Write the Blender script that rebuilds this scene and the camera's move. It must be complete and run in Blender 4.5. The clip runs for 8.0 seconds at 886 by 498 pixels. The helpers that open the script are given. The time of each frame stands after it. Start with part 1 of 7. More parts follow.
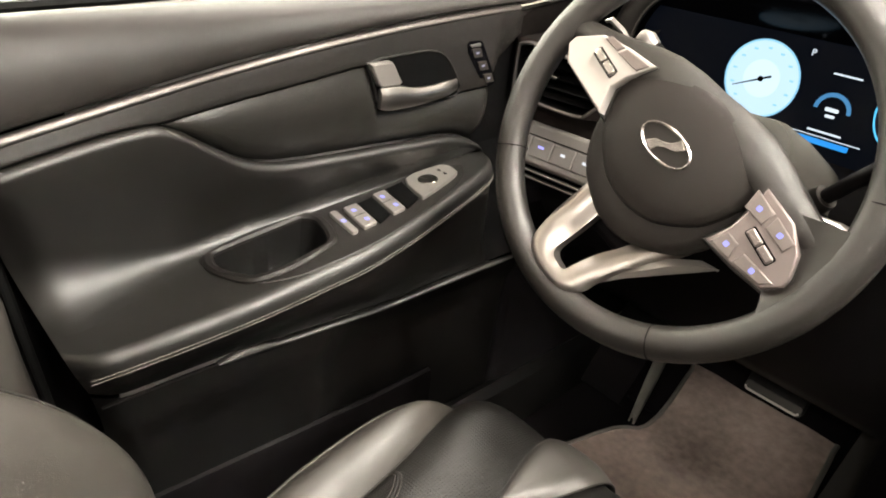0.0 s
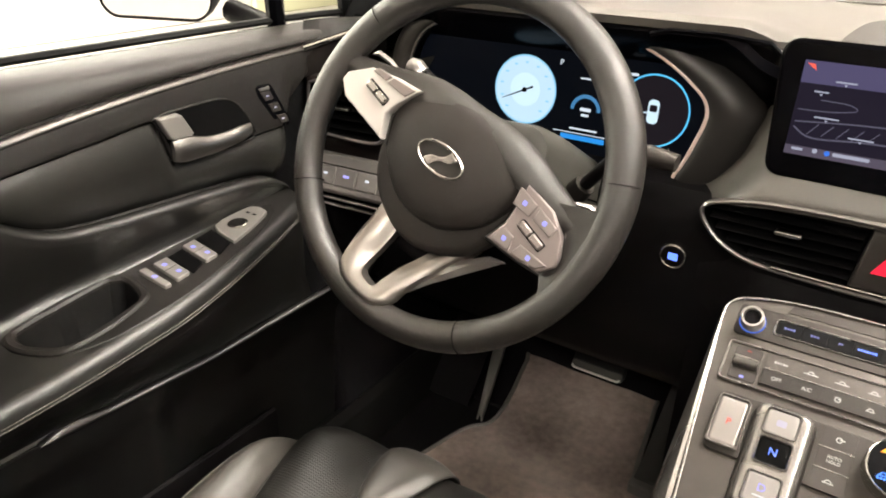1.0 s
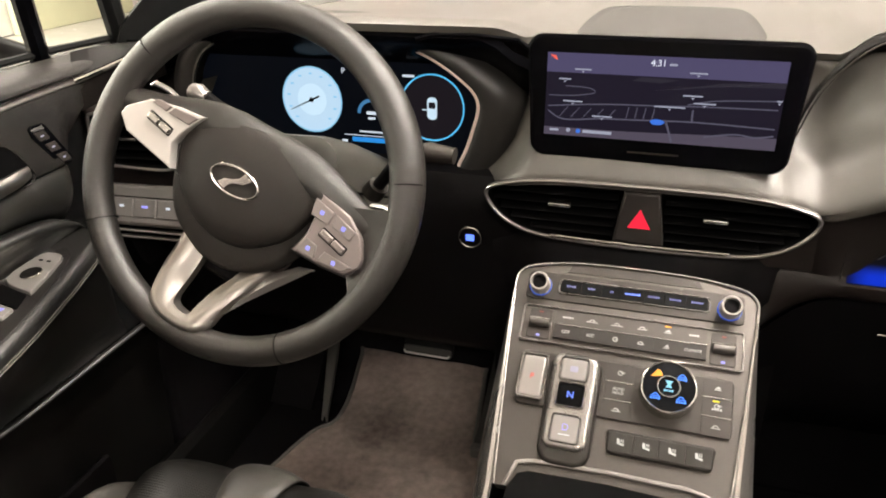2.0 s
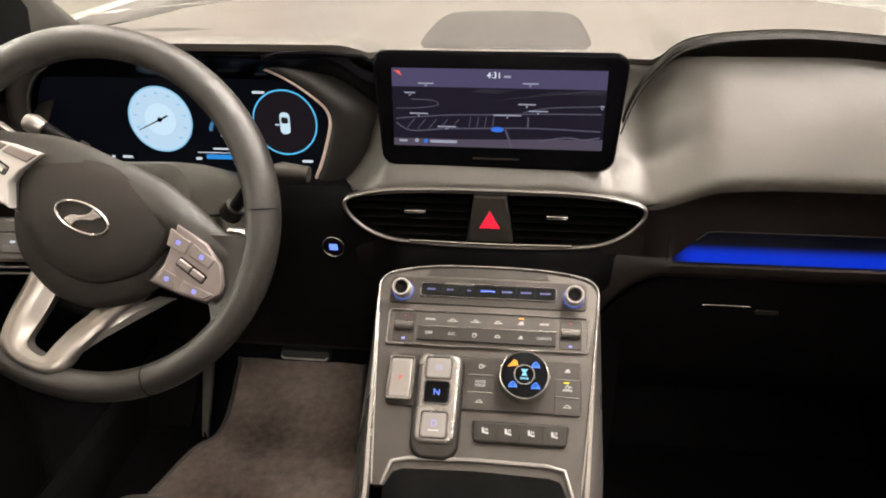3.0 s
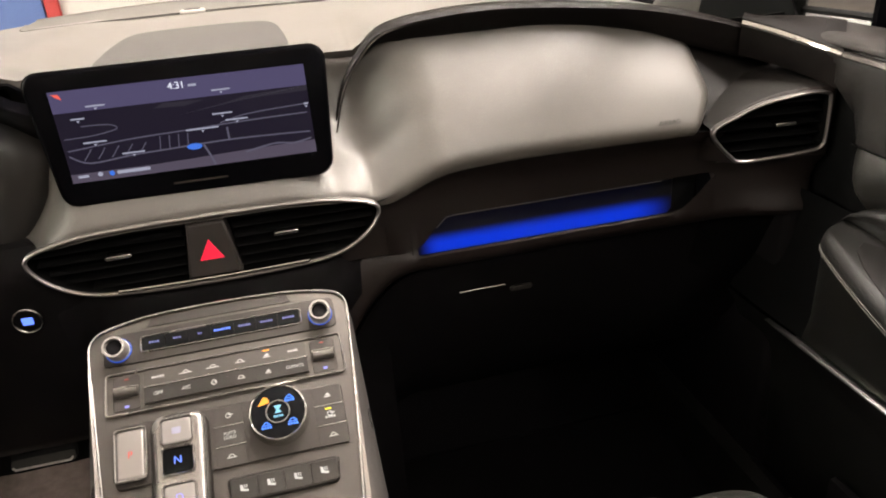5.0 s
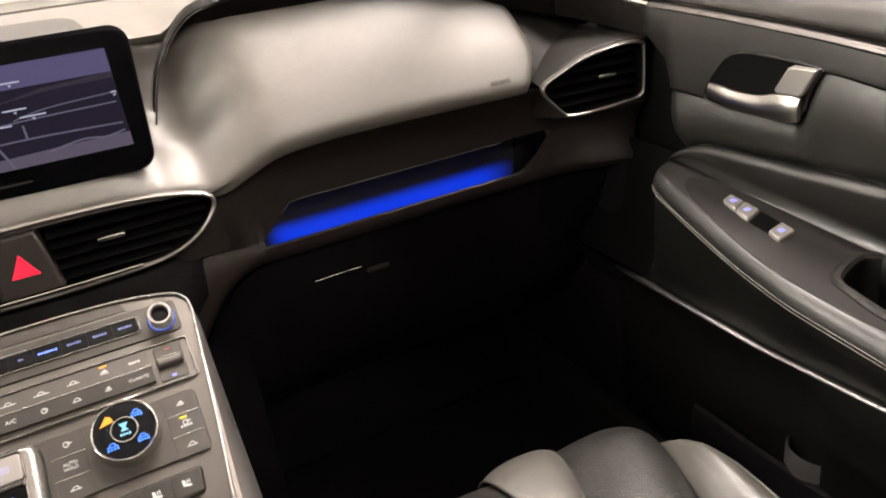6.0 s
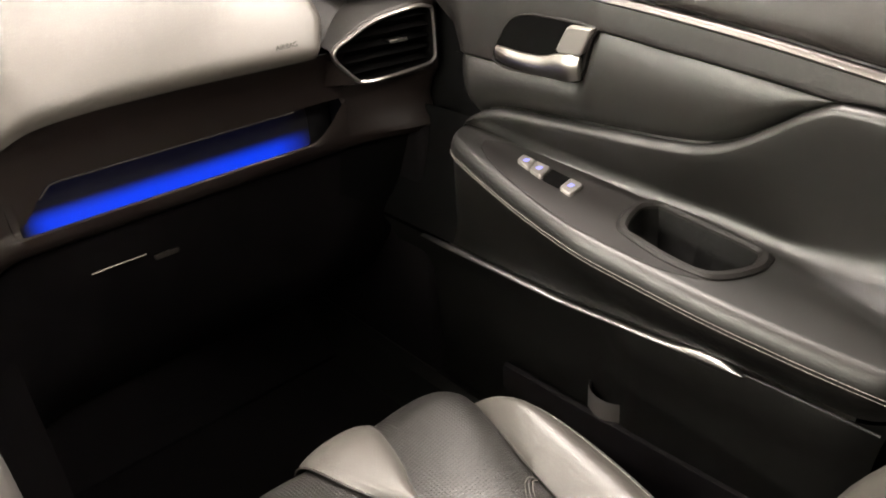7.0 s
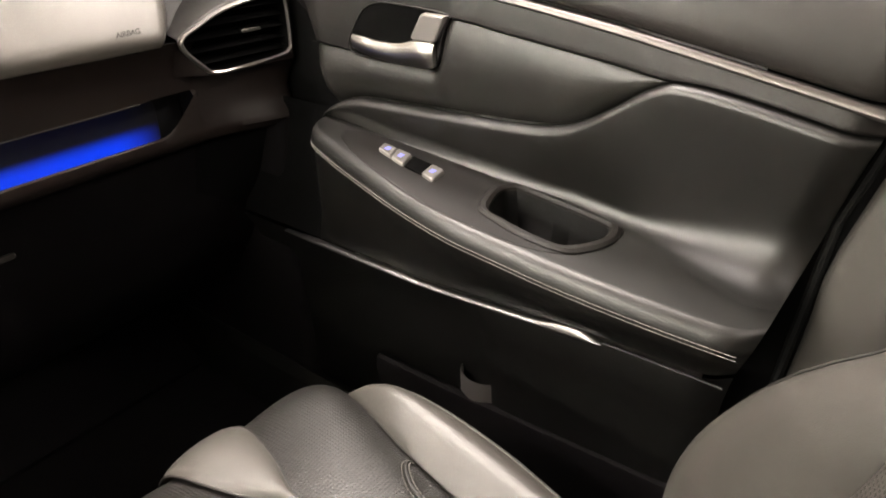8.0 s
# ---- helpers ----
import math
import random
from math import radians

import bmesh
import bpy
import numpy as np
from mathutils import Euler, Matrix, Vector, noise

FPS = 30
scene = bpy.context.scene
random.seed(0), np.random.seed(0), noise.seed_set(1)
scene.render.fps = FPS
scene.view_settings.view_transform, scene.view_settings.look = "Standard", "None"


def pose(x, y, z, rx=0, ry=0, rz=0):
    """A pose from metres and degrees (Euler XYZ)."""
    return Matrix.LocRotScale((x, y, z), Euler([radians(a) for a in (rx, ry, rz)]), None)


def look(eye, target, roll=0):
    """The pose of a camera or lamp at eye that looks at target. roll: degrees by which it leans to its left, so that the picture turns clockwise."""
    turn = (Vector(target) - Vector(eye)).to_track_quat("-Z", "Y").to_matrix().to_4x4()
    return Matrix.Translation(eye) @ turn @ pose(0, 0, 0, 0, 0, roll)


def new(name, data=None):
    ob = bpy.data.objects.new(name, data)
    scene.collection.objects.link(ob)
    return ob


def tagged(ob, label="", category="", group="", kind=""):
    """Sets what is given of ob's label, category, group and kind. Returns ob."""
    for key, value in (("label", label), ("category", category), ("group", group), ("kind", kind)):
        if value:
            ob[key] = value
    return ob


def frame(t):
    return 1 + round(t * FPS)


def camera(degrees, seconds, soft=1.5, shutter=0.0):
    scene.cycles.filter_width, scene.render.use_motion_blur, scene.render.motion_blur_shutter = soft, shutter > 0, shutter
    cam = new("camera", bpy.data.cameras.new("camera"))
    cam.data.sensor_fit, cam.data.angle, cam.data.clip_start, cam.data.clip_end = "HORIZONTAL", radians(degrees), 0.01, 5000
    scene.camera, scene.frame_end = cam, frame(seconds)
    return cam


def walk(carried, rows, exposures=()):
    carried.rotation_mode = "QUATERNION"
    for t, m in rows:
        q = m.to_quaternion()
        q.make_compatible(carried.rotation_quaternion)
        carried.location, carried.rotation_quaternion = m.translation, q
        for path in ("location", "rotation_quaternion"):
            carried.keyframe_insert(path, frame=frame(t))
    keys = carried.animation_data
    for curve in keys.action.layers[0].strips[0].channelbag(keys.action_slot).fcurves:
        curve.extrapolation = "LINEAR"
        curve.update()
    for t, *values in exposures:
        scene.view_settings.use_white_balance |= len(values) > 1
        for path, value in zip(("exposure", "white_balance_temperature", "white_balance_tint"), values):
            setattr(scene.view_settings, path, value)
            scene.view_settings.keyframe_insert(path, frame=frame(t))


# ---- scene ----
LENS = 64.04
cam = camera(LENS, 8.0, soft=1.9)
# seconds, eye x y z in metres, then yaw, pitch and lean to the right in degrees
ROWS = [
    (0, -0.0857, -0.7627, 1.2426, 46.46, -28.94, -4.62),
    (0.5, -0.0480, -0.7586, 1.2515, 40.41, -27.52, -2.98),
    (1, -0.0267, -0.7656, 1.2569, 33.15, -25.86, -1.19),
    (1.5, -0.0023, -0.7774, 1.2632, 24.97, -25.23, 0.21),
    (1.7, 0.0060, -0.7790, 1.2696, 22.11, -25.63, 0.89),
    (2.8, 0.0252, -0.8077, 1.3245, 8.89, -28.13, 0.93),
    (3, 0.0372, -0.7980, 1.3258, 7.19, -28.03, 1.10),
    (3.5, 0.0605, -0.7736, 1.3152, 2.83, -27.50, 1.42),
    (4, 0.0777, -0.7600, 1.3009, -1.77, -26.85, 1.87),
    (4.5, 0.0940, -0.7488, 1.2842, -6.68, -25.86, 2.62),
    (4.7, 0.0949, -0.7460, 1.2779, -8.80, -25.85, 3.33),
    (5.8, 0.1018, -0.7463, 1.2308, -21.28, -26.29, 6.77),
    (6, 0.1050, -0.7440, 1.2231, -24.22, -26.35, 6.87),
    (6.5, 0.1166, -0.7371, 1.2077, -32.30, -27.73, 5.50),
    (7, 0.1257, -0.7331, 1.1955, -40.81, -28.96, 3.43),
    (7.5, 0.1257, -0.7322, 1.1877, -47.83, -29.22, 1.61),
    (8, 0.1244, -0.7424, 1.1803, -52.60, -29.04, 0.62),
]


def aim(x, y, z, yaw, pitch, lean):
    a, b = radians(yaw), radians(pitch)
    way = Vector((-math.sin(a) * math.cos(b), math.cos(a) * math.cos(b), math.sin(b)))
    eye = Vector((x, y, z))
    return look(eye, eye + way, -lean)


EXPOSURES = [(0.0, 0.60, 6330, 5), (1.5, 0.32, 6330, 6), (2.8, 0.17, 6330, 7), (4.5, 0.25, 6330, 8), (6.0, 0.44, 6330, 10), (7.0, 0.78, 6330, 8), (8.0, 0.74, 6330, 9)]
walk(cam, [(row[0], aim(*row[1:])) for row in ROWS], EXPOSURES)

# ---- light: a showroom hall, lit by added ceiling panels out of view ----
world = bpy.data.worlds.new("world")
scene.world = world
world.use_nodes = True
world.node_tree.nodes["Background"].inputs[0].default_value = (1.0, 0.97, 0.92, 1)
world.node_tree.nodes["Background"].inputs[1].default_value = 0.02


# ---- materials ----
def mat(name, col, rough=0.5, metal=0.0, var=0.12, scale=40.0, bump=0.0, bscale=600.0, coat=0.0, spec=0.5, kind="noise", stains=0.08, lay=(1, 1, 0)):
    m = bpy.data.materials.new(name)
    m.use_nodes = True
    nt = m.node_tree
    N, L = nt.nodes, nt.links
    p = N["Principled BSDF"]
    p.inputs["Roughness"].default_value = rough
    p.inputs["Metallic"].default_value = metal
    p.inputs["Coat Weight"].default_value = coat
    p.inputs["Specular IOR Level"].default_value = spec
    tc = N.new("ShaderNodeTexCoord")
    n1 = N.new("ShaderNodeTexNoise")
    n1.inputs["Scale"].default_value = scale
    n1.inputs["Detail"].default_value = 6
    n2 = N.new("ShaderNodeTexNoise")
    n2.inputs["Scale"].default_value = 6.0
    n2.inputs["Detail"].default_value = 3
    L.new(tc.outputs["Object"], n1.inputs["Vector"])
    L.new(tc.outputs["Object"], n2.inputs["Vector"])
    mul = N.new("ShaderNodeMath")
    mul.operation = "MULTIPLY_ADD"
    mul.inputs[1].default_value = var
    mul.inputs[2].default_value = 1.0 - var / 2 - stains / 2
    L.new(n1.outputs["Fac"], mul.inputs[0])
    add = N.new("ShaderNodeMath")
    add.operation = "MULTIPLY_ADD"
    add.inputs[1].default_value = stains
    L.new(n2.outputs["Fac"], add.inputs[0])
    L.new(mul.outputs[0], add.inputs[2])
    sc = N.new("ShaderNodeVectorMath")
    sc.operation = "SCALE"
    sc.inputs[0].default_value = col
    L.new(add.outputs[0], sc.inputs["Scale"])
    L.new(sc.outputs[0], p.inputs["Base Color"])
    rr = N.new("ShaderNodeMath")
    rr.operation = "MULTIPLY_ADD"
    rr.inputs[1].default_value = 0.12
    rr.inputs[2].default_value = rough - 0.06
    L.new(n2.outputs["Fac"], rr.inputs[0])
    L.new(rr.outputs[0], p.inputs["Roughness"])
    if bump:
        if kind == "leather":
            b1 = N.new("ShaderNodeTexVoronoi")
            b1.feature = "DISTANCE_TO_EDGE"
            b1.inputs["Scale"].default_value = bscale
            out = b1.outputs["Distance"]
        elif kind == "holes":
            b1 = N.new("ShaderNodeTexVoronoi")
            b1.inputs["Scale"].default_value = bscale
            b1.inputs["Randomness"].default_value = 0.0
            flatv = N.new("ShaderNodeVectorMath")
            flatv.operation = "MULTIPLY"
            flatv.inputs[1].default_value = lay
            L.new(tc.outputs["Object"], flatv.inputs[0])
            rmp = N.new("ShaderNodeMapRange")
            rmp.inputs["From Min"].default_value = 0.22
            rmp.inputs["From Max"].default_value = 0.34
            L.new(b1.outputs["Distance"], rmp.inputs["Value"])
            out = rmp.outputs["Result"]
            dk = N.new("ShaderNodeMath")
            dk.operation = "MULTIPLY_ADD"
            dk.inputs[1].default_value = 0.6
            dk.inputs[2].default_value = 0.4
            L.new(out, dk.inputs[0])
            s2 = N.new("ShaderNodeVectorMath")
            s2.operation = "SCALE"
            L.new(sc.outputs[0], s2.inputs[0])
            L.new(dk.outputs[0], s2.inputs["Scale"])
            L.new(s2.outputs[0], p.inputs["Base Color"])
        else:
            b1 = N.new("ShaderNodeTexNoise")
            b1.inputs["Scale"].default_value = bscale
            b1.inputs["Detail"].default_value = 4
            out = b1.outputs["Fac"]
        L.new(flatv.outputs[0] if kind == "holes" else tc.outputs["Object"], b1.inputs["Vector"])
        bp = N.new("ShaderNodeBump")
        bp.inputs["Strength"].default_value = bump
        bp.inputs["Distance"].default_value = 0.0006
        L.new(out, bp.inputs["Height"])
        L.new(bp.outputs["Normal"], p.inputs["Normal"])
    return m


def glow(name, col, strength, base=0.02):
    m = bpy.data.materials.new(name)
    m.use_nodes = True
    p = m.node_tree.nodes["Principled BSDF"]
    p.inputs["Base Color"].default_value = (base, base, base, 1)
    p.inputs["Emission Color"].default_value = (*col, 1)
    p.inputs["Emission Strength"].default_value = strength
    p.inputs["Roughness"].default_value = 0.35
    p.inputs["Specular IOR Level"].default_value = 0.15
    return m


M = dict(
    dash=mat("soft grey dash skin", (0.0836, 0.07714, 0.06859), 0.43, bump=0.2, bscale=1400, kind="leather", spec=0.66),
    brow=mat("dark brow skin", (0.0060, 0.0048, 0.0044), 0.52, bump=0.3, bscale=1400, kind="leather", spec=0.11),
    band=mat("dark brown trim", (0.0128, 0.0090, 0.0079), 0.46, bump=0.25, bscale=900, kind="leather", spec=0.32),
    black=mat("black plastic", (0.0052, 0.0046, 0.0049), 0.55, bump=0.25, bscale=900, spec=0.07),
    deep=mat("matt black for hollows and shade", (0.003, 0.003, 0.003), 0.8, spec=0.03),
    gloss=mat("piano black", (0.0022, 0.0022, 0.0028), 0.16, coat=0.0, var=0.02, spec=0.05),
    door=mat("dark door skin", (0.0072, 0.0069, 0.0061), 0.43, bump=0.14, bscale=1300, kind="leather", spec=0.7),
    doorband=mat("dark door band", (0.0105, 0.0094, 0.0088), 0.46, bump=0.25, bscale=1300, kind="leather", spec=0.33),
    pad=mat("door upper pad", (0.0215, 0.0194, 0.0181), 0.42, bump=0.3, bscale=1300, kind="leather", spec=0.32),
    lower=mat("door lower plastic", (0.0054, 0.0052, 0.0049), 0.42, bump=0.3, bscale=800, spec=0.2),
    leather=mat("grey seat leather", (0.053, 0.0493, 0.0440), 0.38, bump=0.4, bscale=700, kind="leather", stains=0.15, spec=0.65),
    perf=mat("perforated leather", (0.0125, 0.0116, 0.0104), 0.42, spec=0.42, bump=0.9, bscale=290, kind="holes"),
    wheel=mat("wheel leather", (0.0205, 0.0185, 0.0165), 0.36, bump=0.5, bscale=1100, kind="leather", stains=0.15, spec=0.75),
    hub=mat("airbag cover skin", (0.025, 0.0215, 0.0197), 0.50, bump=0.4, bscale=1200, kind="leather", spec=0.22),
    chrome=mat("satin chrome", (0.6, 0.58, 0.55), 0.22, metal=1.0, var=0.04),
    bright=mat("bright chrome", (0.80, 0.79, 0.77), 0.12, metal=1.0, var=0.03),
    silver=mat("satin silver paint", (0.40, 0.38, 0.366), 0.30, metal=0.85, var=0.06),
    pink=mat("pale button plastic", (0.26, 0.225, 0.215), 0.3, metal=0.5, var=0.05),
    console=mat("bronze grey console paint", (0.082, 0.0748, 0.0690), 0.38, metal=0.8, var=0.10, scale=90, spec=0.3),
    button=mat("grey button plastic", (0.042, 0.0378, 0.0345), 0.42, metal=0.5, spec=0.2),
    carpet=mat("brown carpet", (0.225, 0.183, 0.161), 0.95, bump=1.0, bscale=700, var=1.0, scale=70, stains=2.0, spec=0.1),
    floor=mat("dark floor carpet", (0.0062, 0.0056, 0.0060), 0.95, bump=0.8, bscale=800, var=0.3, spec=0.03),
    stitch=mat("grey thread", (0.1, 0.095, 0.086), 0.7),
    thread=mat("pale thread", (0.20, 0.19, 0.172), 0.7),
    liner=mat("headliner cloth", (0.44, 0.415, 0.385), 0.9, bump=0.3, bscale=900),
    paint=mat("white body paint", (0.78, 0.77, 0.75), 0.2, coat=0.6, var=0.02),
    rubber=mat("black rubber", (0.01, 0.01, 0.01), 0.65, spec=0.15),
    wall=mat("white hall wall", (0.82, 0.785, 0.76), 0.8, var=0.05, scale=3),
    wallg=mat("pale green panel", (0.62, 0.62, 0.42), 0.8, var=0.05, scale=3),
    tile=mat("pale hall floor", (0.45, 0.42, 0.395), 0.25, var=0.06, scale=3),
    tile_silver=mat("satin switch plastic", (0.27, 0.255, 0.24), 0.3, metal=0.45, var=0.05),
    spoke=mat("satin spoke metal", (0.36, 0.335, 0.31), 0.36, metal=0.9, var=0.06),
    red=mat("red panel paint", (0.55, 0.05, 0.05), 0.5),
    blue=mat("blue panel paint", (0.12, 0.2, 0.5), 0.5),
    mirror=mat("mirror silver", (0.92, 0.92, 0.92), 0.02, metal=1.0, var=0.0, stains=0.0),
)
G = dict(
    blue=glow("blue key light", (0.12, 0.22, 1.0), 1.6),
    violet=glow("violet key light", (0.35, 0.34, 1.0), 0.9),
    dimviolet=glow("dim violet key light", (0.35, 0.33, 0.62), 0.45, 0.15),
    ring=glow("blue ring light", (0.03, 0.12, 0.7), 0.75),
    red=glow("hazard red light", (0.9, 0.008, 0.04), 1.0),
    reddim=glow("dim red key light", (0.55, 0.06, 0.04), 0.4),
    redkey=glow("red key light", (1.0, 0.12, 0.08), 0.8),
    amber=glow("amber key light", (1.0, 0.35, 0.01), 1.3),
    yellow=glow("yellow key light", (0.9, 0.75, 0.0), 1.0),
    keywhite=glow("white key light", (0.8, 0.85, 0.95), 0.75),
    map=glow("map ground", (0.012, 0.009, 0.017), 1.0, 0.004),
    mapsky=glow("map sky", (0.070, 0.058, 0.118), 1.0, 0.004),
    maphill=glow("map hills", (0.025, 0.021, 0.030), 1.0, 0.004),
    mapbar=glow("map foot bar", (0.075, 0.06, 0.085), 1.0, 0.004),
    mapline=glow("map road", (0.08, 0.072, 0.105), 1.0, 0.004),
    maptext=glow("map writing", (0.30, 0.30, 0.38), 1.0),
    mapblue=glow("map marker", (0.03, 0.14, 0.62), 1.0),
    dial=glow("dial face light", (0.46, 0.61, 0.76), 1.0),
    dialin=glow("dial inner light", (0.55, 0.70, 0.83), 1.0),
    dialring=glow("dial ring light", (0.24, 0.50, 0.72), 1.0),
    dialdark=glow("dial dark face", (0.010, 0.0075, 0.010), 1.0),
    lcd=glow("cluster ground", (0.0015, 0.002, 0.0035), 1.0, 0.003),
)

for key_name in ("lcd", "dialdark", "map", "mapsky", "maphill", "mapbar"):
    shader = G[key_name].node_tree.nodes["Principled BSDF"]
    shader.inputs["Specular IOR Level"].default_value = 0.03
    shader.inputs["Base Color"].default_value = (0.002, 0.002, 0.002, 1)


# ---- mesh helpers ----
def ease(a, b, x):
    k = max(0.0, min(1.0, (x - a) / (b - a)))
    return k * k * (3 - 2 * k)


def finish(name, bm, material, parent=None, label="", angle=40):
    bmesh.ops.recalc_face_normals(bm, faces=bm.faces)
    me = bpy.data.meshes.new(name)
    bm.to_mesh(me)
    bm.free()
    me.polygons.foreach_set("use_smooth", [True] * len(me.polygons))
    me.set_sharp_from_angle(angle=radians(angle))
    me.materials.append(material)
    ob = new(name, me)
    if parent:
        ob.parent = parent
    if label:
        ob["label"] = label
    return ob


def part(name, bm, material, parent, label="", angle=40):
    return finish(name, bm, material, parent, label, angle)


def thing(name, label, category, group="", kind=""):
    return tagged(new(name), label, category, group, kind)


def spline(pts):
    """Smooth monotone curve through (a, b, ...) knots in order of a: a function of a."""
    pts = sorted(pts)
    a = np.array([p[0] for p in pts], float)
    b = np.array([p[1:] for p in pts], float)
    s = np.diff(b, axis=0) / np.diff(a)[:, None]
    m = np.vstack([s[:1], (s[1:] + s[:-1]) / 2, s[-1:]])
    flat = s[1:] * s[:-1] <= 0
    m[1:-1][flat] = 0

    def at(v):
        v = min(max(v, a[0]), a[-1])
        i = min(max(int(np.searchsorted(a, v)) - 1, 0), len(a) - 2)
        h = a[i + 1] - a[i]
        t = (v - a[i]) / h
        r = (2 * t**3 - 3 * t**2 + 1) * b[i] + (t**3 - 2 * t**2 + t) * h * m[i] + (3 * t**2 - 2 * t**3) * b[i + 1] + (t**3 - t**2) * h * m[i + 1]
        return r if len(r) > 1 else float(r[0])

    return at


def through_points(pts, n, closed=False):
    """Points evenly along a smooth curve through pts (Catmull-Rom)."""
    p = [Vector(q) for q in pts]
    k = len(p)
    out = []
    span = k if closed else k - 1
    for i in range(span):
        p0, p1, p2, p3 = (p[(i - 1) % k], p[i], p[(i + 1) % k], p[(i + 2) % k]) if closed else (p[max(i - 1, 0)], p[i], p[i + 1], p[min(i + 2, k - 1)])
        for j in range(n):
            t = j / n
            out.append(0.5 * (2 * p1 + (p2 - p0) * t + (2 * p0 - 5 * p1 + 4 * p2 - p3) * t * t + (3 * p1 - p0 - 3 * p2 + p3) * t**3))
    if not closed:
        out.append(p[-1])
    return out


def grid(rows, thick=0.0, wrap=False, bm=None, skip=None):
    """A sheet through rows of points, made solid by a thickness."""
    bm = bm or bmesh.new()
    v = [[bm.verts.new(q) for q in row] for row in rows]
    faces = []
    for i in range(len(v) - 1):
        n = len(v[i])
        for j in range(n if wrap else n - 1):
            if skip and skip(i, j):
                continue
            faces.append(bm.faces.new((v[i][j], v[i][(j + 1) % n], v[i + 1][(j + 1) % n], v[i + 1][j])))
    if thick:
        bmesh.ops.recalc_face_normals(bm, faces=faces)
        bmesh.ops.solidify(bm, geom=faces, thickness=thick)
    return bm


def loft(rings, caps=True, bm=None):
    bm = bm or bmesh.new()
    v = [[bm.verts.new(q) for q in ring] for ring in rings]
    n = len(v[0])
    for a, b in zip(v, v[1:]):
        for j in range(n):
            bm.faces.new((a[j], a[(j + 1) % n], b[(j + 1) % n], b[j]))
    if caps:
        bm.faces.new(v[0])
        bm.faces.new(v[-1])
    return bm


def tube(path, r, closed=False, seg=10, bm=None, flat=1.0, up=None):
    """A round or flattened rod along a path; r may be a list. flat: thickness against width, along up."""
    path = [Vector(q) for q in path]
    k = len(path)
    rings, ref = [], Vector(up) if up else Vector((0.13, 0.21, 0.97))
    for i, q in enumerate(path):
        a = path[(i - 1) % k] if closed or i else q
        b = path[(i + 1) % k] if closed or i < k - 1 else q
        d = (b - a).normalized()
        s = d.cross(ref).normalized()
        w = s.cross(d).normalized()
        rad = r[i] if isinstance(r, (list, tuple)) else r
        rings.append([q + rad * (math.cos(t) * s + flat * math.sin(t) * w) for t in [2 * math.pi * j / seg for j in range(seg)]])
        if not up:
            ref = w
    if closed:
        rings.append(rings[0])
        bm = bm or bmesh.new()
        v = [[bm.verts.new(q) for q in ring] for ring in rings[:-1]]
        for i in range(k):
            for j in range(seg):
                a, b = v[i], v[(i + 1) % k]
                bm.faces.new((a[j], a[(j + 1) % seg], b[(j + 1) % seg], b[j]))
        return bm
    return loft(rings, True, bm)


def rrect(w, h, r, n=4, cx=0.0, cy=0.0, taper=0.0):
    """A rounded rectangle round (cx, cy); taper narrows its lower end."""
    out = []
    for sx, sy, a0 in ((1, 1, 0), (-1, 1, 90), (-1, -1, 180), (1, -1, 270)):
        for i in range(n + 1):
            a = radians(a0 + 90 * i / n)
            x, y = sx * (w / 2 - r) + r * math.cos(a), sy * (h / 2 - r) + r * math.sin(a)
            k = 1 - taper * (0.5 - y / h)
            out.append((cx + x * k, cy + y))
    return out


def circle(r, n=32, cx=0.0, cy=0.0, a0=0, a1=360):
    full = a1 - a0 >= 360
    return [(cx + r * math.cos(radians(a0 + (a1 - a0) * i / (n if full else n - 1))), cy + r * math.sin(radians(a0 + (a1 - a0) * i / (n if full else n - 1)))) for i in range(n)]


def inset(pts, d):
    """The outline moved inwards by d (for counter-clockwise outlines)."""
    n = len(pts)
    out = []
    for i in range(n):
        p, a, b = Vector(pts[i]), Vector(pts[i - 1]), Vector(pts[(i + 1) % n])
        e, g = (p - a), (b - p)
        e = e.normalized() if e.length > 1e-9 else g.normalized()
        g = g.normalized() if g.length > 1e-9 else e
        m = (Vector((-e.y, e.x)) + Vector((-g.y, g.x)))
        m = m.normalized() if m.length > 1e-6 else Vector((-e.y, e.x))
        k = max(0.4, m.dot(Vector((-e.y, e.x))))
        out.append(tuple(p + m * d / k))
    return out


def plate(outline, m, depth, bevel=0.001, base=0.0, bm=None, dome=0.0):
    """A bevelled slab on the plane of m, standing depth proud along its z."""
    bm = bm or bmesh.new()
    rings = [(outline, base), (outline, depth - bevel), (inset(outline, bevel * 0.35), depth - bevel * 0.3), (inset(outline, bevel), depth), (inset(outline, bevel * 1.25), depth)]
    if dome:
        rings += [(inset(outline, bevel + dome * 3), depth + dome)]
    return loft([[m @ Vector((x, y, z)) for x, y in o] for o, z in rings], True, bm)


def ring_plate(outer, inner, m, depth, bevel=0.0008, base=0.0, bm=None):
    """A frame between two outlines with as many points."""
    bm = bm or bmesh.new()
    rings = [(outer, base), (outer, depth - bevel), (inset(outer, bevel), depth), (inset(inner, -bevel), depth), (inner, depth - bevel), (inner, base)]
    v = [[bm.verts.new(m @ Vector((x, y, z))) for x, y in o] for o, z in rings]
    n = len(outer)
    for a, b in zip(v, v[1:] + v[:1]):
        for j in range(n):
            bm.faces.new((a[j], a[(j + 1) % n], b[(j + 1) % n], b[j]))
    return bm


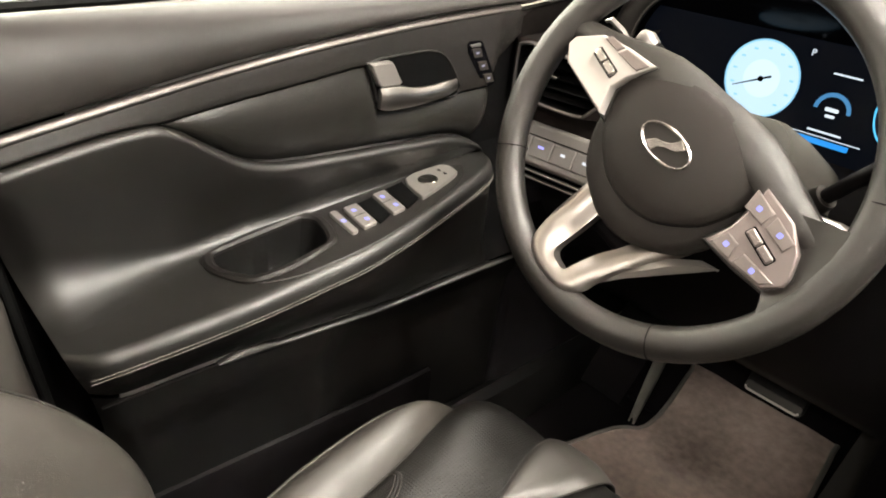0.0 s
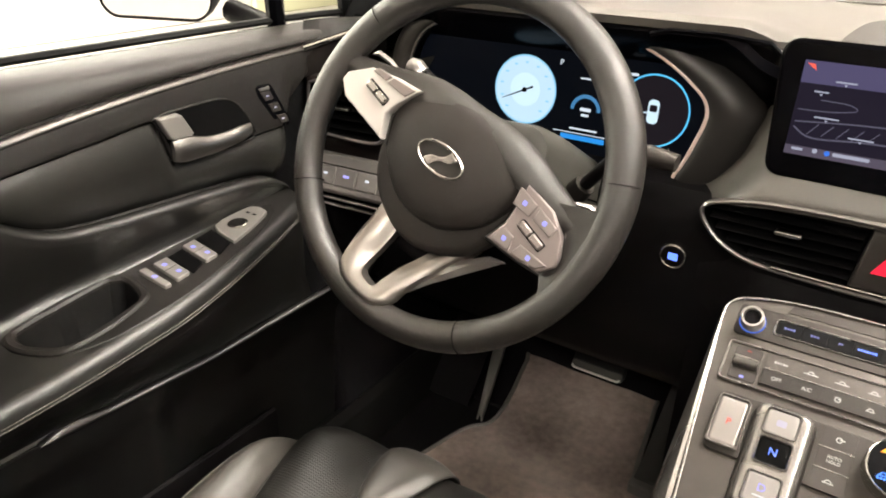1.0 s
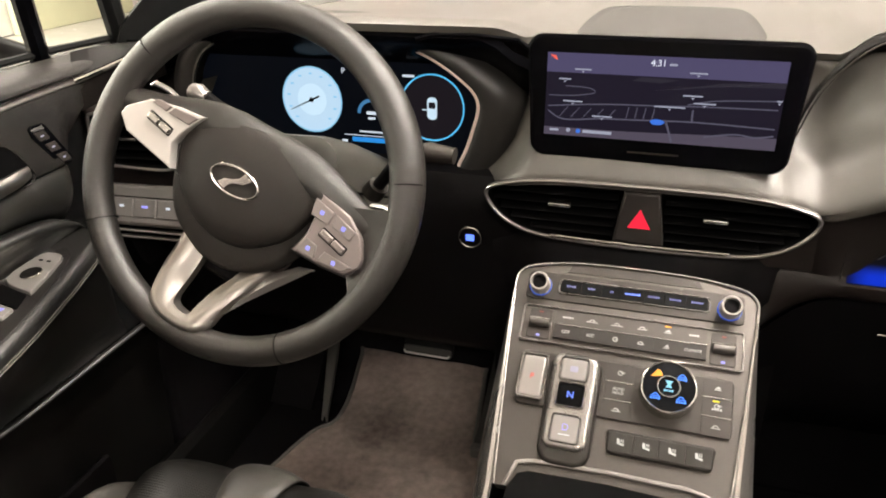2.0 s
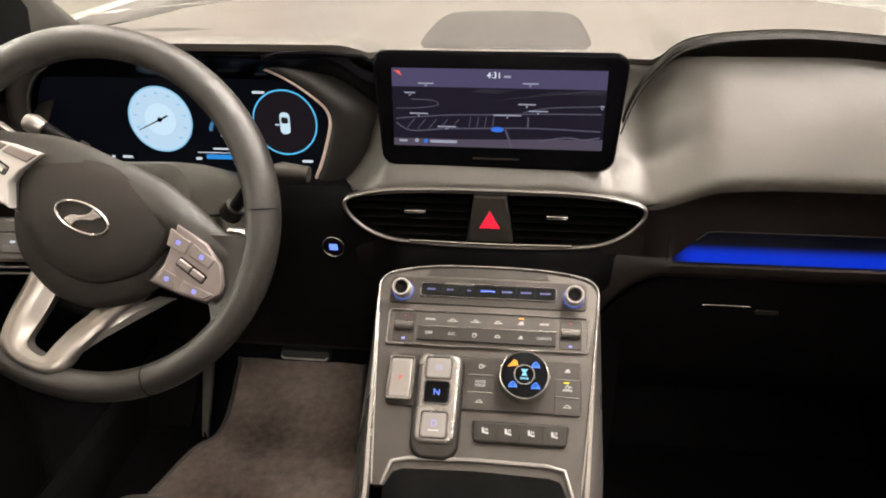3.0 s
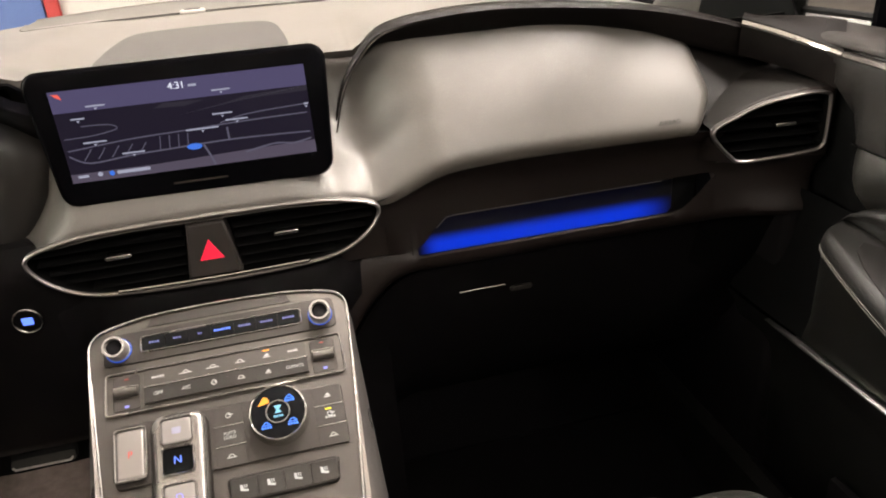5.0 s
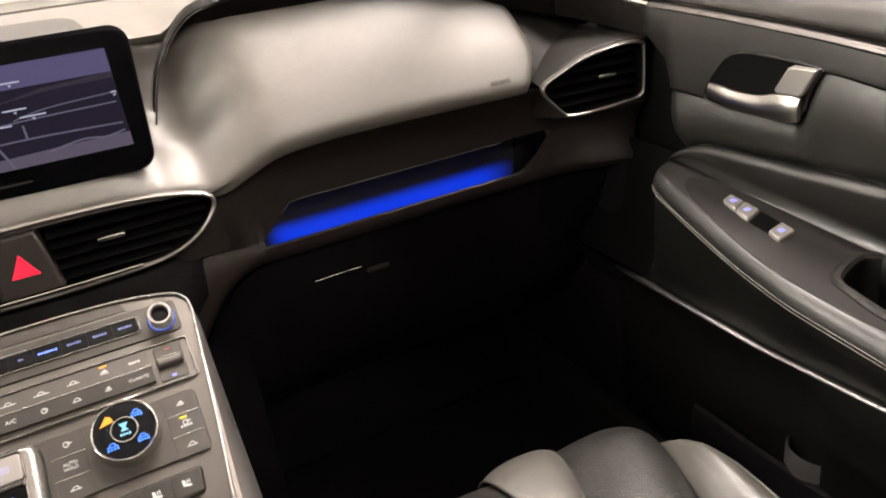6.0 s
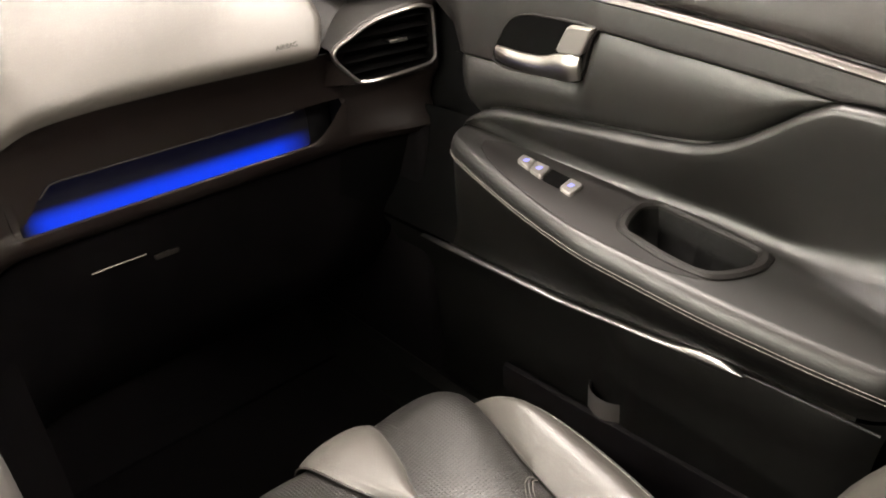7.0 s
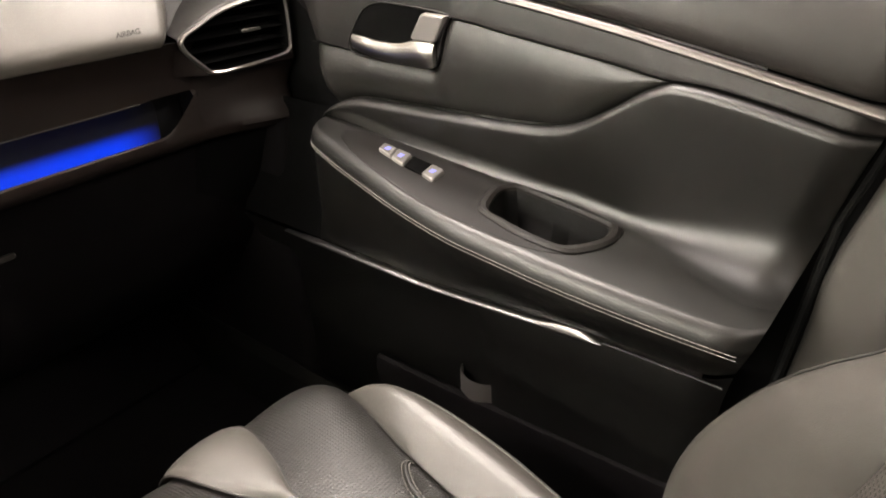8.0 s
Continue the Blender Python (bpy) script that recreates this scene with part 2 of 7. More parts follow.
def box(x0, x1, y0, y1, z0, z1, bevel=0.004, bm=None):
    out = rrect(x1 - x0, y1 - y0, min(bevel * 2, (x1 - x0) / 3, (y1 - y0) / 3), 3, (x0 + x1) / 2, (y0 + y1) / 2)
    bm = bm or bmesh.new()
    lo = min(bevel, (z1 - z0) / 3)
    return loft([[Vector((x, y, z)) for x, y in o] for o, z in ((inset(out, lo), z0), (out, z0 + lo), (out, z1 - lo), (inset(out, lo), z1))], True, bm)


def lathe(profile, m, seg=32, bm=None):
    """A turned body: profile of (radius, height) along the z of m."""
    return loft([[m @ Vector((r * math.cos(2 * math.pi * i / seg), r * math.sin(2 * math.pi * i / seg), z)) for i in range(seg)] for r, z in profile], True, bm)


def writing(name, text, size, m, material, parent, label="", wide=1.0):
    cu = bpy.data.curves.new(name, "FONT")
    cu.body, cu.size, cu.align_x, cu.align_y, cu.extrude = text, size, "CENTER", "CENTER", 0.0002
    tmp = bpy.data.objects.new(name, cu)
    scene.collection.objects.link(tmp)
    bpy.context.view_layer.update()
    me = bpy.data.meshes.new_from_object(tmp.evaluated_get(bpy.context.evaluated_depsgraph_get()))
    bpy.data.objects.remove(tmp)
    me.transform(m @ Matrix.Diagonal((wide, 1, 1, 1)))
    me.materials.append(material)
    ob = new(name, me)
    ob.parent = parent
    if label:
        ob["label"] = label
    return ob


def facing(x, y, z, turn=0.0, tilt=0.0):
    """A plane that faces the seats: local x to the right, y up, z towards the driver. tilt: top leans back, degrees."""
    return Matrix.Translation((x, y, z)) @ Matrix.Rotation(radians(turn), 4, "Z") @ Matrix.Rotation(radians(90 - tilt), 4, "X")


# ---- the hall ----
# right wall's colour is lowered to throw less light into the cabin
M["wall_low_bounce"] = mat("hall wall darkened against bounce", (0.11, 0.105, 0.10), 0.8, var=0.05, scale=3)


def hall():
    H = 3.6
    f = tagged(finish("floor", box(-7, 7, -8, 9, -0.1, 0.0, 0.01), M["tile"]), "pale polished showroom floor", "floor", kind="structure")
    tagged(finish("wall_left", box(-7.2, -7, -8, 9, 0, H, 0.01), M["wall"]), "white painted showroom wall", "wall", kind="structure")
    tagged(finish("wall_right", box(7, 7.2, -8, 9, 0, H, 0.01), M["wall_low_bounce"]), "showroom wall, darkened to cut bounced light", "wall", kind="structure")
    tagged(finish("wall_front", box(-7.2, 7.2, 9, 9.2, 0, H, 0.01), M["wall"]), "white painted showroom wall with coloured panels", "wall", kind="structure")
    tagged(finish("wall_back", box(-7.2, 7.2, -8.2, -8, 0, H, 0.01), M["wall"]), "white painted showroom wall", "wall", kind="structure")
    tagged(finish("ceiling", box(-7.2, 7.2, -8.2, 9.2, H, H + 0.1, 0.01), M["wall"]), "white showroom ceiling", "ceiling", kind="structure")


# unseen panels, each placed and powered for the light it gives the cabin
PANELS = [(-6.1, 0.8, 0.8, 6.0, 780), (5.8, -0.6, 0.8, 4.0, 30), (0.0, 6.4, 3.0, 0.5, 40), (2.45, -0.60, 0.8, 0.7, 122), (1.45, 0.40, 0.60, 1.2, 104), (0.50, 1.25, 0.30, 1.3, 10), (-0.50, 1.25, 0.30, 1.3, 16), (-2.30, 1.20, 0.70, 1.2, 84), (0.60, 0.26, 0.30, 0.5, 58), (-3.6, -6.4, 3.0, 0.6, 50), (1.0, -3.7, 1.2, 0.6, 85)]


def ceiling_panels():
    for x, y, w, d, power in PANELS:
        t = thing("added_light", "unseen rectangular ceiling light panel, added to light the cabin", "light", "ceiling lights")
        part("frame", ring_plate(rrect(w + 0.1, d + 0.1, 0.03, 3), rrect(w, d, 0.01, 3), Matrix.Translation((x, y, 3.55)) @ Matrix.Rotation(math.pi, 4, "X"), 0.04, base=-0.05), M["wall"], t)
        la = bpy.data.lights.new("added_lamp", "AREA")
        la.shape, la.size, la.size_y, la.energy, la.color = "RECTANGLE", w, d, power, (1.0, 0.945, 0.80) if x < -5 and y > -1 else (1.0, 0.875, 0.78)
        ob = new("added_lamp", la)
        ob.matrix_world = Matrix.Translation((x, y, 3.53))
        ob.parent = t


hall()
ceiling_panels()

# ---- the car's shell ----
BELT = 1.105
car = thing("car_body", "white car body shell round the cabin", "car")


def shell():
    for s in (1, -1):
        # outer skin of the side, belt to sill
        rows = []
        for y in np.linspace(-2.2, 1.6, 20):
            rows.append([(s * x, y, z) for x, z in ((0.80, 1.10), (0.86, 1.09), (0.92, 1.02), (0.945, 0.85), (0.93, 0.6), (0.90, 0.35), (0.84, 0.28))])
        part("side_panel", grid(rows, 0.004), M["paint"], car)
        # A pillar, B pillar, roof rail
        rows = []
        for k in np.linspace(0, 1, 12):
            a = Vector((0.785, 0.095, 1.085)).lerp(Vector((0.628, -0.270, 1.525)), k)
            b = Vector((0.742, 0.420, 1.080)).lerp(Vector((0.590, -0.330, 1.548)), k)
            a = a.lerp(b, 0.5 * ease(0.02, 0.25, k))
            rows.append([(s * (a.lerp(b, f).x - 0.026 * math.sin(math.pi * f) ** 0.6 * (1 - 0.5 * k)), a.lerp(b, f).y, a.lerp(b, f).z) for f in (0.0, 0.04, 0.12, 0.3, 0.5, 0.7, 0.88, 0.96, 1.0)])
        fp = part("front_pillar", grid([r[4:] for r in rows], 0.012), M["pillar"], car, "broad dark grey windscreen pillar trim")
        part("pillar_edge", grid([r[:5] for r in rows], 0.010), M["rubber"], fp, "black edge of the pillar beside the side window")
        part("roof_rail", tube([(s * 0.60, -0.28, 1.545), (s * 0.59, -0.9, 1.60), (s * 0.59, -1.6, 1.58), (s * 0.60, -2.2, 1.50)], 0.045, seg=8), M["liner"], car)
        lead = spline([(0.42, -0.660), (0.70, -0.676), (0.80, -0.684), (0.85, -0.686), (0.91, -0.698), (0.963, -0.712), (1.05, -0.742), (1.12, -0.775), (1.35, -0.80), (1.56, -0.82)])
        edge = spline([(0.42, 0.735), (0.70, 0.742), (0.95, 0.745), (1.12, 0.735), (1.35, 0.68), (1.56, 0.61)])
        rows = [[(s * (edge(z) + dx), lead(z) - dy, z) for dx, dy in ((0.022, -0.001), (0.010, 0.0), (0.003, 0.005), (0.0, 0.016), (-0.002, 0.06), (0.0, 0.15), (0.0, 0.25))] for z in np.linspace(0.42, 1.56, 36)]
        part("centre_pillar", grid(rows), M["pillar"], car)
        # black sheet painting the shade in the gap between door and pillar
        part("shut_gap_shade", grid([[(s * 0.768, y, z) for y in (-0.60, -0.70, -0.80)] for z in (0.40, 0.8, 1.06)], 0.004), M["deep"], car)
        part("door_seal", tube([(s * 0.757, -0.650, 0.42), (s * 0.760, -0.668, 0.70), (s * 0.762, -0.683, 0.90), (s * 0.760, -0.720, 1.04)], 0.005, seg=8), M["rubber"], car)
        rows = [[(s * x, y, z) for y in (-1.0, -1.5, -2.2)] for x, z in ((0.74, 0.42), (0.75, 0.8), (0.76, 1.12))]
        part("rear_side_trim", grid(rows, 0.01), M["door"], car)
    # the nose, the tail and four wheels, so that the car stands on the hall floor
    part("nose", grid([[(x * 0.90, 1.6 + 0.10 * (1 - x * x) * k, z) for x in np.linspace(-1, 1, 11)] for k, z in ((0.3, 0.97), (0.8, 0.90), (1.0, 0.70), (0.9, 0.45), (0.5, 0.30))], 0.004), M["paint"], car)
    part("tail", grid([[(x * 0.90, -2.2 - 0.08 * (1 - x * x) * k, z) for x in np.linspace(-1, 1, 11)] for k, z in ((0.3, 1.10), (0.8, 0.95), (1.0, 0.70), (0.7, 0.30))], 0.004), M["paint"], car)
    part("underbody", box(-0.84, 0.84, -2.15, 1.55, 0.26, 0.34, 0.02), M["rubber"], car)
    for s in (1, -1):
        for y in (1.05, -1.70):
            mw = Matrix.Translation((s * 0.955, y, 0.34)) @ Matrix.Rotation(radians(90 * s), 4, "Y")
            w = part("wheel", lathe([(0.20, -0.22), (0.32, -0.22), (0.34, -0.20), (0.34, -0.02), (0.32, 0.0), (0.22, 0.0)], mw, 40), M["rubber"], car, "black tyre")
            part("wheel_rim", lathe([(0.22, -0.05), (0.22, 0.004), (0.19, -0.006), (0.06, 0.0), (0.03, 0.004)], mw, 30), M["silver"], w, "silver alloy rim")
    part("rear_wall", box(-0.76, 0.76, -2.24, -2.2, 0.4, 1.12, 0.01), M["door"], car)
    # unseen roof; the glass panel's opening is added to let panel light in
    xs, ys = np.linspace(-0.6, 0.6, 13), np.linspace(-2.2, -0.3, 20)
    rows = [[(x, y, 1.60 - 0.12 * abs(x) ** 2 - 0.10 * max(0, y + 0.75) - 0.05 * max(0, -1.5 - y)) for x in xs] for y in ys]
    part("roof_lining", grid(rows, 0.02, skip=lambda i, j: 7 <= i <= 17 and 1 <= j <= 10), M["liner"], car)
    gr = part("roof_glass", grid([[(x, y, 1.606 - 0.12 * abs(x) ** 2 - 0.10 * max(0, y + 0.75)) for x in np.linspace(-0.52, 0.52, 9)] for y in np.linspace(-1.52, -0.38, 9)], 0.004), glassmat, car)
    gr.visible_shadow = False
    for s in (1, -1):
        part("kick_panel", box(min(s * 0.695, s * 0.745), max(s * 0.695, s * 0.745), -0.045, 0.50, 0.38, 0.90, 0.01), M["floor"], car)
    # windscreen and cowl
    rows = [[(x * (0.765 - 0.175 * t), 0.745 - 1.045 * t - (0.362 * (1 - t) + 0.05 * t) * x * x, 1.118 + 0.432 * t) for x in np.linspace(-1, 1, 19)] for t in np.linspace(0, 1, 9)]
    ws = part("windscreen", grid(rows, 0.004), glassmat, car)
    ws.visible_shadow = False
    part("bonnet", grid([[(x * 0.86, (0.82 - 0.36 * x * x) * (1 - k) + 1.62 * k, 1.065 - 0.085 * k - 0.05 * x * x) for x in np.linspace(-1, 1, 17)] for k in np.linspace(0, 1, 9)], 0.004), M["paint"], car)
    part("scuttle", grid([[(x * 0.80, 0.735 - 0.36 * x * x + dy, 1.118 - dz - 0.03 * x * x) for x in np.linspace(-1, 1, 17)] for dy, dz in ((-0.004, 0.0), (0.010, 0.002), (0.030, 0.016), (0.085, 0.045))], 0.004), M["black"], car)
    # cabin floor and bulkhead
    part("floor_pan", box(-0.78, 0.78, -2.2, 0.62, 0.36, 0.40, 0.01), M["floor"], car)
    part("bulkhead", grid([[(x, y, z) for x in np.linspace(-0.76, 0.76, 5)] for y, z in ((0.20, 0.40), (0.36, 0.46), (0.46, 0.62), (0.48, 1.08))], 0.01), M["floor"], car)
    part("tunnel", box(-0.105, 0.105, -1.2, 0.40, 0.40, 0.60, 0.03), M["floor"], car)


M["pillar"] = mat("dark pillar trim", (0.066, 0.0615, 0.0552), 0.6, bump=0.3, bscale=900)
glassmat = bpy.data.materials.new("clear glass")
glassmat.use_nodes = True
_p = glassmat.node_tree.nodes["Principled BSDF"]
_p.inputs["Transmission Weight"].default_value = 1.0
_p.inputs["Roughness"].default_value = 0.0
_p.inputs["IOR"].default_value = 1.02
_p.inputs["Base Color"].default_value = (0.97, 0.98, 0.97, 1)
shell()

# ---- doors ----
M["lever"] = mat("satin lever metal", (0.34, 0.328, 0.314), 0.33, metal=1.0, var=0.05)
M["armface"] = mat("armrest flank skin", (0.0058, 0.0055, 0.0050), 0.4, bump=0.2, bscale=1300, kind="leather", spec=0.4)
M["sillchrome"] = mat("satin sill chrome", (0.115, 0.106, 0.102), 0.36, metal=0.95, var=0.05)
M["insertskin"] = mat("insert leather", (0.0135, 0.0130, 0.0115), 0.42, bump=0.14, bscale=1300, kind="leather", spec=0.6)
M["lowchrome"] = mat("bright thin chrome", (0.25, 0.244, 0.238), 0.33, metal=1.0, var=0.04)
M["pocketliner"] = mat("grey pocket plastic", (0.0042, 0.0041, 0.0040), 0.55, bump=0.3, bscale=900, spec=0.16)
z_chrome = spline([(-0.74, 1.004), (-0.70, 1.011), (-0.63, 1.023), (-0.54, 1.038), (-0.47, 1.049), (-0.34, 1.065), (-0.185, 1.077), (0.03, 1.086)])
z_insert = spline([(-0.74, 0.983), (-0.70, 0.991), (-0.641, 1.002), (-0.58, 1.011), (-0.555, 1.0125), (-0.54, 1.012), (-0.52, 1.014), (-0.493, 1.018), (-0.437, 1.0245), (-0.376, 1.031), (-0.306, 1.038), (-0.293, 0.992), (-0.28, 0.986), (-0.17, 0.988), (0.03, 0.994)])
z_crest = spline([(-0.74, 0.982), (-0.70, 0.990), (-0.641, 1.001), (-0.58, 1.010), (-0.547, 1.012), (-0.519, 1.001), (-0.491, 0.981), (-0.459, 0.961), (-0.43, 0.951), (-0.392, 0.946), (-0.324, 0.942), (-0.247, 0.938), (-0.16, 0.930), (-0.138, 0.921), (-0.126, 0.913), (-0.118, 0.904)])
x_edge = spline([(-0.74, 0.632), (-0.66, 0.618), (-0.58, 0.607), (-0.47, 0.600), (-0.40, 0.600), (-0.33, 0.608), (-0.24, 0.629), (-0.16, 0.653), (-0.14, 0.661), (-0.128, 0.671), (-0.121, 0.685), (-0.118, 0.702)])
z_strip = spline([(-0.74, 0.757), (-0.51, 0.756), (-0.40, 0.749), (-0.28, 0.742), (-0.10, 0.742), (0.03, 0.742)])
y_rear = spline([(0.40, -0.625), (0.60, -0.632), (0.75, -0.642), (0.85, -0.668), (0.95, -0.690), (1.0, -0.703), (1.11, -0.735)])


y_front = spline([(0.40, -0.125), (0.915, -0.122), (0.944, -0.108), (0.972, -0.102), (1.003, -0.097), (1.03, -0.081), (1.047, -0.055), (1.056, -0.041), (1.078, 0.03), (1.2, 0.03)])


def z_shelf(y):
    return 0.861 + 0.1 * (y + 0.52)


def door_sheet(s, name, section, y0, y1, material, parent, label="", step=0.010, hole=None, trim=False):
    """A skin of the door: section(y) gives (x, z) from top to bottom; the rear edge is cut along y_rear."""
    rows = []
    for y in np.linspace(y0, y1, max(2, int((y1 - y0) / step) + 1)):
        row = []
        for x, z in section(y):
            yf = y_front(z)
            near = max(0.0, 1 - (yf - y) / 0.022) if trim and yf < 0.02 else 0.0
            back = max(0.0, min(1.0, 1 - (y - y_rear(z)) / 0.035))
            row.append((s * (x + 0.014 * min(near, 1.0) ** 2 + 0.020 * back**2.2), min(max(y, y_rear(z)), yf) if trim else max(y, y_rear(z)), z))
        rows.append(row)
    bm = grid(rows)
    if hole:
        bmesh.ops.delete(bm, geom=[f for f in bm.faces if inside(s * f.calc_center_median().x, f.calc_center_median().y, hole) and abs(f.calc_center_median().z - z_shelf(f.calc_center_median().y)) < 0.012], context="FACES")
    bmesh.ops.remove_doubles(bm, verts=bm.verts, dist=1e-5)
    bmesh.ops.recalc_face_normals(bm, faces=bm.faces)
    return part(name, bm, material, parent, label)


def door_strip(s, name, zf, x, y0, y1, h, d, material, parent, label="", h1=None, leaf=False):
    """A raised moulding along the door, h high at its rear end and h1 at its front; leaf: its rear end swells to a blade."""
    rings = []
    h1 = h1 or h
    for i, y in enumerate(np.linspace(y0, y1, 80)):
        f = i / 79
        k = h + (h1 - h) * f
        lift = 0.0
        if leaf:
            swell = math.sin(math.pi * min(1.0, f / 0.16)) if f < 0.16 else 0.0
            k = k * min(1.0, 0.25 + f / 0.08) * (1 if f < 0.9 else max(0.2, (1 - f) / 0.1)) + 0.0030 * swell
            lift = 0.0010 * swell
        z = zf(y) + lift
        yy = max(y, y_rear(z))
        rings.append([(s * xx, yy, zz) for xx, zz in ((x + 0.002, z + k), (x - d * 0.30, z + k * 0.92), (x - d * 0.55, z + k * 0.70), (x - d * 0.80, z + k * 0.30), (x - d * 0.97, z - k * 0.15), (x - d, z - k * 0.45), (x - d * 0.85, z - k * 0.82), (x + 0.002, z - k))])
    return part(name, loft(rings), material, parent, label)


def sec_pad(y):
    z0 = z_chrome(y) + 0.0055
    h = BELT - z0
    return [(0.776, BELT - 0.012), (0.772, BELT - 0.002), (0.764, BELT + 0.001)] + [(x, z0 + h * k) for x, k in ((0.754, 0.985), (0.743, 0.93), (0.733, 0.84), (0.7255, 0.72), (0.7200, 0.57), (0.7165, 0.40), (0.7150, 0.24), (0.7150, 0.12), (0.7170, 0.03), (0.7200, 0.0))]


def sec_band(y):
    zc, zi = z_chrome(y), z_insert(y)
    d = zi - zc
    return [(0.718, zc + 0.004), (0.7120, zc + 0.001), (0.7105, zc - 0.003), (0.7085, zc + d * 0.35), (0.7070, zc + d * 0.7), (0.7062, zi + 0.0045), (0.7064, zi + 0.0022), (0.7078, zi + 0.0008), (0.7125, zi)]


def sec_insert(y):
    zi, z4 = z_insert(y), min(z_crest(y), z_insert(y) - 0.001)
    full = min(1, (zi - z4) / 0.04)
    return [(0.7122 - 0.0340 * full * k * (1 - k) * (1 - 0.35 * k) + 0.008 * full * k**4, zi + (z4 - zi) * k) for k in (0, 0.03, 0.08, 0.16, 0.3, 0.45, 0.6, 0.72, 0.82, 0.9, 0.95, 1.0)]


def sec_arm(y):
    z4, zs, xo = z_crest(y), z_shelf(y), x_edge(y)
    h = max(z4 - zs, 0.006)
    deep = max(0.0, min(1.0, (h - 0.03) / 0.06))
    lip = 0.699 + 0.003 * (1 - deep)
    xw = lip + 0.004 + 0.020 * deep
    key_zone = ease(-0.680, -0.500, y)
    zf = zs + min(0.056 - 0.038 * key_zone, 0.55 * h)
    toe = 0.664 + 0.046 * key_zone
    r = min(0.008, 0.25 * h)
    pts = [(0.7125, z4 + 0.0004), (lip + 0.0085, z4 + 0.0002)] + [(lip + r * (1 - math.sin(a)), z4 - r * (1 - math.cos(a))) for a in (0.25, 0.6, 0.95, 1.3, 1.57)]
    top = z4 - r
    pts += [(lip + (xw - lip) * k**1.2, top + (zf - top) * k) for k in (0.15, 0.35, 0.55, 0.75, 0.9, 1.0)]
    pts += [(xw + 0.001 - (xw - toe) * (1 - math.cos(a)), zs + 0.002 + (zf - zs - 0.002) * (1 - math.sin(a))) for a in (0.25, 0.5, 0.75, 1.0, 1.25, 1.42, 1.57)]
    for k in np.linspace(0, 1, 28)[1:-1]:
        pts.append((toe + (xo + 0.011 - toe) * k, zs + 0.0015))
    pts += [(xo + 0.011, zs + 0.0012), (xo + 0.0075, zs - 0.0002), (xo + 0.0042, zs - 0.0030), (xo + 0.0018, zs - 0.0075), (xo + 0.0004, zs - 0.0135), (xo, zs - 0.018), (xo + 0.0012, zs - 0.0215)]
    return pts


def sec_face(y):
    zs, xo, zt = z_shelf(y), x_edge(y), z_strip(y)
    a, b = zs - 0.0215, zt + 0.003
    return [(xo + 0.0035 + (0.672 - xo) * k**1.5, a + (b - a) * k) for k in (0, 0.05, 0.15, 0.3, 0.5, 0.7, 0.85, 1.0)]


def sec_low(y):
    zt = z_strip(y)
    rows = [(0.673, zt), (0.676, zt - 0.006), (0.690, zt - 0.03), (0.702, zt - 0.07), (0.706, 0.62), (0.712, 0.50), (0.72, 0.40)]
    out = []
    for x, z in rows[:1] + [(np.interp(z, [0.40, 0.50, 0.62, zt - 0.07, zt - 0.03, zt - 0.006, zt], [0.72, 0.712, 0.706, 0.702, 0.690, 0.676, 0.673]), z) for z in np.linspace(zt - 0.004, 0.40, 16)]:
        # the rear half stands further into the cabin, behind an edge that sweeps back as it drops
        k = 1 - ease(-0.40, -0.34, y)
        drop = max(0.0, min(1.0, (zt - z) / 0.03))
        out.append((x - 0.020 * k * drop, z))
    return out


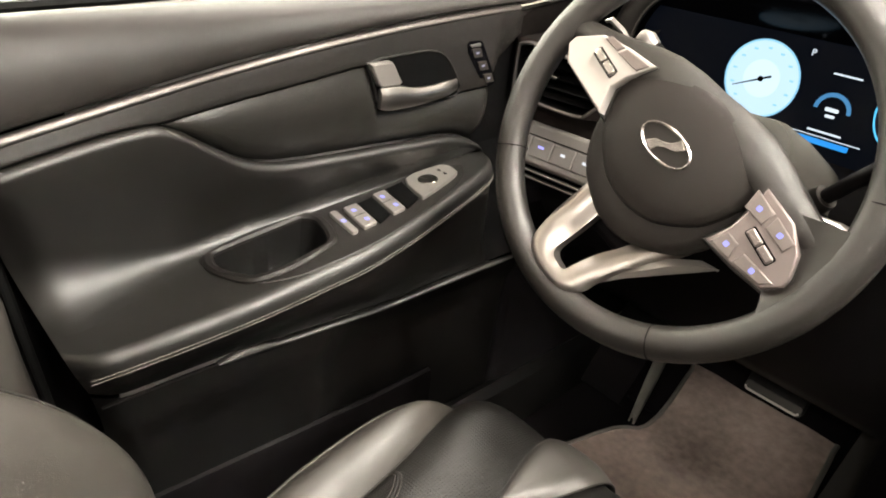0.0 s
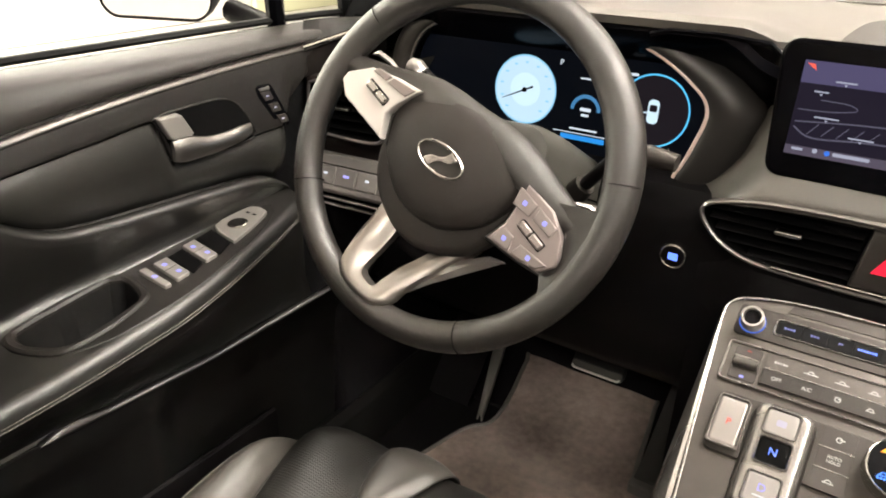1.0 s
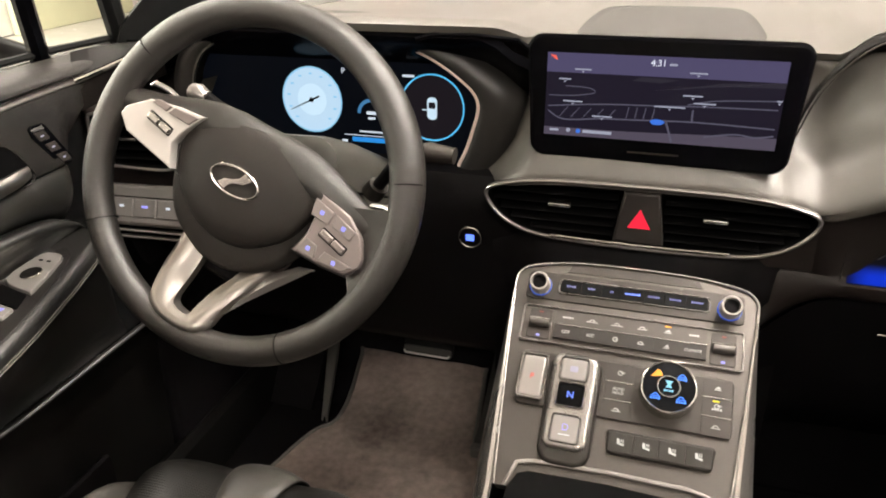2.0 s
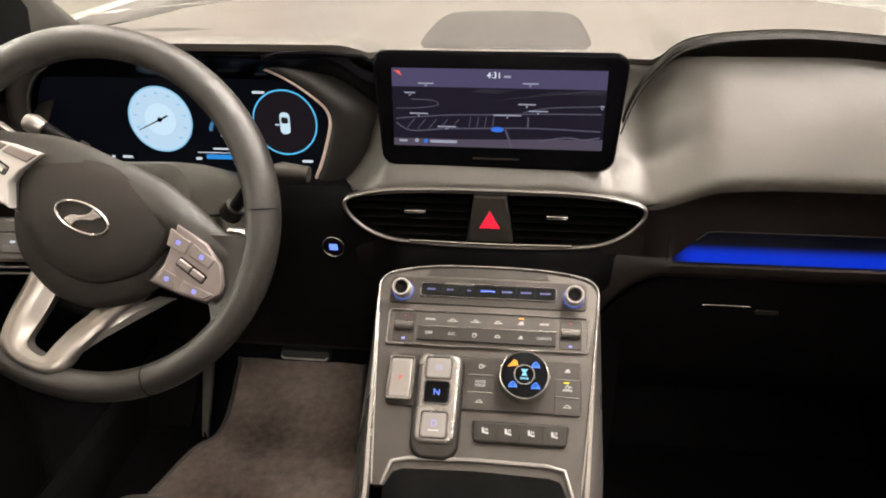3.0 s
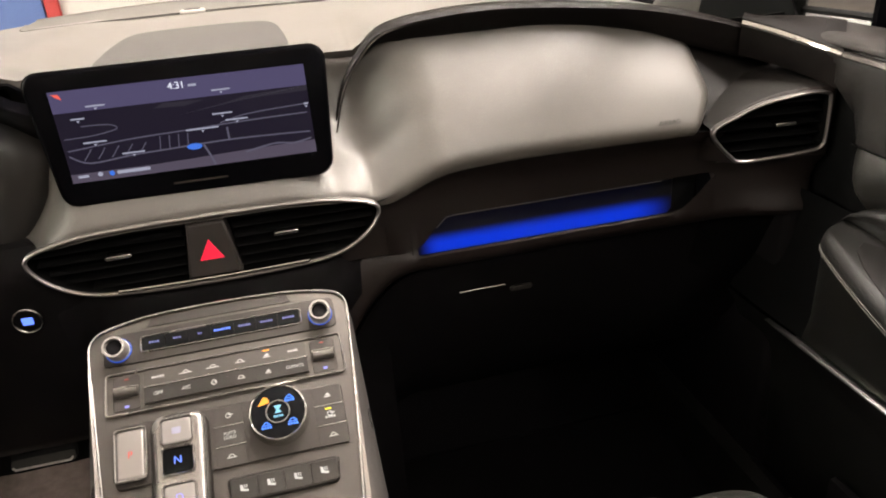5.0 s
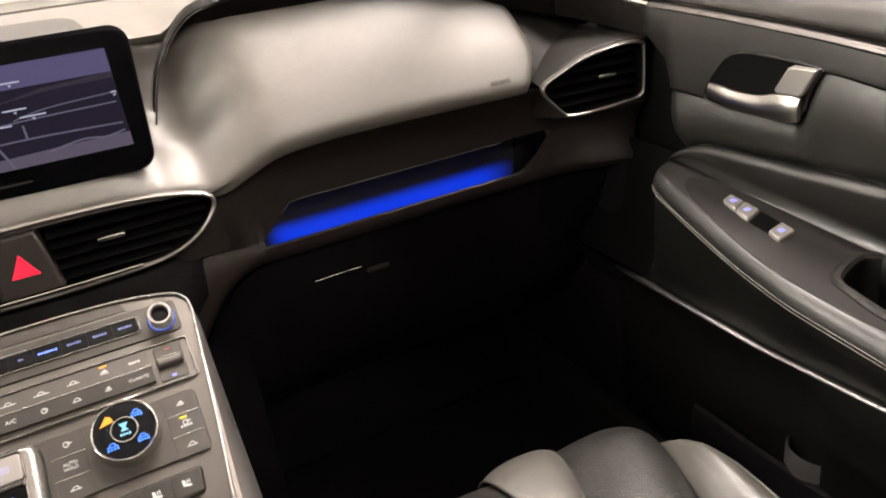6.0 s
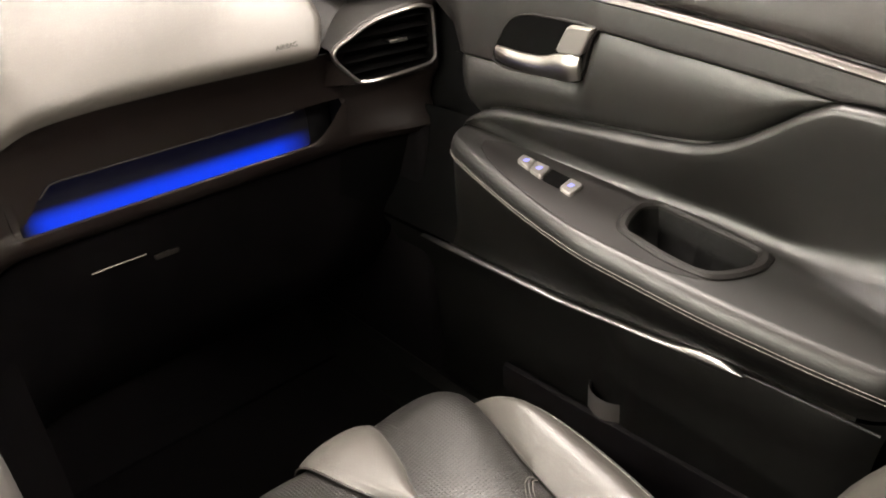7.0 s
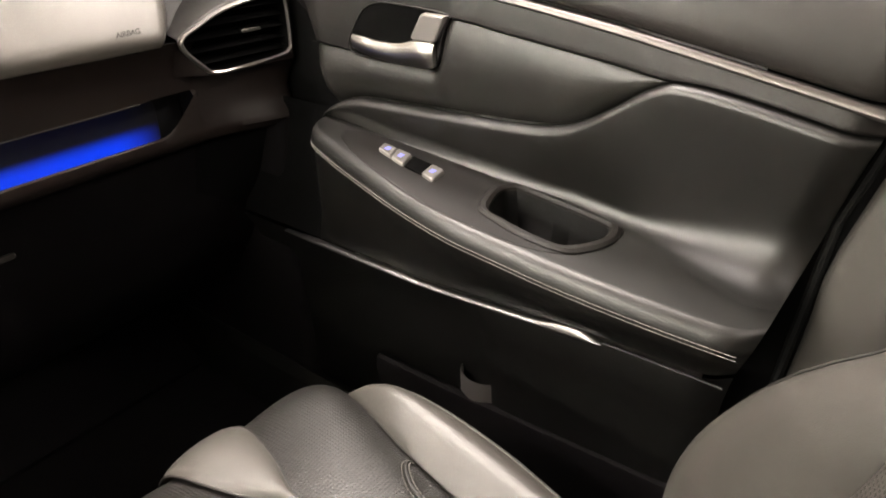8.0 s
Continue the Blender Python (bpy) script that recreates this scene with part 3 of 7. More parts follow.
def door(s):
    t = thing("door_1" if s < 0 else "door_2", "dark leather-trimmed front car door with chrome strip and armrest, shut", "car door", "front doors", "structure")
    door_sheet(s, "upper_pad", sec_pad, -0.74, 0.03, M["pad"], t, "grey padded window sill")
    door_strip(s, "chrome_strip", z_chrome, 0.715, -0.73, -0.058, 0.0048, 0.0056, M["sillchrome"], t, "satin chrome moulding", 0.0032)
    door_sheet(s, "upper_band", sec_band, -0.74, 0.03, M["doorband"], t, step=0.006, trim=True)
    door_sheet(s, "insert", sec_insert, -0.56, 0.03, M["insertskin"], t, "smooth dark leather insert", step=0.005, trim=True)
    # black tubes draw the insert's seam and the small shadow along it
    part("insert_seam_shade", tube([(s * 0.7092, y, z_insert(y) + 0.0004) for y in np.linspace(-0.54, -0.308, 40)], 0.0011, seg=5), M["deep"], t)
    part("insert_seam_shade", tube([(s * 0.7092, y, z_insert(y) + 0.0004) for y in np.linspace(-0.165, -0.104, 12)], 0.0011, seg=5), M["deep"], t)
    # black sheet as the shade ahead of the door's curved front edge
    part("front_gap_shade", grid([[(s * x, y, z) for y, x in ((-0.125, 0.732), (-0.06, 0.734), (0.0, 0.736), (0.05, 0.738))] for z in (0.70, 0.85, 0.95, 1.07)], 0.003), M["deep"], t)
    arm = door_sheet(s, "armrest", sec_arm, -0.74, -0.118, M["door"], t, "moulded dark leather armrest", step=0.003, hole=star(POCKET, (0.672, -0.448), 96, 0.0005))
    # the door's front end is blackened for the shade under the dash
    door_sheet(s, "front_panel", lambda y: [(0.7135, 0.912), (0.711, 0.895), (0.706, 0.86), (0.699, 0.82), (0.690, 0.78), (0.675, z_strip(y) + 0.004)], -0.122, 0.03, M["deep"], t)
    door_sheet(s, "armrest_face", sec_face, -0.74, -0.118, M["armface"], t)
    door_sheet(s, "lower_panel", sec_low, -0.74, 0.03, M["lower"], t)
    door_strip(s, "lower_strip", z_strip, 0.672, -0.522, -0.06, 0.0030, 0.006, M["lowchrome"], t, "thin chrome moulding with a leaf-shaped end", leaf=True)
    part("flank_crease", tube([(s * 0.6715, y, z_strip(y) - 0.001) for y in np.linspace(-0.64, -0.515, 16)], 0.0016, seg=6), M["lower"], t)
    # front cap that leads the sill and its chrome over to the dash brow
    lead = through_points([(0.7125, -0.066, 1.0825), (0.710, -0.040, 1.0855), (0.701, -0.010, 1.0915), (0.679, 0.014, 1.1015), (0.650, 0.034, 1.1115)], 6)
    rows = [[(s * (q.x + 0.05), q.y + 0.055, 1.108), (s * (q.x + 0.03), q.y + 0.035, 1.112), (s * (q.x + 0.010), q.y + 0.010, q.z + 0.010), (s * (q.x + 0.001), q.y + 0.001, q.z + 0.005), (s * q.x, q.y, q.z), (s * q.x, q.y, q.z - 0.006), (s * (q.x + 0.001), q.y + 0.002, q.z - 0.022), (s * (q.x + 0.006), q.y + 0.008, q.z - 0.040), (s * (q.x + 0.02), q.y + 0.02, q.z - 0.045)] for q in lead]
    part("front_cap", grid(rows), M["brow"], t)
    part("front_chrome", tube([(s * (q.x - 0.001), q.y - 0.002, q.z) for q in lead], 0.0036, seg=8), M["bright"], t, "chrome end of the sill moulding")
    # the piping and two rows of stitches along the armrest
    for k, dz in enumerate((0.0150, 0.0190)):
        bm = bmesh.new()
        ys = np.arange(-0.655, -0.13, 0.0052)
        for y in ys:
            p = [(s * (x_edge(v) - 0.0004 + (0.0004 if k else 0)), v, z_shelf(v) - dz) for v in (y, y + 0.0043)]
            tube(p, 0.00042, seg=4, bm=bm)
        tagged(part("stitching", bm, M["thread"], arm, "pale double stitching"), kind="stuff")
    # map pocket
    lip = []
    for y in np.linspace(-0.66, -0.20, 40):
        z = 0.600 - 0.012 * max(0, min(1, (y + 0.6) / 0.3))
        lip.append([(s * x, max(y, y_rear(z)), zz) for x, zz in ((0.700, z - 0.01), (0.693, z - 0.002), (0.688, z), (0.683, z - 0.003), (0.681, z - 0.012), (0.684, z - 0.06), (0.692, 0.45), (0.70, 0.40))])
    part("map_pocket", grid(lip, 0.002), M["black"], t, "black plastic map pocket")
    bm = lathe([(0.034, 0.50), (0.036, 0.58), (0.037, 0.615), (0.036, 0.618), (0.034, 0.616), (0.033, 0.59)], Matrix.Translation((s * 0.713, -0.358, 0)) @ Matrix.Diagonal((0.8, 0.9, 1, 1)), 24)
    # pale material stands for the light that falls on the holder
    if s > 0:
        part("bottle_holder", bm, M["silver"], t, "curved bottle holder in the map pocket, coloured pale as if lit")
    # inner handle: recess, lever, lock tab
    mh = Matrix.Translation((s * 0.7075, 0, 0)) @ (Matrix(((0, 0, -s, 0), (1, 0, 0, 0), (0, 1, 0, 0), (0, 0, 0, 1))))
    rim = [(-0.166, 0.998), (-0.180, 1.022), (-0.194, 1.038), (-0.212, 1.0455), (-0.240, 1.047), (-0.306, 1.043), (-0.304, 1.030), (-0.290, 0.994), (-0.280, 0.986), (-0.22, 0.983), (-0.178, 0.985), (-0.168, 0.990)]
    rim = [tuple(v[:2]) for v in through_points([(*p, 0) for p in rim], 3, True)]
    rim = side_of2(rim)
    h = part("handle_bezel", ring_plate(rim, inset(rim, 0.002), mh, 0.0022, base=-0.002), M["doorband"], t)
    # no hollow here: a black plate paints the recess's shade
    part("recess_shade", plate(inset(rim, 0.0015), mh, 0.0012, 0.0004), M["deep"], h, "flat black plate as the shaded recess behind the handle")
    # the lever: a tapering blade along the lower side, bowed towards the cabin
    rings = []
    lev = spline([(-0.292, 0.988, 1.012, 0.007), (-0.286, 0.986, 1.013, 0.010), (-0.265, 0.985, 1.012, 0.011), (-0.245, 0.985, 1.007, 0.011), (-0.215, 0.987, 1.006, 0.0105), (-0.19, 0.990, 1.008, 0.009), (-0.176, 0.994, 1.008, 0.006)])
    for y in np.linspace(-0.292, -0.176, 28):
        lo, hi, d = lev(y)
        xb = 0.706
        rings.append([(s * x, y, z) for x, z in ((xb, lo), (xb - d * 0.7, lo + 0.001), (xb - d, lo + (hi - lo) * 0.35), (xb - d, lo + (hi - lo) * 0.62), (xb - d * 0.9, lo + (hi - lo) * 0.8), (xb - d * 0.6, hi), (xb - d * 0.3, hi + 0.0005), (xb, hi - 0.002))])
    part("lever", loft(rings), M["lever"], h, "satin chrome pull lever")
    tab = [(-0.308, 1.042), (-0.295, 1.016), (-0.290, 1.013), (-0.266, 1.0125), (-0.262, 1.016), (-0.275, 1.039), (-0.280, 1.042)]
    part("lock_tab", plate(side_of2(tab), mh, 0.008, 0.0025), M["tile_silver"], h, "satin silver lock tab")
    # the switch panel on the shelf, with the pull pocket sunk into it
    hub = (0.672, -0.448)
    outer, inner = star(PANEL, hub, 96), star(POCKET, hub, 96)
    sw = part("switch_panel", ring_plate(side_of(outer, s), side_of(inner, s), shelf_m, 0.0020, 0.0014, base=-0.003), M["doorband"], t)
    rim_o, rim_i = star(POCKET, hub, 96, 0.010), star(POCKET, hub, 96, -0.001)
    part("pocket_rim", ring_plate(side_of(rim_o, s), side_of(rim_i, s), shelf_m, 0.0060, 0.0028, base=-0.006), M["doorband"], sw)
    rings = [[shelf_m @ Vector((*q, z)) for q in side_of(star(POCKET, hub, 96, -k), s)] for k, z in ((0.0, 0.004), (0.004, -0.012), (0.008, -0.045), (0.016, -0.052))]
    bm = loft(rings, False)
    bm.verts.ensure_lookup_table()
    bm.faces.new([bm.verts[k] for k in range(len(bm.verts) - 96, len(bm.verts))])
    part("pull_pocket", bm, M["pocketliner"], sw, "deep dark grey pull pocket")
    return t, sw


PANEL = [(0.690, -0.165), (0.705, -0.185), (0.712, -0.25), (0.714, -0.40), (0.713, -0.50), (0.704, -0.517), (0.672, -0.514), (0.634, -0.496), (0.615, -0.46), (0.611, -0.42), (0.613, -0.36), (0.625, -0.297), (0.647, -0.225), (0.670, -0.180)]
POCKET = [(0.705, -0.390), (0.709, -0.402), (0.706, -0.490), (0.698, -0.505), (0.675, -0.507), (0.642, -0.490), (0.636, -0.465), (0.641, -0.420), (0.650, -0.396), (0.690, -0.384)]


def star(pts, hub, n, grow=0.0):
    """A closed curve through pts, sampled by angle round hub."""
    q = [(v.x - hub[0], v.y - hub[1]) for v in through_points([(*p, 0) for p in pts], 12, True)]
    ang = sorted((math.atan2(b, a), math.hypot(a, b)) for a, b in q)
    aa = np.array([a for a, _ in ang])
    rr = np.array([r for _, r in ang])
    th = np.linspace(-math.pi, math.pi, n, endpoint=False)
    r = np.interp(th, np.r_[aa[-1] - 2 * math.pi, aa, aa[0] + 2 * math.pi], np.r_[rr[-1], rr, rr[0]]) + grow
    return [(hub[0] + k * math.cos(a), hub[1] + k * math.sin(a)) for k, a in zip(r, th)]


def side_of(o, s):
    o = [(s * x, y) for x, y in o]
    return o if area2(o) > 0 else o[::-1]


def inside(x, y, o):
    hit = False
    for (ax, ay), (bx, by) in zip(o, o[1:] + o[:1]):
        if (ay > y) != (by > y) and x < ax + (y - ay) / (by - ay) * (bx - ax):
            hit = not hit
    return hit


def side_of2(o):
    return o if area2(o) > 0 else o[::-1]


def area2(o):
    return sum(a[0] * b[1] - b[0] * a[1] for a, b in zip(o, o[1:] + o[:1]))


# the shelf's plane: local x and y are the world's, z along its normal
shelf_m = Matrix.Translation((0, -0.52, 0.8615)) @ Matrix(((1, 0, 0, 0), (0, 1, 0, 0), (0, 0.1, 1, 0), (0, 0, 0, 1))) @ Matrix.Translation((0, 0.52, 0))


def key(name, o, m, depth, material, parent, label="", bevel=0.0012):
    return part(name, plate(o, m, depth, bevel), material, parent, label)


def soft(o, r):
    """The outline with its corners rounded."""
    out = []
    for i, p in enumerate(o):
        p, a, b = Vector(p), Vector(o[i - 1]), Vector(o[(i + 1) % len(o)])
        q0, q1 = p + (a - p).normalized() * min(r, (a - p).length * 0.45), p + (b - p).normalized() * min(r, (b - p).length * 0.45)
        for k in (0.0, 0.33, 0.67, 1.0):
            out.append(tuple(q0 * (1 - k) ** 2 + 2 * p * k * (1 - k) + q1 * k * k))
    return out


door_l, panel_l = door(-1)
door_r, panel_r = door(1)
# driver's door: rocker tiles, black plates as the finger wells' shade, mirror pad
TILES = [[(0.695, -0.366), (0.694, -0.357), (0.640, -0.363), (0.641, -0.371)], [(0.693, -0.348), (0.692, -0.330), (0.642, -0.337), (0.641, -0.355)], [(0.697, -0.304), (0.697, -0.286), (0.646, -0.294), (0.645, -0.312)]]
for k, o in enumerate(TILES):
    q = key("window_switch", soft(side_of(o, -1), 0.003), shelf_m, 0.0062, M["tile_silver"], panel_l, "satin silver rocker")
    cx, cy = sum(v[0] for v in o) / 4, sum(v[1] for v in o) / 4
    for off in ((0.0,) if k == 0 else (0.012, -0.013)):
        part("key_light", plate(rrect(0.007, 0.005, 0.001, 2, -(cx + off), cy), shelf_m, 0.0065, 0.0002, base=0.006), G["violet"], q)
    if k:
        part("key_split", plate(rrect(0.0010, 0.018, 0.0003, 1, -cx, cy), shelf_m, 0.0064, 0.0002, base=0.006), M["black"], q)
for o in ([(0.693, -0.328), (0.694, -0.307), (0.648, -0.315), (0.640, -0.334)], [(0.699, -0.283), (0.702, -0.256), (0.656, -0.267), (0.646, -0.291)]):
    part("well_shade", plate(side_of(o, -1), shelf_m, 0.0040, 0.0003), M["deep"], panel_l)
mc = [(0.703, -0.249), (0.705, -0.200), (0.698, -0.188), (0.684, -0.187), (0.669, -0.197), (0.652, -0.258), (0.658, -0.263)]
q = key("mirror_control", side_of([tuple(v[:2]) for v in through_points([(*p, 0) for p in mc], 3, True)], -1), shelf_m, 0.0062, M["tile_silver"], panel_l, "satin silver mirror control pad")
part("mirror_knob", lathe([(0.0125, 0.005), (0.0125, 0.0072), (0.0115, 0.0078), (0.010, 0.0074)], shelf_m @ Matrix.Translation((-0.681, -0.232, 0)), 28), M["chrome"], q)
for dx in (0.0, 0.012):
    part("fold_mark", plate(rrect(0.006, 0.003, 0.001, 2, -0.680 - dx, -0.205), shelf_m, 0.0066, 0.0002, base=0.006), M["black"], q)
# seat memory keys ahead of the handle
mk = Matrix.Translation((-0.7095, 0, 0)) @ Matrix(((0, 0, 1, 0), (1, 0, 0, 0), (0, 1, 0, 0), (0, 0, 0, 1)))
mem = part("memory_panel", plate([(-0.158, 1.047), (-0.156, 1.036), (-0.130, 0.996), (-0.124, 0.992), (-0.106, 0.991), (-0.104, 0.997), (-0.132, 1.046), (-0.136, 1.049), (-0.154, 1.050)], mk, 0.003, 0.001, base=-0.003), M["gloss"], door_l, "gloss black seat memory panel")
for k, (a, b) in enumerate(((-0.142, 1.035), (-0.130, 1.018), (-0.118, 1.001))):
    part("memory_key", plate([(a - 0.011, b + 0.006), (a - 0.004, b - 0.006), (a + 0.011, b - 0.006), (a + 0.005, b + 0.006)], mk, 0.0042, 0.0008), M["hub"], mem)
    part("memory_key_light", plate(rrect(0.005, 0.002, 0.0006, 2, a, b), mk, 0.0046, 0.0002, base=0.004), G["dimviolet"], mem)
part("memory_key", plate([(-0.156, 1.046), (-0.152, 1.0425), (-0.136, 1.0425), (-0.138, 1.047)], mk, 0.0042, 0.0008), M["silver"], mem, "silver top key")
# passenger's door: a lock pair and one window switch
for nm, o in (("lock_switch", [(0.674, -0.233), (0.691, -0.228), (0.6895, -0.2485), (0.6675, -0.2565)]), ("lock_switch", [(0.6895, -0.2488), (0.6885, -0.270), (0.662, -0.278), (0.6674, -0.2568)]), ("window_switch", [(0.686, -0.300), (0.683, -0.319), (0.655, -0.323), (0.660, -0.305)])):
    q = key(nm, soft(side_of(o, 1), 0.004), shelf_m, 0.0062, M["tile_silver"], panel_r, "satin silver switch", 0.0018)
    cx, cy = sum(v[0] for v in o) / 4, sum(v[1] for v in o) / 4
    part("key_light", plate(rrect(0.008, 0.006, 0.001, 2, cx, cy), shelf_m, 0.0065, 0.0002, base=0.006), G["violet"], q)
# flat black plate for the shade in the finger well
part("well_shade", plate(side_of([(0.689, -0.272), (0.687, -0.299), (0.661, -0.304), (0.663, -0.280)], 1), shelf_m, 0.0040, 0.0003), M["deep"], panel_r)


# ---- outside mirror on the driver's side and the quarter window posts ----
def outside_mirror():
    t = thing("wing_mirror", "dark wing mirror outside the driver's window", "mirror")
    m = facing(-1.163, 0.047, 1.150, 20, 4)
    out = rrect(0.225, 0.168, 0.04, 6)
    part("housing", loft([[m @ Vector((x * k, y * k, z)) for x, y in out] for k, z in ((0.55, -0.085), (0.80, -0.06), (0.93, -0.02), (0.985, 0.004), (0.995, 0.010), (0.975, 0.0115), (0.965, 0.004))], True), M["black"], t)
    part("mirror_glass", plate(inset(out, 0.0045), m, 0.0085, 0.001, base=0.002), M["mirror"], t, "mirror glass reflecting white")
    part("arm", tube([(-1.05, 0.11, 1.085), (-0.95, 0.10, 1.07), (-0.85, 0.08, 1.075)], [0.02, 0.018, 0.022], seg=10), M["black"], t)


outside_mirror()
for s in (-1, 1):
    frame_t = thing("window_1" if s < 0 else "window_2", "side window with black divider post", "window", kind="structure")
    part("divider_post", tube([(s * 0.790, -0.035, 1.095), (s * 0.755, -0.075, 1.25), (s * 0.66, -0.16, 1.46)], 0.013, seg=8), M["gloss"], frame_t)
    part("quarter_post", tube([(s * 0.785, 0.115, 1.095), (s * 0.75, 0.06, 1.22)], 0.016, seg=8), M["rubber"], frame_t)
    part("sill_seal", tube([(s * 0.782, -0.75, 1.106), (s * 0.786, -0.4, 1.109), (s * 0.786, 0.0, 1.110), (s * 0.782, 0.25, 1.104)], 0.005, seg=6), M["rubber"], frame_t)


# ---- dashboard ----
dash = thing("dashboard", "grey and dark brown leather-skinned car dashboard", "dashboard")
# profile from the windscreen down to the vents, across the car
brow_top = spline([(0.142, 1.028), (0.150, 1.050), (0.160, 1.085), (0.179, 1.119), (0.205, 1.146), (0.235, 1.156), (0.268, 1.160), (0.33, 1.1625), (0.395, 1.159), (0.46, 1.152), (0.529, 1.142), (0.59, 1.128), (0.645, 1.112), (0.70, 1.092)])
brow_low = spline([(0.142, 1.026), (0.150, 1.048), (0.160, 1.081), (0.185, 1.119), (0.204, 1.134), (0.235, 1.136), (0.268, 1.135), (0.33, 1.135), (0.397, 1.134), (0.464, 1.126), (0.534, 1.111), (0.59, 1.092), (0.645, 1.075), (0.70, 1.056)])
pad_low = spline([(0.142, 0.985), (0.177, 0.976), (0.21, 0.990), (0.254, 1.000), (0.384, 1.005), (0.50, 1.003), (0.58, 1.001), (0.70, 0.99)])


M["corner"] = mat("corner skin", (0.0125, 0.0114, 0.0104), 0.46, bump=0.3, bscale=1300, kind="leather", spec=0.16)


def dash_top():
    rows = []
    left_end = spline([(-0.76, 1.078), (-0.70, 1.095), (-0.655, 1.122), (-0.61, 1.146), (-0.56, 1.156), (-0.50, 1.159), (0.0, 1.159)])
    for x in np.linspace(-0.76, 0.76, 153):
        ax = abs(x)
        back = 0.73 - 0.62 * ax**2
        zr = brow_top(min(max(x, 0.142), 0.70)) + 0.001
        zr = max(zr, 1.128) if x < 0.45 else zr - 0.2 * max(0.0, x - 0.70)
        zl = left_end(x)
        kl, kr = ease(-0.105, -0.185, x), ease(0.15, 0.20, x)
        zf = 1.128 + (zl - 1.128) * kl if x < 0 else (zr if x < 0.66 else zr - 0.0)
        yf = 0.062 + (0.016 - 0.062) * kl + (0.058 - 0.062) * kr
        front = [(yf - 0.010, zf - 0.014), (yf - 0.013, zf - 0.005), (yf, zf)] if x < -0.14 else [(yf + 0.006, zf - 0.008), (yf + 0.001, zf - 0.0022), (yf, zf)]
        y0, z0 = front[-1]
        zb = 1.133 - 0.06 * ax**2 - 0.05 * ease(0.60, 0.74, ax)
        row = [(x, y, z) for y, z in front]
        for k in np.linspace(0, 1, 24)[1:]:
            y = y0 + (back - y0) * k
            z = z0 + (zb - z0) * (1 - (1 - k) ** 2) + 0.006 * math.sin(math.pi * k)
            row.append((x, y, z))
        row.append((x, back + 0.01, zb - 0.03))
        rows.append(row)
    part("top_pad", grid([r for r in rows if abs(r[0][0]) < 0.635]), M["dash"], dash, "soft grey dash top")
    # same sheet's ends in a darker skin, painting their shade beside the doors
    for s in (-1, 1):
        part("top_end", grid([r for r in rows if s * r[0][0] > 0.624]), M["corner"], dash, "end of the dash top, darkened for its shade")
    # speaker grille and sensor on the top
    def top_z(x, y):
        k = (y - 0.062) / (0.668 - 0.62 * x * x)
        return 1.128 + (0.005 - 0.06 * x * x) * (1 - (1 - k) ** 2) + 0.006 * math.sin(math.pi * k)

    g = through_points([(-0.096, 0.110, 0), (-0.102, 0.14, 0), (-0.096, 0.24, 0), (-0.086, 0.298, 0), (-0.066, 0.321, 0), (0.0, 0.327, 0), (0.070, 0.321, 0), (0.092, 0.298, 0), (0.101, 0.24, 0), (0.106, 0.14, 0), (0.100, 0.110, 0), (0.090, 0.102, 0), (0.0, 0.099, 0), (-0.086, 0.102, 0)], 5, True)
    c = sum(g, Vector()) / len(g)
    rings = [[Vector((p.x, p.y, top_z(p.x, p.y) + up)) for p in [Vector((q.x * 1.05 + 0.003, q.y, 0)).lerp(c, f) for q in g]] for f, up in ((0.0, -0.004), (0.0, 0.0002), (0.012, 0.0009), (0.2, 0.0012), (0.4, 0.0012), (0.6, 0.0012), (0.8, 0.0012), (0.93, 0.0012))]
    part("speaker_grille", loft(rings), M["grille"], dash, "dark grey speaker grille")
    ms = Matrix.Translation((-0.018, 0.500, 1.1385))
    sn = part("sensor", plate(rrect(0.040, 0.026, 0.010, 5), ms, 0.0050, 0.0025), M["sensor"], dash, "pale light sensor with a dark lens")
    part("sensor_lens", plate(rrect(0.026, 0.016, 0.006, 5), ms, 0.0056, 0.0008, base=0.004), M["black"], sn)


M["sensor"] = mat("pale sensor plastic", (0.30, 0.28, 0.255), 0.4)


def defroster():
    """The air outlet at the foot of the windscreen: a long dull strip with rounded ends."""
    xs = np.linspace(-0.292, 0.292, 60)
    rows = []
    for x in xs:
        y1 = 0.73 - 0.62 * x * x - 0.012
        y0 = min(0.494 + 0.10 * max(0.0, (abs(x) - 0.268) / 0.024) ** 2, y1 - 0.01)
        rows.append([(x, y0 + (y1 - y0) * k, 1.1405 - 0.06 * x * x - 0.0025 * (1 - abs(2 * k - 1) ** 6) + 0.0005) for k in (0.0, 0.04, 0.2, 0.5, 0.8, 0.96, 1.0)])
    part("defroster_strip", grid(rows, 0.003), M["slot"], dash, "dull grey air outlet strip")


M["slot"] = mat("dull outlet skin", (0.060, 0.0553, 0.0492), 0.55, bump=0.3, bscale=900)
M["grille"] = mat("speaker cloth", (0.027, 0.0249, 0.0222), 0.6, bump=0.6, bscale=900)
dash_top()
defroster()


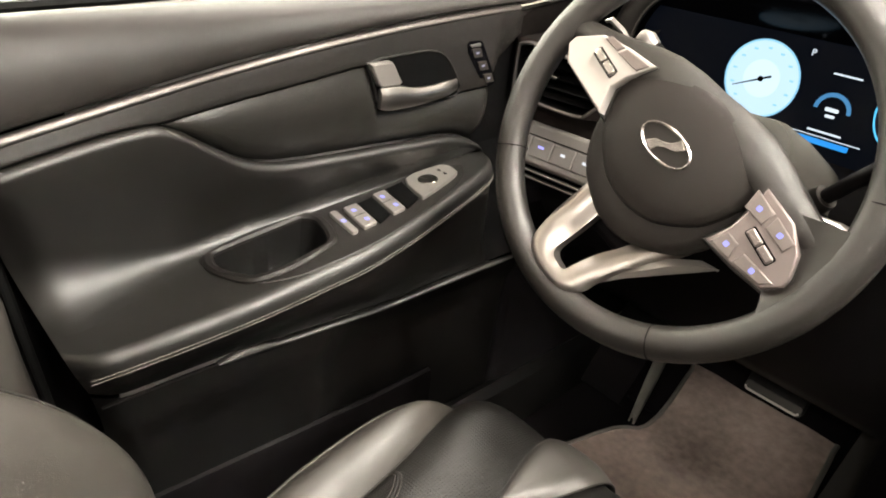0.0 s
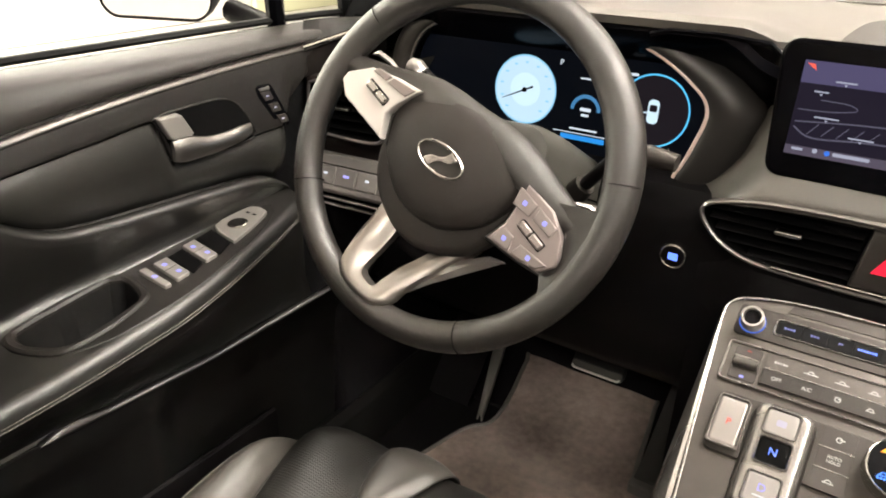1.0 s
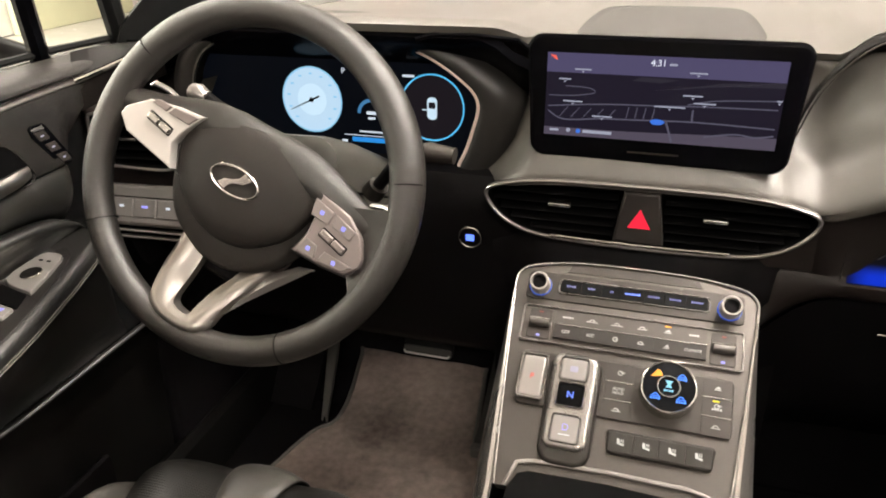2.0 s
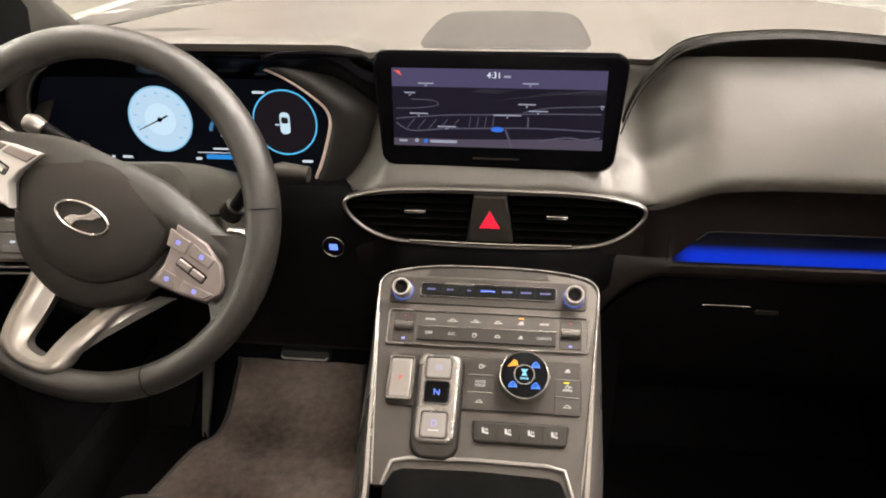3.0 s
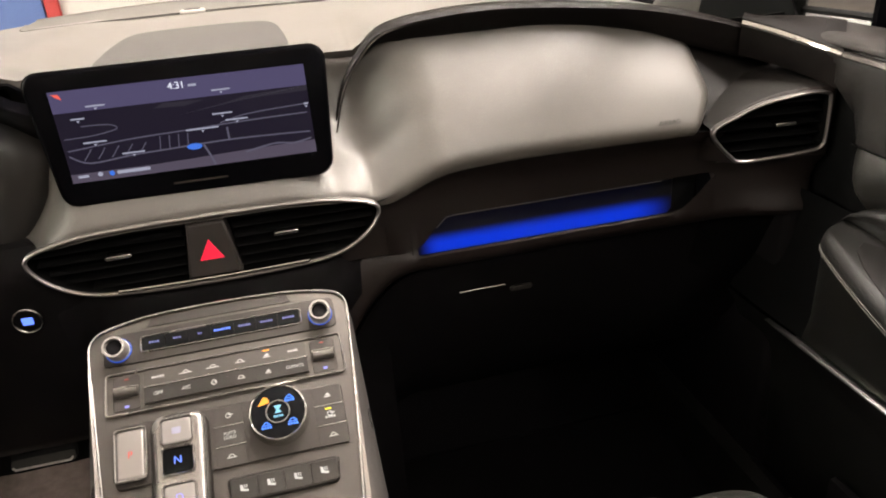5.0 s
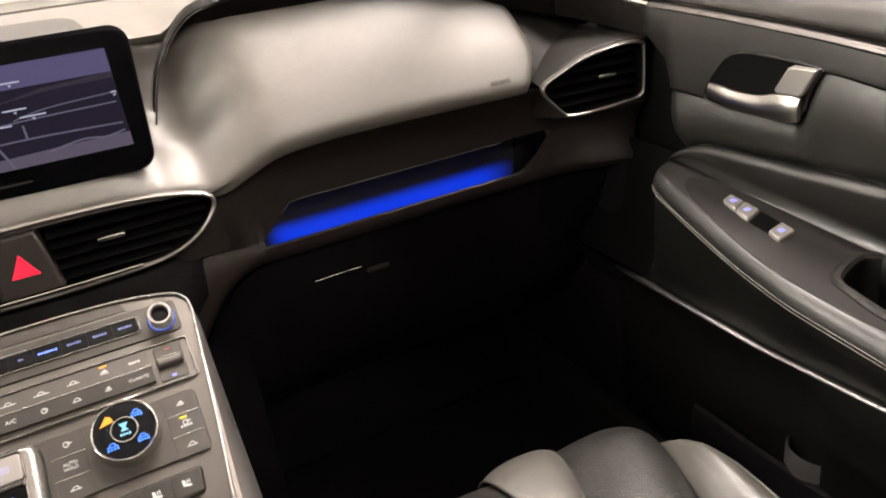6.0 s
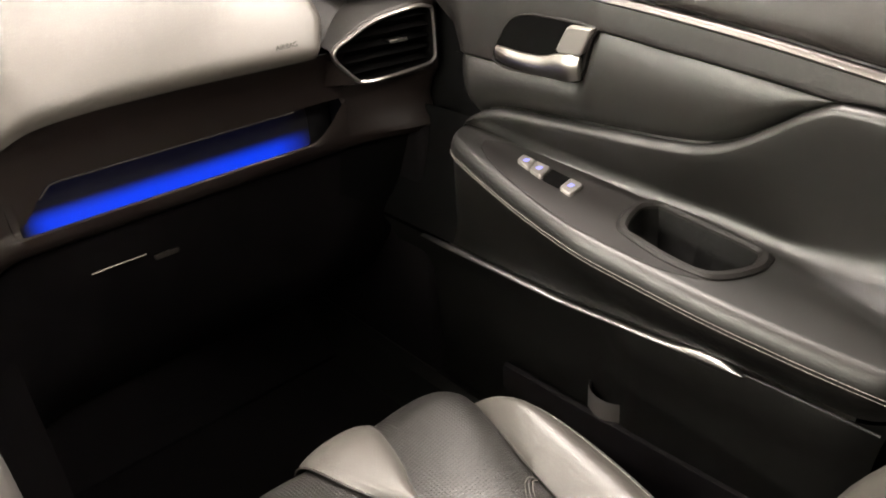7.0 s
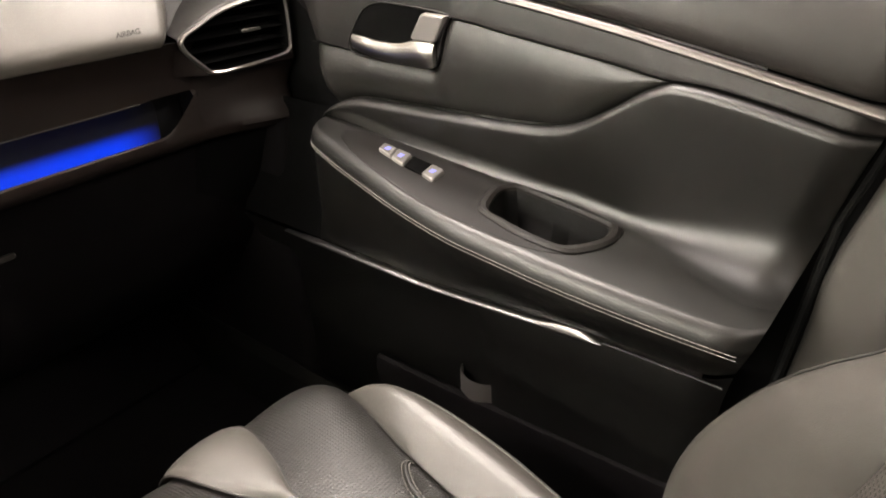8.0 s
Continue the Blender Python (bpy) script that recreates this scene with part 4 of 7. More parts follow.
def passenger_pad():
    zb = spline([(0.0, 0.9985), (0.10, 0.997), (0.15, 0.9905), (0.176, 0.980), (0.20, 0.974), (0.25, 0.968)])
    rows = []
    for x in np.r_[np.linspace(-0.196, 0.14, 50), np.linspace(0.145, 0.640, 100)]:
        # the skin behind and under the screen, down to the curve of the vent
        b = zb(abs(x))
        out = ease(0.135, 0.178, abs(x)) * 0.010 + (0.050 * ease(0.150, 0.196, -x) if x < 0 else 0.006 * ease(0.13, 0.15, x))
        knots = [(0.064, 1.1272), (0.046, 1.117), (0.032, 1.095), (0.020, 1.065), (0.004, 1.045), (-0.011, b + 0.036), (-0.020, b + 0.028), (-0.028, b + 0.019), (-0.0335, b + 0.010), (-0.0360, b + 0.002), (-0.0350, b - 0.007)]
        centre = spline([(i / 10, *q) for i, q in enumerate(knots)])
        xx = max(x, 0.142)
        top, low = brow_low(xx), pad_low(xx)
        w = ease(0.138, 0.26, x)
        row = []
        for k in np.linspace(0, 1, 26):
            cy, cz = centre(k)
            py = 0.050 - 0.093 * (1 - (1 - k) ** 1.2) + 0.011 * max(0, (k - 0.84) / 0.16) ** 2 + 0.075 * ease(0.0, 1.0, (x - (0.578 - 0.026 * ease(0.5, 1.0, k))) / 0.062)
            pz = top + (low - top) * k
            deep = (0.042 * ease(0.122, 0.165, -x) * (1 - ease(0.55, 1.0, k)) + 0.028 * ease(0.085, 0.150, x) * (1 - ease(0.40, 1.0, k))) * ease(0.0, 0.22, k)
            row.append((x, (cy + out + deep) * (1 - w) + py * w, cz * (1 - w) + pz * w))
        rows.append(row)
    p = part("passenger_pad", grid(rows), M["dash"], dash, "smooth grey skin and passenger airbag pad")
    writing("airbag_mark", "AIRBAG", 0.0078, facing(0.517, -0.0432, 1.0255, 0, 6), M["grille"], p, "embossed lettering")
    # black sheets: shade in the gap below the pad, backing behind the dash
    part("pad_gap_shade", grid([[(x, -0.027, pad_low(x) + 0.0012), (x, 0.06, pad_low(x) + 0.004)] for x in np.linspace(0.16, 0.63, 30)]), M["deep"], dash)
    part("dash_backing", grid([[(x, 0.078, z) for z in (0.69, 0.85, 1.11)] for x in np.linspace(-0.74, 0.74, 9)], 0.004), M["deep"], dash)
    # brow above the pad
    rows = []
    for x in np.linspace(0.144, 0.672, 84):
        a, b = brow_top(x), brow_low(x)
        w = min(1.0, (a - b) / 0.02)
        rows.append([(x, 0.054 - (0.054 - y) * (0.25 + 0.75 * w) if y < 0.054 else y, z) for y, z in ((0.062, a - 0.004), (0.050, a + 0.0015), (0.040, a - 0.001), (0.036, a - 0.005), (0.042, (a + b) / 2), (0.046, b + 0.002), (0.052, b - 0.003))])
    part("brow", grid(rows), M["brow"], dash, "dark leather brow over the pad")
    # thin grey tube painting the highlight along the brow's edge
    part("brow_glint", tube([(x, 0.0385, brow_top(x) - 0.0065) for x in np.linspace(0.15, 0.645, 60)], 0.0011, seg=5), M["button"], dash)

passenger_pad()

BLUE_Z0, BLUE_Z1 = 0.899, 0.943


def ambient_mat():
    """A light guide with the lining's glow painted into its emission, fading upwards and towards its ends."""
    m = glow("ambient blue glow gradient", (0.0, 0.026, 0.52), 1.0)
    N, L = m.node_tree.nodes, m.node_tree.links
    tc, sp = N.new("ShaderNodeTexCoord"), N.new("ShaderNodeSeparateXYZ")
    L.new(tc.outputs["Object"], sp.inputs[0])

    def ramp(out, a, b):
        r = N.new("ShaderNodeMapRange")
        r.interpolation_type = "SMOOTHSTEP"
        r.inputs["From Min"].default_value, r.inputs["From Max"].default_value = a, b
        L.new(sp.outputs[out], r.inputs["Value"])
        return r.outputs["Result"]

    def times(a, b):
        r = N.new("ShaderNodeMath")
        r.operation = "MULTIPLY"
        L.new(a, r.inputs[0])
        L.new(b, r.inputs[1])
        return r.outputs[0]

    core, spill = ramp("Z", 0.9075, 0.890), ramp("Z", 0.946, 0.930)
    both = N.new("ShaderNodeMath")
    both.operation = "MULTIPLY_ADD"
    both.inputs[1].default_value = 0.006
    L.new(spill, both.inputs[0])
    L.new(core, both.inputs[2])
    f = times(times(ramp("X", 0.226, 0.256), ramp("X", 0.575, 0.510)), times(ramp("Z", 0.872, 0.884), both.outputs[0]))
    L.new(f, N["Principled BSDF"].inputs["Emission Strength"])
    return m


def slot(x):
    """Lower and upper edge of the shelf's mouth: it closes to its lower edge at the inner end, to its upper edge at the outer end."""
    a, b = ease(0.218, 0.262, x), 1 - ease(0.545, 0.600, x)
    lo, hi = BLUE_Z0, BLUE_Z0 + (BLUE_Z1 - BLUE_Z0) * (0.15 + 0.85 * a)
    return hi + (lo - hi) * (0.06 + 0.94 * b**0.6), hi


def lower_dash():
    # band with the open shelf, then the glovebox face
    xs = np.linspace(0.128, 0.60, 103)
    prof = [(-0.030, None), (-0.020, 0.990), (-0.012, 0.975), (-0.010, 0.960), (-0.010, "hi"), (-0.013, "mid"), (-0.016, "lo"), (-0.0185, 0.897), (-0.0185, 0.889), (-0.0150, 0.881), (-0.008, 0.876)]
    rows = []
    for x in xs:
        dip = 0.085 * max(0.0, (0.225 - x) / 0.097) ** 2
        row = []
        lo, hi = slot(x)
        for i, (y, z) in enumerate(prof):
            z = {"hi": hi, "lo": lo, "mid": (lo + hi) / 2}[z] if isinstance(z, str) else z
            zz = pad_low(max(x, 0.142)) + 0.002 if z is None else z - (dip if i > 6 else 0)
            zz = min(zz, pad_low(max(x, 0.142)) + 0.002 - 0.004 * i) if i < 4 else zz
            row.append((x, y - 0.03 * max(0.0, x - 0.58) + (0.010 if i > 4 else 0.0) * ease(0.235, 0.150, x), zz))
        rows.append(row)
    band = part("trim_band", grid(rows, skip=lambda i, j: 4 <= j <= 5 and 0.220 < xs[i] < 0.594), M["band"], dash, "dark brown trim band")
    # the shelf's cavity
    bm = bmesh.new()
    grid([[(x, y, z) for y, z in ((-0.010, slot(x)[1] + 0.001), (0.016, slot(x)[1] - 0.003), (0.026, BLUE_Z1 - 0.012), (0.028, 0.900), (0.026, 0.880), (0.018, 0.874), (0.0, 0.880), (-0.016, slot(x)[0] - 0.001))] for x in np.linspace(0.214, 0.602, 60)], bm=bm)
    for x in (0.214, 0.602):
        grid([[(x, -0.014, BLUE_Z0), (x, -0.010, BLUE_Z1)], [(x, 0.018, 0.875), (x, 0.027, BLUE_Z1 - 0.008)]], bm=bm)
    part("open_shelf", bm, M["shelf"], band, "open dash shelf glowing blue")
    # taller than a guide: its gradient imitates blue light on the lining
    part("lining_glow", plate(rrect(0.345, 0.056, 0.012, 5, 0.396, 0.9055), facing(0, 0.0295, 0), 0.004, 0.001), ambient_mat(), band, "blue light guide with the lining's glow painted in")
    part("shelf_edge", tube([(x, -0.0115, slot(x)[1] - 0.001) for x in np.linspace(0.245, 0.53, 24)], 0.0009, seg=5), M["edge2"], band)
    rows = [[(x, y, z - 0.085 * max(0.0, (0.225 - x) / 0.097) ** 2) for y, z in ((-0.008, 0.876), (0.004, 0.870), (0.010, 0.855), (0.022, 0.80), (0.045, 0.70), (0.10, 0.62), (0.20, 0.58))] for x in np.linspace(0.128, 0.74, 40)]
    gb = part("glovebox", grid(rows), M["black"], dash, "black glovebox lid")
    part("glovebox_handle", tube([(0.272, 0.012, 0.8245), (0.30, 0.011, 0.8255), (0.332, 0.012, 0.8245)], 0.0013, seg=6), M["chrome"], gb, "thin chrome handle edge")
    part("glovebox_button", plate(rrect(0.03, 0.007, 0.003, 3, 0.355, 0.815), facing(0, 0.0165, 0), 0.003, 0.001), M["button"], gb)
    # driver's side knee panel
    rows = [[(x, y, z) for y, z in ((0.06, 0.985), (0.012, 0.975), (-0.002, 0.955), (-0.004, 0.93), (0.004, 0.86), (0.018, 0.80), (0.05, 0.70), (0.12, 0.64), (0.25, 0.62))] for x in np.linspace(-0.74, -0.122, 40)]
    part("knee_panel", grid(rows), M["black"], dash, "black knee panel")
    # side walls of the centre stack below the vents
    rows = [[(x, y, z) for y, z in ((-0.020 + e, 0.935), (-0.018 + e, 0.915), (-0.030 + e, 0.900), (-0.03 + e, 0.86), (0.0 + e, 0.80), (0.02, 0.6), (0.04, 0.4))] for x, e in [(x, 0.030 * ease(0.105, 0.172, abs(x))) for x in np.linspace(-0.178, 0.178, 30)]]
    part("stack_panel", grid(rows), M["black"], dash, "black panel under the vents")


M["edge2"] = mat("slot edge gloss", (0.05, 0.047, 0.045), 0.35)
M["shelf"] = mat("shelf lining", (0.011, 0.011, 0.012), 0.8, spec=0.1)
lower_dash()


M["ventrim"] = mat("satin vent rim", (0.34, 0.322, 0.312), 0.30, metal=0.9, var=0.05)


def vent(outline, m, depth, tabs, slats, parent, split=None, chrome=0.003):
    """An air vent: chrome rim, dark box, slats cut to the outline, tabs."""
    o3 = through_points([(*p, 0) for p in outline], 6, True)
    o = [(q.x, q.y) for q in o3]
    if area2(o) < 0:
        o = o[::-1]
    v = part("air_vent", loft([[m @ Vector((*q, z)) for q in oo] for oo, z in ((inset(o, -0.002), -0.002), (inset(o, -0.001), 0.002), (inset(o, 0.001), 0.001), (inset(o, 0.003), -depth), (inset(o, 0.010), -depth - 0.001), (inset(o, 0.016), -depth - 0.001))], False), M["deep"], parent, "dark air vent with chrome rim")
    part("vent_back", plate(inset(o, 0.003), m, -depth + 0.003, 0.0005, base=-depth), M["deep"], v)
    rim = ring_plate(inset(o, -0.0035), inset(o, 0.0005), m, 0.0045, 0.0015, base=-0.004)
    part("rim", rim, M["ventrim"], v, "satin chrome rim")
    ys = [q[1] for q in o]
    for k in range(slats):
        y = min(ys) + (max(ys) - min(ys)) * (k + 0.75) / (slats + 0.5)
        xs = sorted(a[0] + (y - a[1]) / (b[1] - a[1]) * (b[0] - a[0]) for a, b in zip(o, o[1:] + o[:1]) if (a[1] > y) != (b[1] > y))
        if len(xs) < 2:
            continue
        for x0, x1 in (((xs[0], xs[-1]),) if not split else ((xs[0], split[0]), (split[1], xs[-1]))):
            if x1 - x0 < 0.012:
                continue
            n = 10
            rows = []
            for i in range(n + 1):
                x = x0 + 0.003 + (x1 - x0 - 0.006) * i / n
                rows.append([m @ Vector((x, y + dy, dz)) for dy, dz in ((0.0, -0.004), (0.0016, -0.006), (0.004, -0.022), (0.002, -0.022), (-0.0006, -0.006))])
            part("slat", loft(rows), M["deep"], v)
    for x, y in tabs:
        part("tab", plate(rrect(0.026, 0.0045, 0.002, 3, x, y), m, 0.0015, 0.001, base=-0.012), M["chrome"], v, "small chrome tab")
    return v


CV = [(-0.176, 0.976), (-0.150, 0.988), (-0.10, 0.9945), (0.0, 0.996), (0.10, 0.9945), (0.150, 0.988), (0.176, 0.976), (0.160, 0.950), (0.125, 0.932), (0.07, 0.9265), (0.0, 0.925), (-0.07, 0.9265), (-0.125, 0.932), (-0.160, 0.950)]
mv = facing(0, -0.036, 0)
cv = vent(CV, mv, 0.035, ((-0.092, 0.9665), (0.077, 0.9645)), 6, dash, (-0.024, 0.020))
hz = part("hazard_button", plate([(-0.030, 0.930), (0.026, 0.930), (0.017, 0.991), (-0.021, 0.991)], mv, 0.004, 0.003, base=-0.02), M["hub"], cv, "dark brown hazard light key")
tri = [(-0.0145, 0.9495), (0.0105, 0.9495), (-0.002, 0.9725)]
part("hazard_triangle", plate([tuple(v[:2]) for v in [Vector((*p, 0)) for p in tri]], mv, 0.0046, 0.0003, base=0.003), G["red"], cv, "glowing red triangle")
part("lower_blade", tube([(x, -0.0405, 0.9325 - 0.004 * math.cos(x * 9)) for x in np.linspace(-0.100, 0.096, 24)], 0.0016, seg=6), M["chrome"], cv, "chrome lower blade")
RV = [(0.580, 1.002), (0.606, 1.018), (0.640, 1.031), (0.690, 1.038), (0.712, 1.036), (0.717, 1.028), (0.718, 0.985), (0.715, 0.974), (0.700, 0.969), (0.640, 0.965), (0.614, 0.966), (0.604, 0.972)]
RVS = [tuple(v[:2]) for v in through_points([(*p, 0) for p in RV], 6, True)]


def corner(s):
    """The end of the dash beside the door: a pod round the outer vent, with its ledge, under the receding skin."""
    vt = spline([(0.575, 1.003), (0.590, 1.012), (0.606, 1.0215), (0.640, 1.0345), (0.690, 1.0415), (0.745, 1.0405)])
    rows, low_rows = [], []
    for x in np.arange(0.577, 0.7415, 0.003):
        yv = -0.0355 - 0.122 * (x - 0.58)
        turn = max(0.0, (x - 0.722) / 0.016) ** 2 * 0.03
        bl = brow_low(min(x, 0.70)) - 0.3 * max(0, x - 0.70)
        top = vt(x) + 0.006
        prof = [(0.058, bl + 0.006)]
        for k in np.linspace(0, 1, 9):
            z = bl + (top - bl) * k
            kk = (bl - z) / (bl - pad_low(min(x, 0.70)))
            prof.append((0.050 - 0.093 * (1 - max(0.0, 1 - kk) ** 1.2) + 0.024, z))
        y0 = prof[-1][0]
        prof += [(y0 * 0.55 + (yv + 0.012) * 0.45, top - 0.001), (yv + 0.012, top - 0.002), (yv + 0.004, top - 0.0035), (yv + 0.001, top - 0.006)]
        join = 1 - ease(0.575, 0.618, x)
        prof += [(yv + (-0.0108 - 0.00035 * (z - 0.961) / 0.001 - yv) * join * ease(1.012, 0.998, z), z) for z in np.linspace(top - 0.008, 0.961, 28)]
        f = 1 - ease(0.60, 0.72, x)
        yb = prof[-1][0]
        low = ((yb, 0.961, yb), (yv + 0.004, 0.955, -0.010), (yv + 0.012, 0.945, -0.0105), (yv + 0.020, 0.925, -0.0135), (yv + 0.016, 0.905, -0.0165), (yv + 0.006, 0.895, -0.0190), (yv + 0.004, 0.887, -0.0185), (yv + 0.012, 0.878, -0.012), (yv + 0.03, 0.870, 0.004), (yv + 0.06, 0.80, 0.022), (yv + 0.10, 0.70, 0.045))
        rows.append([(s * x, y + turn, z) for y, z in prof])
        if x > 0.597:
            low_rows.append([(s * x, a * (1 - f) + c_ * f + turn, z) for a, z, c_ in low])
    part("corner_wall", grid([r[:13] for r in rows]), M["corner"], dash, "dark grey skin above the outer vent")
    bm = grid([r[12:] for r in rows])
    bmesh.ops.delete(bm, geom=[f for f in bm.faces if f.calc_center_median().y < 0.0 and inside(s * f.calc_center_median().x, f.calc_center_median().z, RVS)], context="FACES")
    part("corner_skin", bm, M["band"], dash, "dark brown skin round the outer vent")
    part("corner_band", grid([r[:8] for r in low_rows]), M["band"], dash, "dark brown end of the trim band")
    # foot of the corner goes matt black, its shade put into the colour
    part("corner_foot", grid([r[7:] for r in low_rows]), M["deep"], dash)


for s in (1, -1):
    corner(s)
    m2 = Matrix.Translation((s * 0.58, -0.036, 0)) @ Matrix.Rotation(radians(-7 * s), 4, "Z") @ Matrix.Translation((-s * 0.58, 0, 0)) @ facing(0, 0, 0)
    rvent = vent([(s * a, b) for a, b in RV], m2, 0.035, ((s * 0.668, 1.004),), 5, dash)


# ---- instrument cluster ----
def cluster():
    t = thing("instrument_cluster", "digital instrument cluster with two glowing round dials", "instrument cluster")
    m = facing(-0.41, 0.046, 1.05, 0, 3) @ Matrix.Translation((0.41, -1.05, 0))
    gl = [(-0.606, 1.035), (-0.596, 1.085), (-0.565, 1.117), (-0.50, 1.132), (-0.42, 1.136), (-0.34, 1.132), (-0.275, 1.116), (-0.225, 1.085), (-0.207, 1.060), (-0.214, 1.025), (-0.230, 0.985), (-0.250, 0.972), (-0.40, 0.970), (-0.56, 0.972), (-0.598, 0.985)]
    o = [tuple(v[:2]) for v in through_points([(*p, 0) for p in gl], 5, True)]
    o = o if area2(o) > 0 else o[::-1]
    part("display_panel", plate(o, m, 0.0, 0.0004, base=-0.01), G["lcd"], t, "black display panel")

    def disc(name, r, cx, cy, z, material, n=40, parent=t, label=""):
        return part(name, plate(circle(r, n, cx, cy), m, z + 0.0005, 0.0001, base=z), material, parent, label)

    def band(name, r0, r1, cx, cy, z, material, parent=t, a0=0, a1=360, n=48):
        bm = bmesh.new()
        aa = [radians(a0 + (a1 - a0) * i / n) for i in range(n + 1)]
        grid([[m @ Vector((cx + r * math.cos(a), cy + r * math.sin(a), z)) for r in (r0, r1)] for a in aa], bm=bm)
        return part(name, bm, material, parent)

    L = disc("speed_dial", 0.0425, -0.436, 1.048, 0.0005, G["dial"], label="pale blue speed dial")
    band("dial_edge", 0.0415, 0.0435, -0.436, 1.048, 0.0016, G["dialring"], L)
    disc("dial_centre", 0.021, -0.436, 1.048, 0.0012, G["dialin"], parent=L)
    for k in range(11):
        a = radians(225 - 27 * k)
        part("dial_mark", plate(rrect(0.0045, 0.0022, 0.0005, 1, -0.436 + 0.034 * math.cos(a), 1.048 + 0.034 * math.sin(a)), m, 0.0018, 0.0001, base=0.001), G["dialring"], L)
    a = radians(205)
    part("needle", tube([m @ Vector((-0.436 - 0.012 * math.cos(a), 1.048 - 0.012 * math.sin(a), 0.003)), m @ Vector((-0.436 + 0.034 * math.cos(a), 1.048 + 0.034 * math.sin(a), 0.003))], [0.0014, 0.0005], seg=5), M["gloss"], L)
    disc("needle_hub", 0.0032, -0.436, 1.048, 0.003, M["gloss"], parent=L)
    R = disc("tachometer_dial", 0.041, -0.269, 1.047, 0.0005, G["dialdark"], label="dark dial with glowing blue ring")
    band("dial_ring", 0.0406, 0.0425, -0.269, 1.047, 0.0016, G["ringlight"], R)
    part("car_picture", plate(rrect(0.013, 0.028, 0.005, 4, -0.269, 1.046), m, 0.0016, 0.0002, base=0.001), G["carpic"], R, "small drawing of a car")
    part("car_picture_glass", plate(rrect(0.009, 0.008, 0.002, 3, -0.269, 1.050), m, 0.0019, 0.0002, base=0.001), G["dialdark"], R)
    part("car_picture_door", plate(rrect(0.006, 0.0014, 0.0004, 2, -0.279, 1.044), m, 0.0019, 0.0002, base=0.001), G["carpic"], R)
    mid = part("centre_readout", plate(rrect(0.036, 0.002, 0.0005, 2, -0.352, 1.010), m, 0.0012, 0.0002, base=0.0003), G["keywhite"], t, "glowing centre readout")
    band("readout_arc", 0.0150, 0.0195, -0.352, 1.034, 0.0012, G["arc"], mid, 0, 180)
    part("readout_line", plate(rrect(0.014, 0.004, 0.001, 2, -0.352, 1.035), m, 0.0014, 0.0002, base=0.0003), G["keywhite"], mid)
    part("readout_line", plate(rrect(0.010, 0.003, 0.001, 2, -0.352, 1.028), m, 0.0014, 0.0002, base=0.0003), G["keywhite"], mid)
    part("readout_line", plate(rrect(0.030, 0.0018, 0.0005, 2, -0.348, 1.072), m, 0.0012, 0.0002, base=0.0003), G["keywhite"], mid)
    writing("gear_letter", "P", 0.0100, m @ Matrix.Translation((-0.389, 1.0875, 0.0014)), G["keywhite"], mid, "white gear letter")
    part("readout_line", plate(rrect(0.016, 0.003, 0.001, 2, -0.300, 1.085), m, 0.0012, 0.0002, base=0.0003), G["keywhite"], mid)
    fuel = part("level_bar", plate(rrect(0.058, 0.006, 0.001, 2, -0.352, 0.999), m, 0.0012, 0.0002, base=0.0003), G["fuel"], t, "blue level bar")
    part("level_frame", plate(rrect(0.080, 0.0008, 0.0002, 1, -0.352, 1.0045), m, 0.0014, 0.0002, base=0.0003), G["keywhite"], fuel)
    for x, w in ((-0.392, 0.008), (-0.492, 0.014), (-0.512, 0.004), (-0.244, 0.014)):
        part("readout_line", plate(rrect(w, 0.003, 0.0008, 2, x, 0.996), m, 0.0012, 0.0002, base=0.0003), G["keywhite"], mid)
    # hood: deep dark tunnel, grey outer skin, chrome edge
    c = Vector((-0.41, 1.05))
    rings = []
    for k, y in ((1.0, 0.047), (1.0, 0.040), (1.004, 0.034), (1.012, 0.030)):
        rings.append([Vector((c.x + (p[0] - c.x) * k, y, c.y + (p[1] - c.y) * k)) for p in o])
    part("hood_tunnel", loft(rings, False), M["deep"], t)
    right = [q for q in rings[-1] if q.x > -0.37 and q.z > 0.973]
    right.sort(key=lambda q: math.atan2(q.z - c.y, q.x - c.x))
    part("hood_edge", tube(right, [0.0030 if q.x > -0.27 else max(0.0006, 0.0030 * (q.x + 0.37) / 0.10) for q in right], seg=8), M["hoodedge"], t, "chrome hood edge")
    left = [q for q in rings[-1] if q.x < -0.46 and q.z > 0.985]
    left.sort(key=lambda q: -math.atan2(q.z - c.y, -(q.x - c.x)))
    part("hood_edge", tube(left, 0.0028, seg=8), M["bright"], t, "chrome hood edge")
    # outer skin from the edge back and out
    rows = []
    for q in rings[-1] + rings[-1][:1]:
        d = Vector((q.x - c.x, 0, q.z - c.y)).normalized()
        rx = 0.066 if d.x > 0 else 0.05
        ext = Vector((d.x * rx, 0, d.z * (0.018 if d.z > 0 else 0.026)))
        rows.append([q + Vector((0, y, 0)) + ext * k for k, y in ((0.0, 0.0), (0.05, -0.0045), (0.14, -0.0065), (0.30, -0.007), (0.46, -0.0045), (0.62, 0.001), (0.77, 0.010), (0.89, 0.022), (0.97, 0.040), (1.0, 0.062))])
    part("hood_skin", grid(rows), M["hood"], t, "grey leather-grained hood")
    # gloss black infill between the hood and the screen
    part("hood_infill", grid([[(x, y, z - 0.032 * ease(-0.20, -0.138, x)) for x in np.linspace(-0.60, -0.138, 24)] for y, z in ((0.012, 1.150), (0.006, 1.140), (0.020, 1.125), (0.05, 1.10), (0.06, 1.03))]), M["gloss"], t, "gloss black infill")
